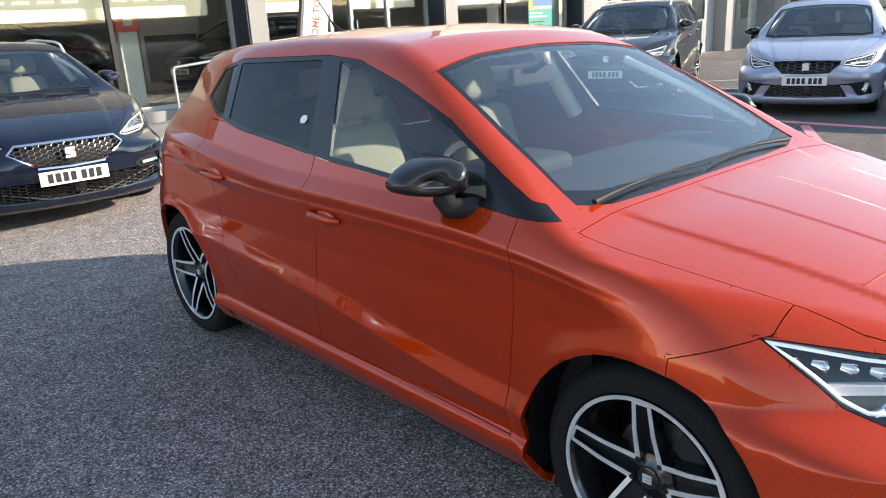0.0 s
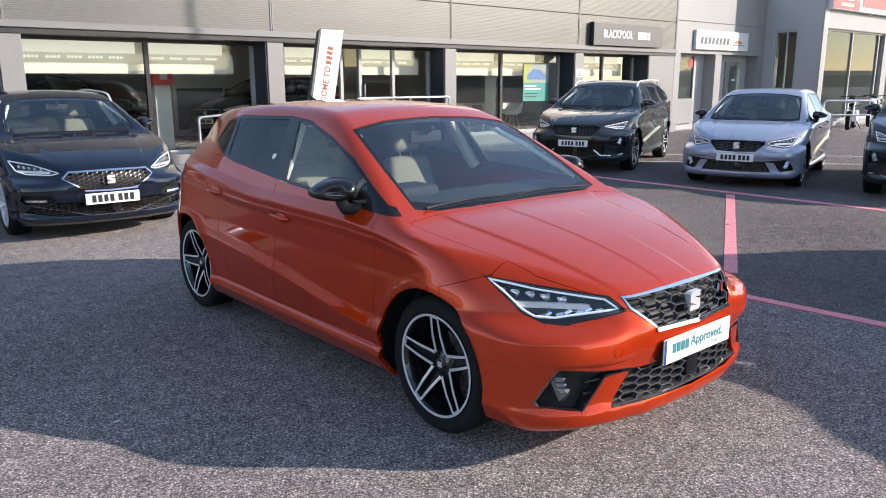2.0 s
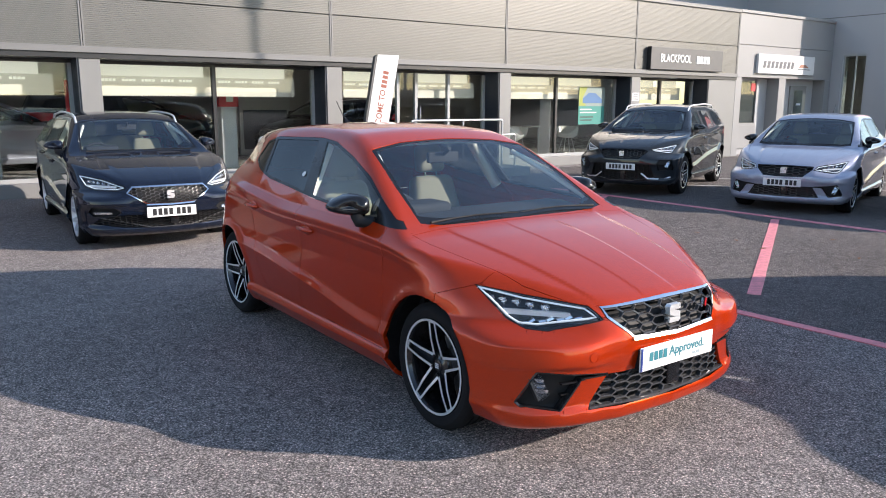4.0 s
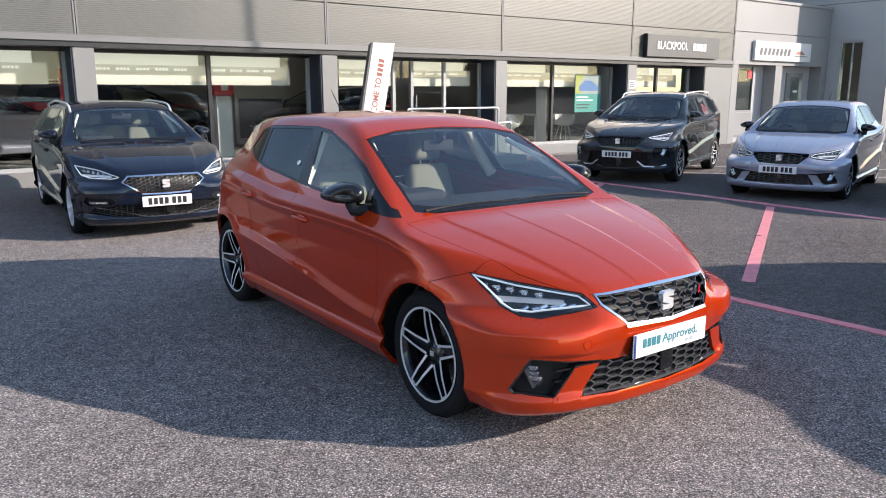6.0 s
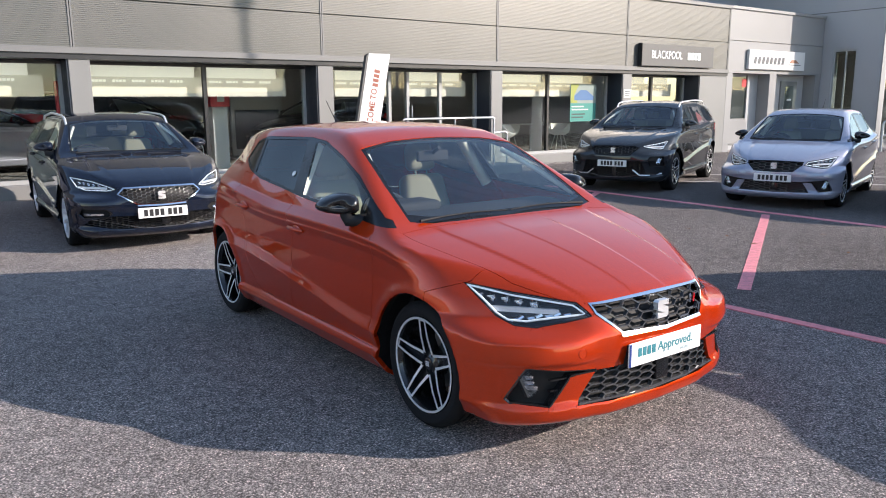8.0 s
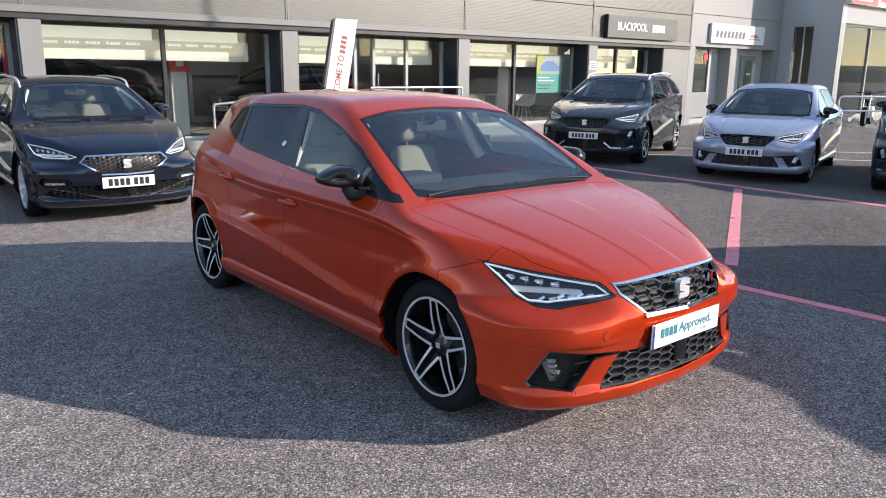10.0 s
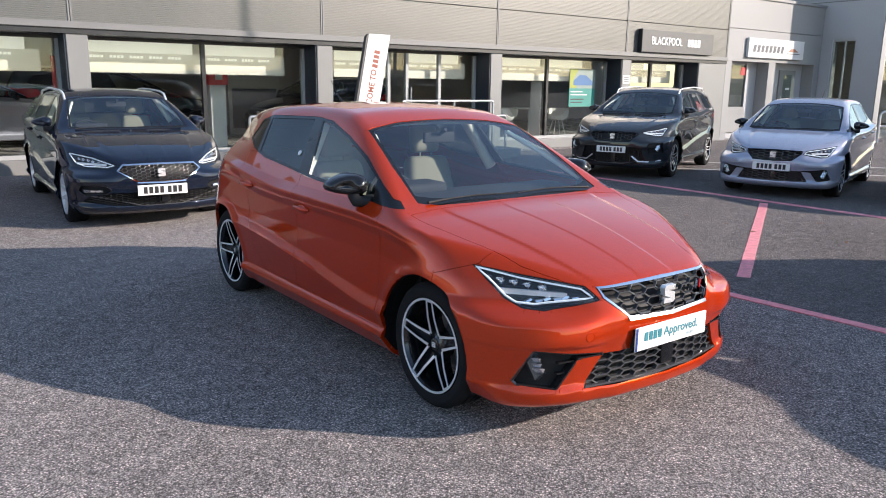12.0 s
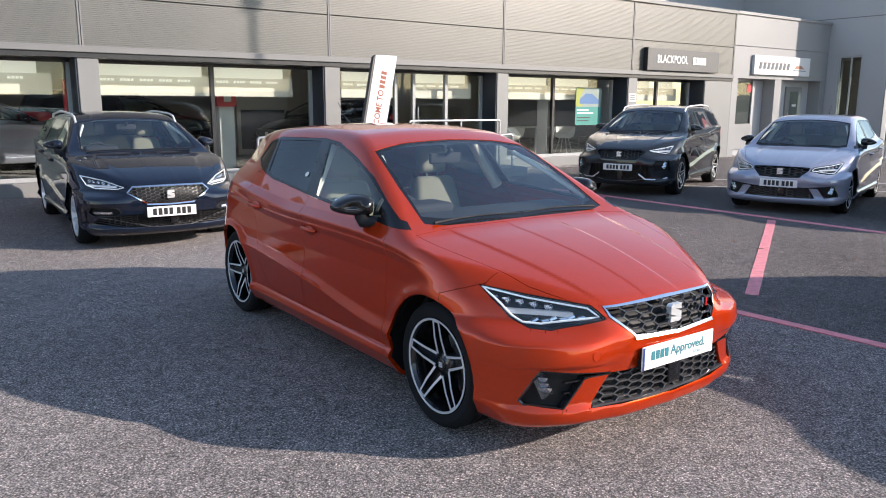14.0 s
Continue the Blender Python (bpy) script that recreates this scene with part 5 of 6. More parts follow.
        if style == "estate":
            body = [((sg * (ym - 0.125), zm - 0.012), (sg * (ym + 0.035), zm - 0.010))]
            wide, cells = 0.030, [((sg * (ym - 0.120 + 0.052 * k), zm - 0.012), (sg * (ym - 0.078 + 0.052 * k), zm - 0.011), 0.020) for k in range(3)]
        else:
            body = [((sg * (ym - 0.010), zm - 0.034), (sg * (ym + 0.022), zm + 0.040))]
            wide, cells = 0.058, []
            for k, (w, h) in enumerate(((0.040, 0.020), (0.034, 0.016), (0.042, 0.018))):
                t = (k - 1) * 0.024 + 0.003
                cells.append(((sg * (ym + 0.006 + t * 0.35 - w / 2), zm + t), (sg * (ym + 0.006 + t * 0.35 + w / 2), zm + t + 0.006), h))
        case = part("fog_lamp", front_bars(fld, body, wide, 0.02, 0.026), CABIN, fog, "clear fog lamp in a dark case")
        for k, (q0, q1, h) in enumerate(cells):
            part("reflector", front_bars(fld, [(q0, q1)], h, 0.010, 0.020 + 0.003 * k, 0.007), CHROME, case)
        part("fog_lens", front_bars(fld, body, wide - 0.004, 0.002, 0.010), LENS_GLASS, case)
        if style == "suv":
            part("skid_trim", front_bars(fld, [((sg * 0.36, 0.40), (sg * 0.47, 0.315)), ((sg * 0.47, 0.315), (sg * 0.62, 0.315)), ((sg * 0.62, 0.315), (sg * 0.80, 0.345))], 0.018, 0.02, -0.004, 0.008), ALLOY, fog, "silver skid trim")
        for k in range(2 if style == "hatch" else 0):
            y0 = ym - 0.10
            part("recess_fin", front_bars(fld, [((sg * (y0 + 0.025), zm - 0.02 - 0.05 * k + 0.035), (sg * (y0 - 0.045), zm - 0.02 - 0.05 * k + 0.04))], 0.008, 0.02, 0.008), GLOSS_BLACK, fog)
    bump = sheet.take("side", s["shut"])
    bumper = bump.build("front_bumper", paint, car, gap=0.0014, depth=0.02)
    if style == "hatch":
        y, z = -0.49, 0.505
        q = fld.on_front(y, z)
        nrm = Vector(fld.normal(np.array([q]))[0])
        cap = lathe([(0.0, 0.001), (0.019, 0.001), (0.0195, -0.003), (0.021, -0.003), (0.0215, 0.0008), (0.0225, -0.001)], 24, "z")
        bmesh.ops.transform(cap, matrix=Matrix.Translation(q) @ nrm.to_track_quat("Z", "Y").to_matrix().to_4x4(), verts=cap.verts)
        part("towing_cover", cap, paint, bumper)
    sheet.build("body_shell", paint, car, gap=0.0012, depth=0.022)
    # dark underside, and an unseen black box that stops light behind the grille
    ft = fld.on_front(0, 0.3).x
    part("underbody", box(-wb - 0.5, ft - 0.22, -0.53, 0.53, s["floor"] + 0.0, s["floor"] + 0.12), BLACK, car)
    part("sill_underside", box(-wb + 0.40, -0.40, -0.80, 0.80, s["floor"] + 0.01, s["floor"] + 0.10), BLACK, car)
    part("grille_blocker", box(s["cowl"], ft - 0.28, -0.52, 0.52, s["floor"] + 0.1, s["plate_z"] + 0.15), BLACK, car)
    plate(car, fld, s["plate_z"], plate_kind)
    # wipers
    for y0, y1 in ((-0.62, -0.02), (0.58, 0.0)):
        pts = []
        for t in np.linspace(0, 1, 7):
            y = y0 + (y1 - y0) * t
            x = s["cowl"] - 0.035 - 0.018 * math.sin(t * 3.1)
            pts.append(fld.on_top(x, y, 0.014))
        wp = tube(pts, [0.009, 0.007, 0.005, 0.005, 0.005, 0.004, 0.003], 6)
        part("wiper", wp, BLACK, car, smooth=60)
    # aerial
    ax = -wb + 0.26 if style == "hatch" else -wb - 0.3
    q = fld.on_top(ax, 0)
    if style == "hatch":
        an = tube([q + Vector((0.03, 0, 0.0)), q + Vector((0.0, 0, 0.022)), q + Vector((-0.05, 0, 0.06)), q + Vector((-0.15, 0, 0.165))], [0.02, 0.011, 0.0035, 0.0025], 8)
    else:
        an = tube([q + Vector((0.06, 0, -0.005)), q + Vector((0.0, 0, 0.03)), q + Vector((-0.05, 0, 0.05)), q + Vector((-0.06, 0, 0.0))], [0.01, 0.022, 0.008, 0.006], 8)
    part("aerial", an, BLACK, car, smooth=60)
    if rails:
        for sg in (-1, 1):
            xs2 = np.linspace(-1.15, -wb - 0.25, 12)
            pts = [fld.on_top(x, sg * 0.60, 0.045) for x in xs2]
            pts = [fld.on_top(xs2[0] + 0.10, sg * 0.60, -0.005)] + pts + [fld.on_top(xs2[-1] - 0.1, sg * 0.60, -0.005)]
            part("roof_rail", tube(pts, 0.014, 8), ALLOY, car, "bright roof rail", smooth=60)
    if plate_kind != "bars":
        # plate stands in for a white image in the glass, placed to fit the view
        q = fld.on_side(-1.53, 1.132, -1, 0.0)
        hexa = prism([(q.x + 0.022 * math.cos(radians(60 * k)), q.z + 0.016 * math.sin(radians(60 * k))) for k in range(6)], q.y - 0.002, q.y + 0.002)
        for v in hexa.verts:
            v.co.y += (v.co.z - q.z) * s["lean"]
        part("glass_image", hexa, PLATE_WHITE, car, "white shape seen in the dark glass, made as a small plate")
    cabin(car, fld, s, SEAT_CLOTH)
    return car, fld


# ---- ground ----
def sheet_object(name, poly, z, mat, label, category, kind="structure", parent=None):
    bm = bmesh.new()
    bm.faces.new([bm.verts.new((x, y, z)) for x, y in poly])
    ob = part(name, bm, mat, parent)
    return tagged(ob, label, category, kind=kind) if parent is None else ob


ground = sheet_object("ground", [(-400, -400), (400, -400), (400, 400), (-400, 400)], 0.0, TARMAC, "dark grey tarmac forecourt with pale chippings", "tarmac")

# thin sheet of the darkened tarmac copy, laid just above the ground
sheet_object("pavement", [(0.25, 6.32), (6.2, 0.64), (16.0, -8.7), (30.0, 6.0), (10.0, 25.6), (0.0, 16.3), (-0.9, 13.0)], 0.004, DARKENED_TARMAC, "darkened copy of the tarmac over the marked parking bays", "tarmac")


def painted_line(a, b, w, mat, label):
    a, b = Vector((*a, 0)), Vector((*b, 0))
    t = (b - a).normalized()
    s = Vector((-t.y, t.x, 0)) * w / 2
    n = max(2, int((b - a).length / 0.06))
    rng = random.Random(int(abs(a.x * 100) + abs(b.y * 10)))
    vs, fs = [], []
    for k in range(n + 1):
        p = a.lerp(b, k / n)
        j = (rng.random() - 0.5) * 0.008
        q = (rng.random() - 0.5) * 0.008
        vs += [p + s * (1 + j / w) + Vector((0, 0, 0.001)), p - s * (1 + q / w) + Vector((0, 0, 0.001)), p + s * (1 + j / w) + Vector((0, 0, 0.008)), p - s * (1 + q / w) + Vector((0, 0, 0.008))]
    for k in range(n):
        i = 4 * k
        fs += [(i + 2, i + 3, i + 7, i + 6), (i, i + 2, i + 6, i + 4), (i + 1, i + 5, i + 7, i + 3)]
    ob = mesh_object("bay_line", vs, fs, mat)
    return tagged(ob, label, "road marking", "bay lines", "structure")


painted_line((1.2, 12.68), (9.5, 3.78), 0.14, LINE_PAINT, "worn pink painted line along the ends of the bays")
painted_line((4.20, 9.18), (2.75, 4.72), 0.11, LINE_PAINT, "worn pink bay line running out from the row line")
painted_line((2.10, 11.72), (1.2, 8.3), 0.11, LINE_PAINT, "worn pink bay line running out from the row line")
painted_line((0.2, 6.35), (6.2, 0.62), 0.10, LINE_PAINT, "worn pink painted line across the tarmac")
painted_line((3.9, 15.2), (9.6, 14.7), 0.09, LINE_WHITE, "worn white line beside the parked cars")
painted_line((3.5, 13.7), (9.9, 13.0), 0.09, LINE_WHITE, "worn white line beside the parked cars")

# ---- cars ----
FIVE = {"spokes": 5, "root": 0.044, "spread": (0.0330, 0.0210), "bar": (0.0076, 0.0055), "face": ALLOY, "side": WHEEL_BLACK, "barrel": WHEEL_BLACK, "hub": WHEEL_BLACK}
TEN = {"spokes": 10, "spread": (0.006, 0.014), "bar": (0.006, 0.007), "face": ALLOY, "side": ALLOY, "barrel": ALLOY, "hub": ALLOY}
wheel_five = make_wheel(HATCH["tyre"], HATCH["rim"], FIVE)
wheel_ten = make_wheel(ESTATE["tyre"], ESTATE["rim"], TEN)
wheel_suv = make_wheel(SUV["tyre"], SUV["rim"], FIVE)


def heading(fx, fy):
    return math.degrees(math.atan2(fy, fx))


red_car, red_field = make_car("hatchback", HATCH, pose(1.040, 2.339, 0, 0, 0, heading(0.684, -0.729)), "shiny orange-red hatchback with black mirrors and black alloy wheels", RED, wheel_five, 1.0, "approved", GLOSS_BLACK)
estate, _ = make_car("estate_car", ESTATE, pose(-3.60, 6.65, 0, 0, 0, heading(0.66, -0.751)), "dark blue-grey estate car with roof rails and silver wheels", SLATE, wheel_ten, 0.62, rails=True, style="estate")
suv, _ = make_car("sport_utility_car", SUV, pose(2.68, 12.53, 0, 0, 0, heading(-0.42, -0.907)), "graphite grey sport utility car with bright roof rails", GRAPHITE, wheel_suv, 0.55, rails=True, style="suv", frame_mat=TRIM_BLACK)
silver, _ = make_car("silver_hatchback", HATCH, pose(4.848, 10.527, 0, 0, 0, heading(-0.504, -0.863)), "pale silver hatchback with black mirrors parked in a bay", SILVER, wheel_five, 0.55, mirror_mat=GLOSS_BLACK, frame_mat=TRIM_BLACK)
next_suv = copy_thing(suv, pose(6.95, 9.1, 0, 0, 0, heading(-0.504, -0.863)))
tagged(next_suv, "dark grey sport utility car in the bay beside the silver hatchback")
# out-of-view copies, added as sunlit shapes for the door reflections
for x, y in ((-6.0, 4.55), (-8.2, 2.5)):
    row_car = copy_thing(silver, pose(x, y, 0, 0, 0, heading(0.66, -0.751)))
    tagged(row_car, "unseen pale silver hatchback, added to be mirrored in the red doors")
# out-of-view estate copy, stretched and placed so its shadow fits the tarmac
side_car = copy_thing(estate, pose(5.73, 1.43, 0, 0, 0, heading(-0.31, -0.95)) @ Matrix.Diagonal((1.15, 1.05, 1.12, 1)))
tagged(side_car, "unseen dark estate car copy, stretched to cast the shadow beside the hatchback")

# ---- showroom: local x along the front, y into the building ----
MF = Matrix.Translation((0.07, 16.44, 0)) @ pose(0, 0, 0, 0, 0, 43.01)
DEEP = 0.55


def built(name, bm, mat, label, category, kind="structure", smooth=0.0):
    ob = part(name, bm, mat, None, smooth=smooth)
    ob.matrix_basis = MF
    return tagged(ob, label, category, kind=kind)


wall_front = built("wall_front", box(-23.2, 9.1, 0.06, 0.50, 2.36, 4.30), FASCIA, "taupe metal-clad showroom wall above the windows", "wall")


def ribbed(u0, u1, z0, z1, pitch=0.031):
    """A panel of fine sideways ribs."""
    bm = bmesh.new()
    n = int((z1 - z0) / pitch)
    prof = []
    for k in range(n):
        z = z0 + (z1 - z0) * k / n
        h = (z1 - z0) / n
        prof += [(0.0, z), (0.0, z + h * 0.62), (0.006, z + h * 0.70), (0.006, z + h * 0.92)]
    prof.append((0.0, z1))
    a = [bm.verts.new((u0, y, z)) for y, z in prof]
    b = [bm.verts.new((u1, y, z)) for y, z in prof]
    for k in range(len(prof) - 1):
        bm.faces.new((a[k], b[k], b[k + 1], a[k + 1]))
    for ring, u in ((a, u0), (b, u1)):
        c = bm.verts.new((u, 0.06, z0))
        d = bm.verts.new((u, 0.06, z1))
        bm.faces.new([c] + ring + [d])
    return bm


BAYS = [-23.2, -18.6, -14.0, -9.10, -4.54, 0.0, 4.52, 9.10]
for u0, u1 in zip(BAYS, BAYS[1:]):
    part("cladding_panel", ribbed(u0 + 0.035, u1 - 0.035, 2.495, 3.285), CLADDING, wall_front)
    part("cladding_panel", ribbed(u0 + 0.035, u1 - 0.035, 3.305, 4.26), CLADDING, wall_front)
for u in BAYS:
    cover = box(u - 0.033, u - 0.006, -0.012, 0.06, 2.49, 4.27)
    add_box(cover, u + 0.006, u + 0.033, -0.012, 0.06, 2.49, 4.27)
    part("joint_cover", cover, FASCIA, wall_front)
parapet = built("parapet_cap", box(-23.2, 9.12, -0.05, 0.55, 4.26, 4.36, 0.01), FASCIA, "grey metal parapet cap", "parapet")
fascia = built("fascia", box(-23.2, 9.1, -0.07, 0.50, 2.385, 2.49, 0.006), FASCIA, "grey metal fascia beam over the windows", "fascia")
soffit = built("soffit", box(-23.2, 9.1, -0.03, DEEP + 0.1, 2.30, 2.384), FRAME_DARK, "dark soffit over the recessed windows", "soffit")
PILLARS = [(-9.19, -8.86), (-4.66, -4.32), (-0.18, 0.16), (4.41, 4.76)]
for a, b in PILLARS + [(7.78, 9.10), (-14.0, -13.5)]:
    built("column", box(a, b, 0.0, DEEP + 0.05, 0.0, 2.30, 0.006), COLUMN_GREY, "grey metal-clad column between the windows", "column")
    built("reveal", box(a - 0.03, a - 0.002, 0.02, DEEP, 0.30, 2.30), NAVY, "dark navy reveal panel at the side of a window", "reveal")
plinth = built("plinth", box(-23.2, 9.1, DEEP - 0.20, DEEP + 0.12, 0.0, 0.24, 0.008), COLUMN_GREY, "grey plinth under the showroom windows", "plinth")
built("wall_front_west", box(-23.2, -14.0, DEEP, DEEP + 0.12, 0.24, 2.30), COLUMN_GREY, "plain grey clad wall past the last window", "wall")


def shop_window(u0, u1, splits, name, label, z0=0.24, z1=2.30, door=False):
    win = built(name, box(u0, u1, DEEP - 0.02, DEEP + 0.05, z0, z0 + 0.07), FRAME_GREY, label, "door" if door else "window")
    part("window_frame", box(u0, u1, DEEP - 0.03, DEEP + 0.06, z1 - 0.06, z1), FRAME_DARK, win)
    edges = [u0] + splits + [u1]
    for k, u in enumerate(edges):
        w = 0.035 if 0 < k < len(edges) - 1 else 0.06
        part("mullion", box(max(u0, u - w), min(u1, u + w), DEEP - 0.035, DEEP + 0.055, z0 + 0.07, z1 - 0.06), FRAME_DARK if 0 < k < len(edges) - 1 and not door else FRAME_GREY, win)
    for a, b in zip(edges, edges[1:]):
        ob = part("pane", box(a + 0.035, b - 0.035, DEEP + 0.006, DEEP + 0.018, z0 + 0.07, z1 - 0.06), SHOP_GLASS, win)
        ob.visible_shadow = False
    return win


shop_window(-13.5, -9.22, [-11.3], "window_1", "tall shop window in a grey frame")
shop_window(-8.86, -4.69, [-6.77], "window_2", "tall shop window in a grey frame")
entrance = shop_window(-4.32, -0.21, [-2.66, -2.18, -1.28], "door_1", "glazed showroom entrance doors in grey frames", door=True)
part("door_pull", tube([(-2.10, DEEP - 0.08, 0.9), (-2.10, DEEP - 0.08, 1.5)], 0.015), STEEL, entrance, "steel pull bar")
shop_window(0.16, 4.38, [2.15], "window_3", "tall shop window in a grey frame")
shop_window(4.76, 7.75, [6.25], "window_4", "tall shop window in a grey frame")

# inside of the showroom
built("floor", box(-23.2, 14.5, DEEP + 0.12, 9.0, 0.10, 0.24), FLOOR_TILE, "pale tiled showroom floor", "floor")
built("wall_back", box(-23.2, 14.5, 9.0, 9.2, 0.0, 3.1), INSIDE_WALL, "brown-grey inside wall of the showroom", "wall")
built("wall_end", box(-23.4, -23.2, 0.5, 9.2, 0.0, 3.1), INSIDE_WALL, "inside end wall of the showroom", "wall")
built("ceiling", box(-23.4, 14.5, 0.5, 9.2, 2.9, 3.1), INSIDE_WALL, "dull showroom ceiling", "ceiling")
built("roof", box(-23.4, 14.5, 0.5, 9.2, 4.05, 4.2), FAR_WALL, "flat showroom roof", "roof")

# ---- white unit beside the showroom ----
white_wall = built("wall_white", box(9.10, 14.62, 0.05, 0.45, 2.40, 4.28), WHITE_PANEL, "white metal-clad wall of the neighbouring unit", "wall")
for z0, z1 in ((2.40, 3.355), (3.372, 4.28)):
    part("white_panel", box(9.103, 14.60, 0.0, 0.05, z0, z1, 0.004), WHITE_PANEL, white_wall)
built("white_cap", box(9.13, 14.60, -0.05, 0.5, 4.28, 4.37, 0.008), WHITE_PANEL, "white metal parapet cap", "parapet")
for a, b in ((9.105, 9.42), (11.46, 11.85), (14.25, 14.598)):
    built("white_pillar", box(a, b, 0.0, 0.42, 0.0, 2.398, 0.006), WHITE_PANEL, "white clad pillar of the neighbouring unit", "column")
built("wall_recess", box(9.42, 14.5, 0.42, 0.55, 0.0, 2.42), WING_GREY, "pale grey wall behind the white pillars", "wall")
small_win = built("window_5", box(9.50, 10.86, 0.36, 0.419, 0.93, 1.0), WHITE_PANEL, "narrow window over a pale low panel", "window")
part("pane", box(9.56, 10.80, 0.395, 0.405, 1.0, 2.30), SHOP_GLASS, small_win)
part("dark_backing", box(9.56, 10.80, 0.408, 0.419, 1.0, 2.30), NAVY, small_win)
part("low_panel", box(9.50, 10.86, 0.34, 0.419, 0.20, 0.93, 0.004), WHITE_PANEL, small_win)
for u in (9.52, 10.83):
    part("window_frame", box(u - 0.03, u + 0.03, 0.36, 0.419, 1.0, 2.36), FRAME_GREY, small_win)
part("red_notice", box(10.55, 10.78, 0.385, 0.393, 2.0, 2.24), SIGN_RED, small_win)
grey_door = built("door_2", box(12.80, 13.78, 0.37, 0.419, 0.05, 2.2, 0.005), COLUMN_GREY, "grey side door in the neighbouring unit", "door")
part("door_glass", box(13.05, 13.55, 0.36, 0.368, 0.9, 2.05), SHOP_GLASS, grey_door)
part("door_pull", tube([(12.92, 0.33, 0.95), (12.92, 0.33, 1.35)], 0.012), STEEL, grey_door)
part("door_sign", box(13.2, 13.45, 0.355, 0.36, 1.55, 1.62), LETTER_WHITE, grey_door)

# ---- wing that stands out towards the forecourt ----
wing = built("wall_wing", box(14.62, 15.0, -1.97, -1.16, 0.0, 7.5), WING_GREY, "pale grey metal-clad wing of the next showroom", "wall")
part("wing_side", box(14.62, 15.0, -0.36, 6.0, 0.0, 7.5), WING_GREY, wing)
part("wing_over_window", box(14.62, 15.0, -1.16, -0.36, 3.24, 7.5), WING_GREY, wing)
part("wing_joint", box(14.612, 14.621, -1.97, 6.0, 4.46, 4.49), FASCIA, wing)
part("wing_front", box(15.0, 24.0, -1.965, -1.70, 3.28, 7.5), WHITE_PANEL, wing)
part("wing_corner_trim", box(14.60, 14.72, -2.0, -1.966, 0.0, 7.5), WHITE_PANEL, wing)
part("wing_pier", box(14.72, 14.90, -1.99, -1.966, 0.0, 3.28), WHITE_PANEL, wing)
part("wing_pier", box(20.0, 20.5, -1.965, -1.70, 0.0, 3.28), WHITE_PANEL, wing)
part("wing_sill", box(15.0, 20.0, -1.965, -1.70, 0.0, 0.18), WHITE_PANEL, wing)
side_win = built("window_6", box(14.66, 14.74, -1.16, -0.36, 0.0, 0.12), FRAME_GREY, "tall narrow window in the wing", "window")
part("pane", box(14.695, 14.705, -1.10, -0.42, 0.12, 3.18), WING_GLASS, side_win)
for a, b in ((-1.16, -1.10), (-0.42, -0.36), (-0.80, -0.76)):
    part("window_frame", box(14.66, 14.74, a, b, 0.12, 3.18), FRAME_GREY, side_win)
part("window_head", box(14.66, 14.74, -1.16, -0.36, 3.18, 3.24), FRAME_GREY, side_win)
front_win = built("window_7", box(15.0, 20.0, -1.90, -1.82, 0.18, 0.26), FRAME_GREY, "large shop window of the next showroom", "window")
for a, b in zip((15.0, 17.25, 19.6), (17.25, 19.6, 20.0)):
    part("pane", box(a + 0.04, b - 0.04, -1.865, -1.855, 0.26, 3.20), SHOP_GLASS, front_win)
for u in (15.03, 17.25, 19.6):
    part("window_frame", box(u - 0.04, u + 0.04, -1.91, -1.81, 0.26, 3.24), WHITE_PANEL, front_win)
part("window_head", box(15.0, 20.0, -1.91, -1.81, 3.20, 3.28), FRAME_DARK, front_win)
built("wing_floor", box(14.9, 24.0, -1.70, 6.0, 0.02, 0.18), FLOOR_TILE, "pale floor inside the wing", "floor")
built("wing_back", box(14.9, 24.0, 5.8, 6.0, 0.18, 4.0), INSIDE_WALL, "dull inside wall of the wing", "wall")
built("wing_ceiling", box(15.0, 24.0, -1.70, 5.8, 3.60, 3.75), INSIDE_WALL, "dull ceiling inside the wing", "ceiling")
built("wing_end", box(23.8, 24.0, -1.70, 5.8, 0.18, 3.60), INSIDE_WALL, "dull end wall inside the wing", "wall")
SPOT = glowing("spot_lamp", (1.0, 0.94, 0.85), 9.0)
for k in range(6):
    u, y = 15.8 + 1.3 * (k % 3), 0.2 + 2.2 * (k // 3)
    spot = lathe([(0.0, 0.0), (0.045, 0.0), (0.05, 0.02), (0.06, 0.03)], 14, "z")
    ob = part("ceiling_spot", spot, SPOT, None)
    ob.matrix_basis = MF @ pose(u, y, 3.565)
    tagged(ob, "small lit round ceiling spot lamp", "ceiling lamp", "spots in the wing")
sign = built("wing_sign", box(14.76, 21.0, -2.16, -1.97, 3.88, 4.75, 0.01), SIGN_WHITE, "white and red dealer sign on the wing", "sign", "")
part("red_field", box(14.78, 16.85, -2.172, -2.16, 3.90, 4.73), SIGN_RED, sign)
part("white_shape", prism([(15.3, 4.2), (16.3, 4.2), (15.95, 4.62), (15.4, 4.55)], -2.18, -2.172), SIGN_WHITE, sign)
part("white_bar", box(15.35, 16.35, -2.18, -2.172, 4.0, 4.10), SIGN_WHITE, sign)
part("red_bar", box(17.1, 20.6, -2.172, -2.16, 4.05, 4.55), SIGN_RED, sign)
# taller block behind the parapets
built("wall_high", box(3.0, 14.62, 3.4, 3.8, 3.0, 8.0), WING_GREY, "tall blue-grey clad wall behind the parapet", "wall")
built("wall_high_joint", box(3.0, 14.6, 3.385, 3.399, 5.55, 5.60), FASCIA, "dark joint along the tall rear wall", "trim")

# ---- signs ----
FACE = Matrix(((1, 0, 0, 0), (0, 0, -1, 0), (0, 1, 0, 0), (0, 0, 0, 1)))


def on_front(u, y, z):
    return Matrix.Translation((u, y, z)) @ FACE


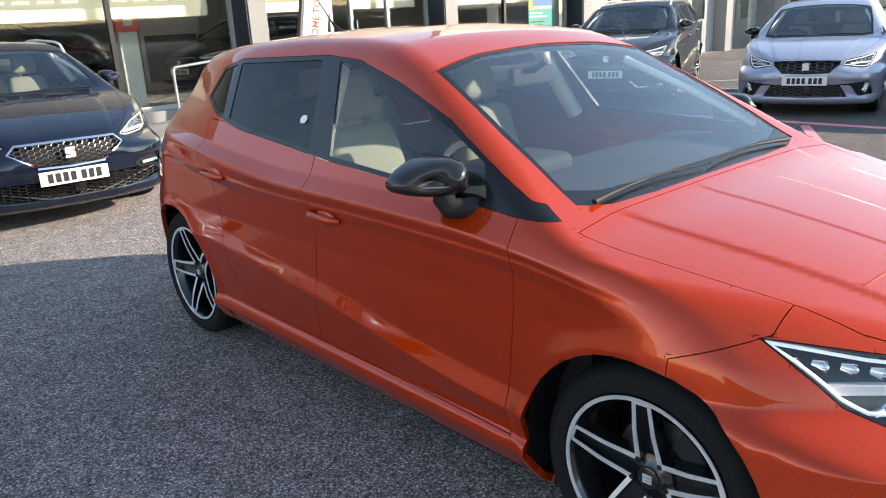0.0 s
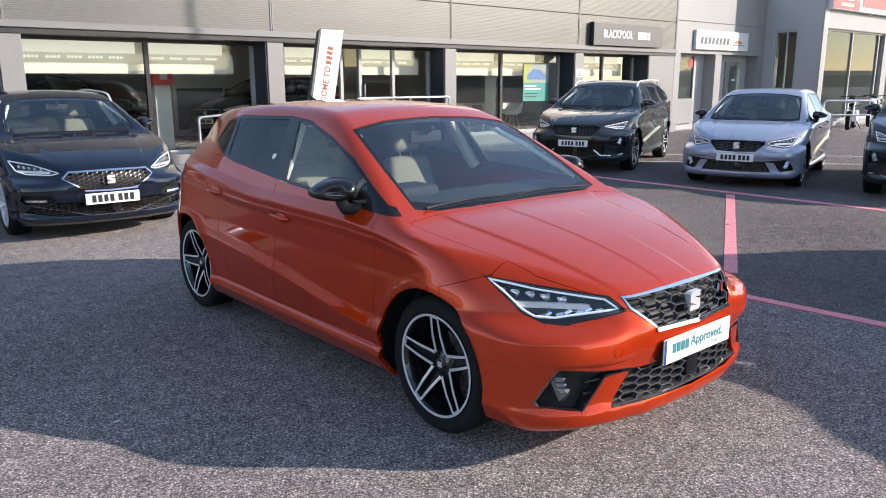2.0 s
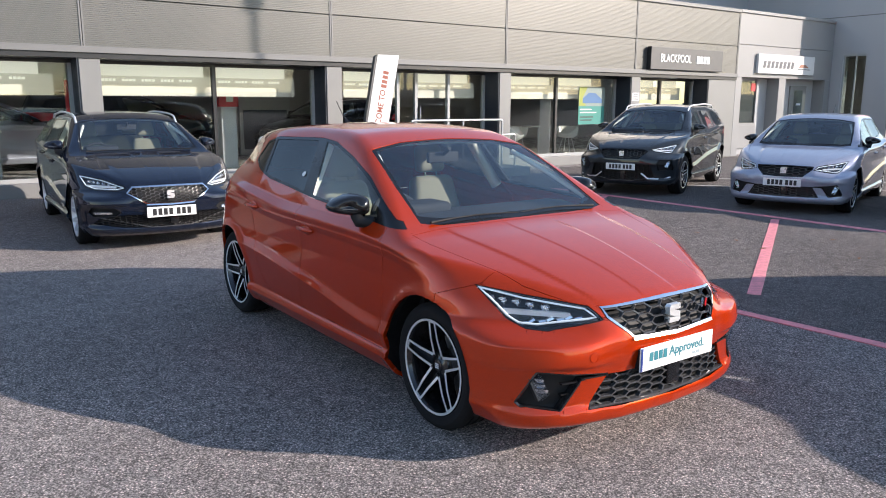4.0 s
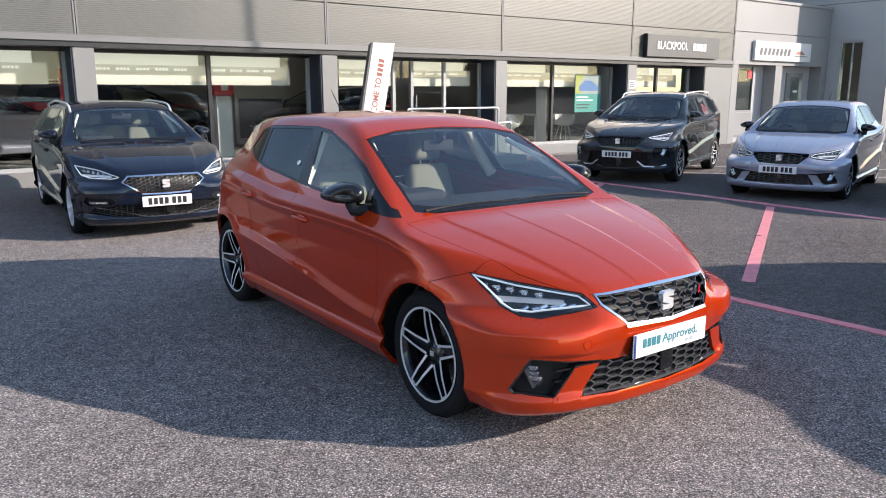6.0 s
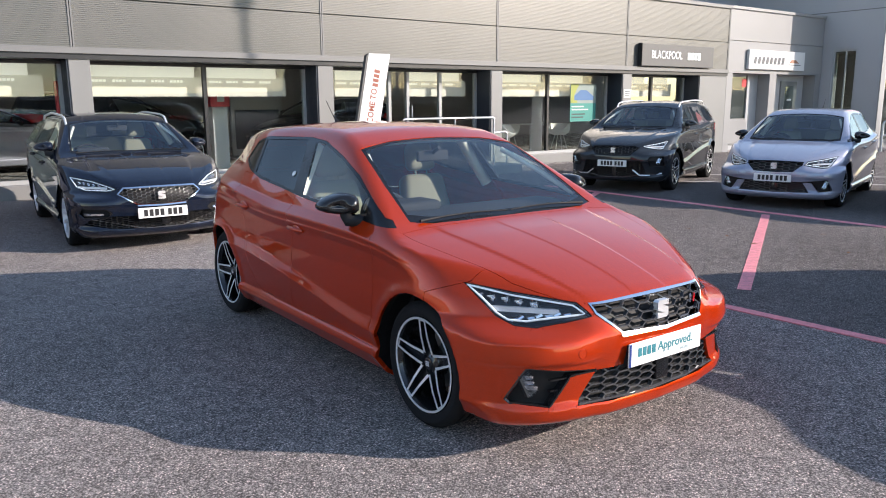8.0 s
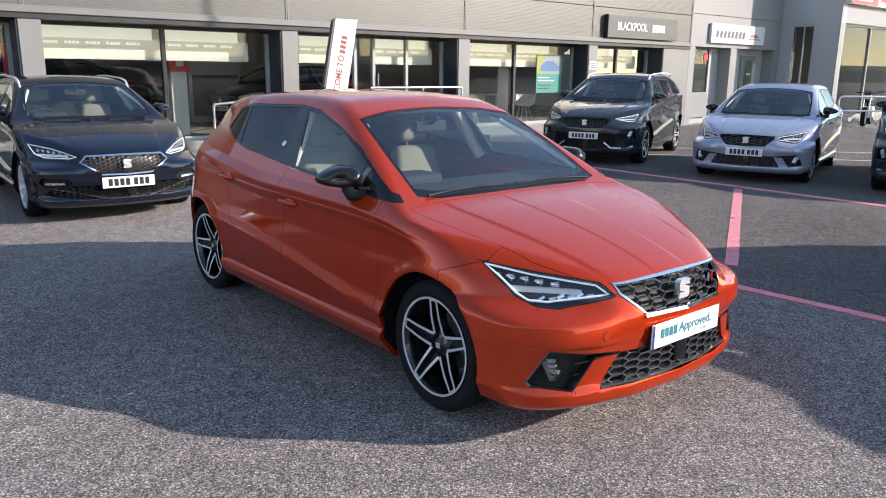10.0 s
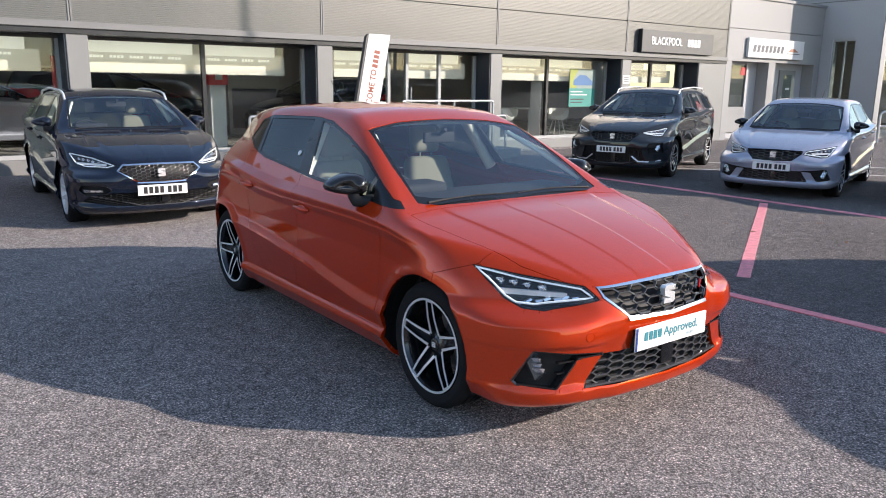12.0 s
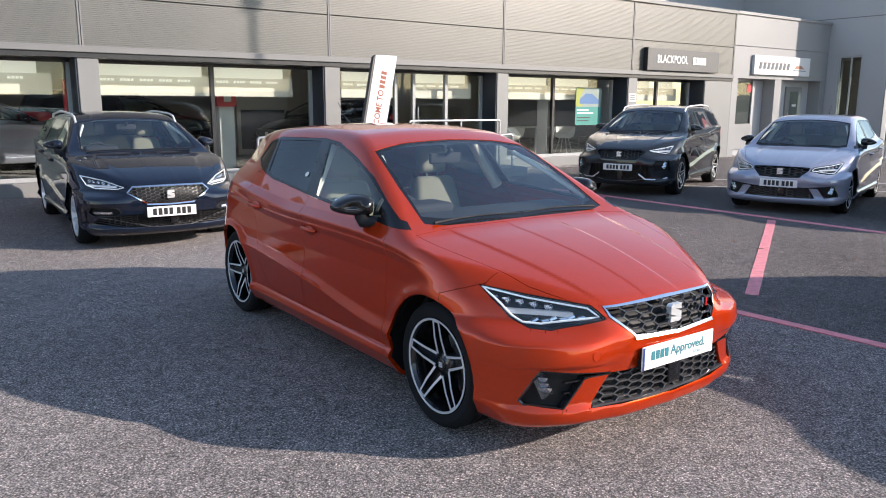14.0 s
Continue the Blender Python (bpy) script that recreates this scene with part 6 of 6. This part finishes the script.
dealer = built("dealer_sign", box(4.97, 8.16, -0.15, -0.012, 2.51, 3.10, 0.008), SIGN_DARK, "dark grey sign box with white capitals on the cladding", "sign", "")
lettering("wording", "BLACKPOOL", 0.30, LETTER_WHITE, dealer, on_front(6.02, -0.156, 2.81), 0.006, squeeze=0.78, bold=0.004)
for k in range(4):
    part("white_bar", box(6.93 + 0.155 * k, 7.05 + 0.155 * k, -0.163, -0.15, 2.71, 2.91), LETTER_WHITE, dealer)
part("side_plate", box(4.955, 4.969, -0.152, -0.012, 2.50, 3.11), FRAME_DARK, dealer)
unit_sign = built("unit_sign", box(10.08, 13.30, -0.10, -0.006, 2.53, 3.12, 0.008), SIGN_WHITE, "white sign board with a grey bar on the white wall", "sign", "")
for k in range(8):
    part("grey_bar", prism([(10.32 + 0.225 * k, 2.70), (10.45 + 0.225 * k, 2.70), (10.50 + 0.225 * k, 2.91), (10.37 + 0.225 * k, 2.91)], -0.108, -0.10), LETTER_GREY, unit_sign)
part("orange_stroke", prism([(12.35, 2.76), (12.95, 2.76), (12.75, 2.86), (12.5, 2.86)], -0.108, -0.10), surface("orange_print", (0.34, 0.16, 0.10), 0.5), unit_sign)
part("thin_bar", box(12.3, 13.05, -0.106, -0.10, 2.69, 2.715), LETTER_GREY, unit_sign)
notice = built("column_notice", box(4.45, 4.72, -0.008, 0.0, 1.66, 1.88), SIGN_WHITE, "small white notice on a grey column", "notice", "")
for k in range(3):
    part("grey_bar", box(4.49, 4.68, -0.011, -0.008, 1.70 + k * 0.055, 1.725 + k * 0.055), LETTER_GREY, notice)

# slanting welcome totem
lean = 0.195
totem_u, totem_y = -4.70, -1.20
tp = [(totem_u, 0.0), (totem_u + 0.47, 0.0), (totem_u + 0.47 + lean * 2.48, 2.48), (totem_u + lean * 2.48, 2.48)]
totem = built("welcome_totem", prism(tp, totem_y - 0.05, totem_y + 0.05), SIGN_WHITE, "tall slanting white totem with rust-red capitals", "totem", "")
part("dark_edge", prism([(tp[0][0] - 0.05, 0.0), (tp[0][0] - 0.001, 0.0), (tp[3][0] - 0.001, 2.48), (tp[3][0] - 0.05, 2.44)], totem_y - 0.045, totem_y + 0.045), SIGN_DARK, totem)
ang = 90 - math.degrees(math.atan(lean))
def on_totem(z):
    return Matrix.Translation((totem_u + 0.235 + lean * z, totem_y - 0.051, z)) @ FACE @ pose(0, 0, 0, 0, 0, ang)


lettering("wording", "WELCOME TO", 0.175, LETTER_RUST, totem, on_totem(1.36), 0.002, squeeze=0.84)
for k in range(4):
    bar = prism([(-0.165 + 0.086 * k, -0.06), (-0.105 + 0.086 * k, -0.06), (-0.105 + 0.086 * k, 0.06), (-0.165 + 0.086 * k, 0.06)], 0.0, 0.003, "xy")
    bmesh.ops.transform(bar, matrix=on_totem(2.03), verts=bar.verts)
    part("rust_bar", bar, LETTER_RUST, totem)

# ---- entrance ramp and rails ----
ramp = prism([(-7.2, 0.0), (-4.6, 0.20), (-0.3, 0.20), (-0.3, 0.0)], -1.25, DEEP - 0.21)
built("ramp", ramp, surface("concrete", (0.30, 0.29, 0.27), 0.85, vary=0.15, bump=0.3), "pale concrete ramp up to the doors", "ramp")


def handrail(pts, posts, label, mid=0.0):
    rail = thing("handrail", MF, label, "handrail", "rails by the entrance")
    part("top_rail", tube(pts, 0.024, 10), STEEL, rail, smooth=60)
    for u, y, z0, z1 in posts:
        part("post", tube([(u, y, z0), (u, y, z1)], 0.022, 10), STEEL, rail, smooth=60)
        part("foot_plate", lathe([(0.0, 0.008), (0.05, 0.008), (0.05, 0.0)], 16, "z"), STEEL, rail).matrix_basis = pose(u, y, z0)
    if mid:
        part("mid_rail", tube([(u, y, z - mid) for u, y, z in pts[1:-1]], 0.018, 8), STEEL, rail, smooth=60)
    return rail


handrail([(-6.53, -1.0, 0.93), (-6.50, -1.0, 0.97), (-4.6, -1.0, 1.12), (-4.55, -1.0, 1.05)], [(-6.53, -1.0, 0.05, 0.95), (-4.58, -1.0, 0.20, 1.08)], "galvanised steel handrail beside the ramp")
handrail([(-3.3, -1.0, 1.22), (-3.25, -1.0, 1.235), (-0.97, -1.0, 1.235), (-0.93, -1.0, 1.20)], [(-3.3, -1.0, 0.2, 1.22), (-2.0, -1.0, 0.2, 1.235), (-0.93, -1.0, 0.2, 1.20)], "galvanised steel handrail in front of the doors")
handrail([(-0.92, -1.0, 0.90), (-0.60, -1.0, 0.92), (-0.55, -1.0, 0.87)], [(-0.55, -1.0, 0.0, 0.89)], "short steel return rail beside the doors")

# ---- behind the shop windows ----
# roller blinds, hem and print: glow added so they read bright behind glass
GLOW_BLIND = glowing("glow_blind", (1.0, 0.96, 0.90), 0.19)
GLOW_HEM = glowing("glow_hem", (0.62, 0.59, 0.53), 0.11)
GLOW_PRINT = glowing("glow_print", (1.0, 0.97, 0.93), 0.24)
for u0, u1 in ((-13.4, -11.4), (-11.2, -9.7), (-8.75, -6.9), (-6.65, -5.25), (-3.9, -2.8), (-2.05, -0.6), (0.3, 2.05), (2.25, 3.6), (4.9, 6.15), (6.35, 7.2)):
    blind = built("window_blind", box(u0, u1, DEEP + 0.16, DEEP + 0.19, 2.05, 2.29), GLOW_BLIND, "white window blind with a printed hem, given its own glow", "light box", "")
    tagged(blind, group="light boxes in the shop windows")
    part("hem", box(u0, u1 + 0.22, DEEP + 0.192, DEEP + 0.20, 1.70, 2.06), GLOW_HEM, blind)
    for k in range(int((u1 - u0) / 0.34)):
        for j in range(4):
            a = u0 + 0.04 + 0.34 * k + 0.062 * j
            part("pale_bar", box(a, a + 0.048, DEEP + 0.184, DEEP + 0.190, 1.955, 2.00), GLOW_PRINT, blind)
poster = built("window_poster", box(2.98, 3.96, DEEP - 0.012, DEEP - 0.004, 1.04, 2.02), POSTER_TEAL, "teal poster with a car picture on the shop window", "poster", "")
part("picture_field", box(2.98, 3.96, DEEP - 0.016, DEEP - 0.012, 1.52, 2.02), POSTER_PALE, poster)
part("yellow_field", prism([(2.985, 1.53), (3.25, 1.53), (3.12, 1.75), (3.3, 2.015), (2.985, 2.015)], DEEP - 0.018, DEEP - 0.016), POSTER_YELLOW, poster)
carp = prism([(3.12, 1.60), (3.85, 1.60), (3.86, 1.70), (3.72, 1.78), (3.60, 1.86), (3.35, 1.87), (3.22, 1.78), (3.12, 1.72)], DEEP - 0.02, DEEP - 0.016)
part("blue_shape", carp, POSTER_BLUE, poster)
for w, z in ((0.44, 1.42), (0.62, 1.34), (0.5, 1.22), (0.45, 1.14)):
    part("pale_bar", box(3.04, 3.04 + w, DEEP - 0.015, DEEP - 0.012, z, z + 0.03), SIGN_WHITE if z > 1.3 else INK, poster)


def tub_chair(u, y, turn):
    ch = thing("tub_chair", MF @ pose(u, y, 0.24, 0, 0, turn), "white moulded tub chair on thin legs", "chair", "chairs behind the window")
    shell = lathe([(0.0, 0.40), (0.18, 0.41), (0.26, 0.46), (0.30, 0.56), (0.31, 0.72), (0.295, 0.725), (0.28, 0.56), (0.24, 0.475), (0.17, 0.43), (0.0, 0.42)], 28, "z")
    for v in shell.verts:
        if v.co.z > 0.5 and v.co.x > 0.05:
            v.co.z -= (v.co.z - 0.5) * min(1, (v.co.x - 0.05) / 0.2) * 0.85
    part("shell", shell, CHAIR_WHITE, ch, smooth=50)
    for a in (45, 135, 225, 315):
        c, s2 = math.cos(radians(a)), math.sin(radians(a))
        part("leg", tube([(0.12 * c, 0.12 * s2, 0.42), (0.25 * c, 0.25 * s2, 0.0)], 0.012, 8), CHAIR_WHITE, ch)


tub_chair(1.35, DEEP + 0.75, -60)
tub_chair(3.6, DEEP + 1.0, 200)
tub_chair(2.6, DEEP + 2.0, 90)
table = thing("round_table", MF @ pose(2.6, DEEP + 1.1, 0.24), "round white table behind the shop window", "table")
part("tabletop", lathe([(0.0, 0.74), (0.44, 0.74), (0.45, 0.725), (0.44, 0.71), (0.0, 0.71)], 32, "z"), CHAIR_WHITE, table)
part("pedestal", lathe([(0.22, 0.0), (0.22, 0.015), (0.03, 0.04), (0.03, 0.71)], 20, "z"), STEEL, table)
curtain = bmesh.new()
row_a = [curtain.verts.new((1.95 + 0.36 * k / 24, DEEP + 0.35 + 0.03 * math.sin(k * 1.6), 0.26)) for k in range(25)]
row_b = [curtain.verts.new((1.95 + 0.36 * k / 24, DEEP + 0.35 + 0.03 * math.sin(k * 1.6), 2.28)) for k in range(25)]
for k in range(24):
    curtain.faces.new((row_a[k], row_a[k + 1], row_b[k + 1], row_b[k]))
bmesh.ops.solidify(curtain, geom=curtain.faces[:], thickness=0.004)
built("curtain", curtain, SIGN_WHITE, "white hanging curtain behind the shop window", "curtain", "", smooth=40)
pil = built("display_pillar", box(-6.30, -5.98, DEEP + 1.0, DEEP + 1.3, 0.24, 1.50, 0.01), SIGN_WHITE, "white display pillar with a red panel inside the showroom", "display stand", "")
part("red_panel", box(-6.34, -5.94, DEEP + 0.96, DEEP + 1.34, 1.50, 1.82), SIGN_RED, pil)
part("white_mark", box(-6.20, -6.05, DEEP + 0.955, DEEP + 0.96, 1.60, 1.72), SIGN_WHITE, pil)
ban = built("red_banner", box(-9.20, -8.80, DEEP + 0.9, DEEP + 0.93, 0.24, 1.98, 0.004), SIGN_RED, "tall red banner inside the showroom", "banner", "")
part("white_mark", box(-9.1, -8.95, DEEP + 0.895, DEEP + 0.9, 1.55, 1.85), SIGN_WHITE, ban)
desk = built("reception_desk", box(-12.6, -10.3, DEEP + 1.0, DEEP + 1.6, 0.24, 1.05, 0.015), SIGN_WHITE, "white reception desk inside the showroom", "desk", "")
part("desk_top", box(-12.65, -10.25, DEEP + 0.96, DEEP + 1.64, 1.05, 1.09, 0.008), CHAIR_WHITE, desk)
screen_wall = built("display_wall", box(-4.6, -3.2, DEEP + 4.5, DEEP + 4.6, 0.24, 1.9, 0.01), SIGN_WHITE, "pale display wall inside the showroom", "display stand", "")
part("dark_panel", box(-4.5, -3.3, DEEP + 4.49, DEEP + 4.5, 0.4, 1.4), NAVY, screen_wall)
inside_car = copy_thing(suv, MF @ pose(-6.35, DEEP + 2.6, 0.24, 0, 0, -12))
tagged(inside_car, "dark sport utility car on show behind the glass", group="cars in the showroom")
inside_car2 = copy_thing(estate, MF @ pose(-3.6, DEEP + 3.4, 0.24, 0, 0, 200))
tagged(inside_car2, "dark estate car on show behind the glass", group="cars in the showroom")
inside_car3 = copy_thing(silver, MF @ pose(-9.2, DEEP + 3.2, 0.24, 0, 0, 10))
tagged(inside_car3, "pale hatchback on show behind the glass", group="cars in the showroom")

# ---- by the wing: guard hoops and motorcycles ----
def guard_hoop(p, q):
    a, b = Vector((*p, 0)), Vector((*q, 0))
    d = (b - a).normalized()
    pts = [a, a + Vector((0, 0, 0.80))]
    for k in range(1, 5):
        w = radians(90 * k / 5)
        pts.append(a + d * 0.14 * (1 - math.cos(w)) + Vector((0, 0, 0.80 + 0.14 * math.sin(w))))
    pts.append(a + d * 0.14 + Vector((0, 0, 0.94)))
    pts.append(b - d * 0.14 + Vector((0, 0, 0.94)))
    for k in range(1, 5):
        w = radians(90 * k / 5)
        pts.append(b - d * 0.14 * (1 - math.sin(w)) + Vector((0, 0, 0.80 + 0.14 * math.cos(w))))
    pts += [b + Vector((0, 0, 0.80)), b]
    h = thing("guard_hoop", MF, "galvanised steel guard hoop on the tarmac", "guard rail", "hoops by the wing")
    part("hoop", tube(pts, 0.038, 12), STEEL, h, smooth=60)
    part("cross_bar", tube([a + Vector((0, 0, 0.50)), b + Vector((0, 0, 0.50))], 0.028, 10), STEEL, h, smooth=60)


guard_hoop((12.95, -2.95), (14.30, -3.95))
guard_hoop((14.75, -4.20), (16.1, -5.20))


def motorcycle(m, label):
    b = thing("motorcycle", m, label, "motorcycle", "motorcycles outside the wing")
    for x in (0.0, 1.42):
        w = part("wheel", lathe([(0.22, -0.05), (0.29, -0.06), (0.315, 0.0), (0.29, 0.06), (0.22, 0.05)], 30), RUBBER, b, smooth=50)
        w.matrix_basis = pose(x, 0, 0.315)
        part("rim", lathe([(0.215, -0.045), (0.225, -0.045), (0.225, 0.045), (0.215, 0.045)], 30), ALLOY, w)
        for k in range(5):
            a = radians(72 * k)
            part("spoke", tube([(0.03 * math.cos(a), 0, 0.03 * math.sin(a)), (0.22 * math.cos(a), 0, 0.22 * math.sin(a))], 0.014, 6), ALLOY, w)
    for y in (-0.09, 0.09):
        part("fork", tube([(1.42, y, 0.315), (1.12, y, 0.98)], 0.024, 8), STEEL, b, smooth=60)
    part("frame", tube([(0.0, 0, 0.32), (0.45, 0, 0.45), (0.75, 0, 0.42), (1.05, 0, 0.85), (0.6, 0, 0.80), (0.2, 0, 0.75)], 0.035, 8), BLACK, b, smooth=60)
    part("engine", soft_block(0.48, 0.95, -0.18, 0.18, 0.26, 0.62, 0.06), ALLOY, b, smooth=40)
    tank = soft_block(0.55, 1.05, -0.15, 0.15, 0.72, 0.98, 0.09, 0.25)
    part("tank", tank, GLOSS_BLACK, b, smooth=50)
    part("saddle", soft_block(-0.10, 0.60, -0.13, 0.13, 0.74, 0.86, 0.05), BLACK, b, smooth=50)
    part("tail", soft_block(-0.35, 0.0, -0.10, 0.10, 0.78, 0.92, 0.04), GLOSS_BLACK, b, smooth=50)
    part("handlebar", tube([(1.02, -0.36, 1.06), (1.10, -0.16, 1.05), (1.12, 0.16, 1.05), (1.02, 0.36, 1.06)], 0.014, 8), BLACK, b, smooth=60)
    part("headlamp", lathe([(0.0, 0.09), (0.07, 0.07), (0.09, 0.0), (0.05, -0.08)], 18, "x"), CHROME, b, smooth=50).matrix_basis = pose(1.24, 0, 0.92)
    part("exhaust", tube([(0.7, -0.16, 0.32), (0.3, -0.18, 0.30), (-0.2, -0.20, 0.42)], [0.025, 0.04, 0.05], 10), STEEL, b, smooth=60)
    part("windshield", soft_block(1.16, 1.20, -0.09, 0.09, 0.98, 1.10, 0.015), GLOSS_BLACK, b, smooth=40)
    part("stand", tube([(0.5, 0.1, 0.3), (0.45, 0.28, 0.0)], 0.012, 6), BLACK, b)


motorcycle(MF @ pose(15.3, -3.0, 0, 0, 0, 195), "black motorcycle parked outside the wing")
motorcycle(MF @ pose(17.6, -2.9, 0, 0, 0, 190), "black motorcycle parked outside the wing")
motorcycle(MF @ pose(16.0, -0.4, 0.18, 0, 0, 175), "black motorcycle on show inside the wing")

# ---- round about: lamp post, unseen low sheds that close the yard for the reflections ----
post = thing("lamp_post", pose(10.4, 12.0, 0), "tall grey steel lamp post at the edge of the forecourt", "lamp post")
part("shaft", tube([(0, 0, 0), (0, 0, 1.2), (0, 0, 1.25), (0, 0, 9.0)], [0.09, 0.09, 0.06, 0.05], 14), STEEL, post, smooth=40)
part("lamp_head", soft_block(-0.5, 0.1, -0.14, 0.14, 8.95, 9.1, 0.05), STEEL, post, smooth=40)


def shed(x, y, length, depth, height, turn, wall, label):
    h = thing("shed", pose(x, y, 0, 0, 0, turn), label, "building", "sheds round the yard")
    part("wall", box(-length / 2, length / 2, -depth / 2, depth / 2, 0, height), wall, h)
    part("roof", prism([(-depth / 2 - 0.3, height), (depth / 2 + 0.3, height), (0, height + depth * 0.12)], -length / 2 - 0.2, length / 2 + 0.2, "yz"), FAR_WALL, h)
    for k in range(int(length / 6)):
        u = -length / 2 + 3 + 6 * k
        part("window", box(u - 1.1, u + 1.1, -depth / 2 - 0.03, -depth / 2 - 0.002, 1.2, 2.3), NAVY, h)


shed(150, -95, 240, 10, 2.5, 122, FAR_WALL, "long dark low shed beyond the road")
shed(185, 40, 160, 10, 2.9, 80, FAR_WALL, "long dark low shed beyond the road")
# pale sheds are added, unseen, as bright shapes for the car paint to mirror
shed(5, -52, 60, 12, 5.0, 180, surface("pale_render", (0.42, 0.38, 0.33), 0.8, vary=0.1, scale=0.5), "unseen long pale rendered shed, added to show in the reflections")
shed(-48, -6, 50, 12, 5.0, 268, surface("pale_brick", (0.40, 0.30, 0.24), 0.8, vary=0.15, scale=0.5), "unseen long brick shed, added to show in the reflections")
shed(-40, 34, 30, 12, 5.0, 230, WHITE_PANEL, "unseen white clad shed, added to show in the reflections")

# ---- litter on the tarmac ----
rng = random.Random(5)
bits = bmesh.new()
for k in range(420):
    x, y = rng.uniform(-5, 6), rng.uniform(0.2, 9)
    r = rng.uniform(0.003, 0.008)
    bmesh.ops.create_icosphere(bits, subdivisions=1, radius=r, matrix=pose(x, y, r * 0.4, rng.uniform(0, 90), rng.uniform(0, 90), 0) @ Matrix.Diagonal((1, 0.8, 0.55, 1)))
tagged(part("loose_grit", bits, PALE_GRIT, None), "scattered pale grit on the tarmac", "grit", kind="stuff")


def fallen_leaf(x, y, r, turn, mat, label):
    pts = [(1.0, 0), (0.55, 0.28), (0.1, 0.42), (-0.5, 0.3), (-0.9, 0.05), (-1.2, 0.0), (-0.9, -0.05), (-0.45, -0.33), (0.1, -0.36), (0.6, -0.25)]
    bm = prism([(a * r, b * r) for a, b in pts], 0.002, 0.004, "xy")
    for v in bm.verts:
        v.co.z += 0.35 * abs(v.co.y) + 0.12 * max(0, v.co.x)
    ob = part("fallen_leaf", bm, mat, None)
    ob.matrix_basis = pose(x, y, 0, 0, 0, turn)
    tagged(ob, label, "leaf", "leaves on the tarmac")


for x, y, r, a in ((3.42, 6.9, 0.05, 20), (3.25, 7.4, 0.04, 100), (4.26, 6.48, 0.035, 60), (4.4, 7.6, 0.04, 200), (2.9, 7.9, 0.035, 150)):
    fallen_leaf(x, y, r, a, LEAF, "dry brown leaf lying on the tarmac")
fallen_leaf(-1.036, 1.79, 0.022, 40, PALE_GRIT, "pale scrap lying on the tarmac")
fallen_leaf(4.75, 7.05, 0.02, 10, PALE_GRIT, "pale scrap lying on the tarmac")
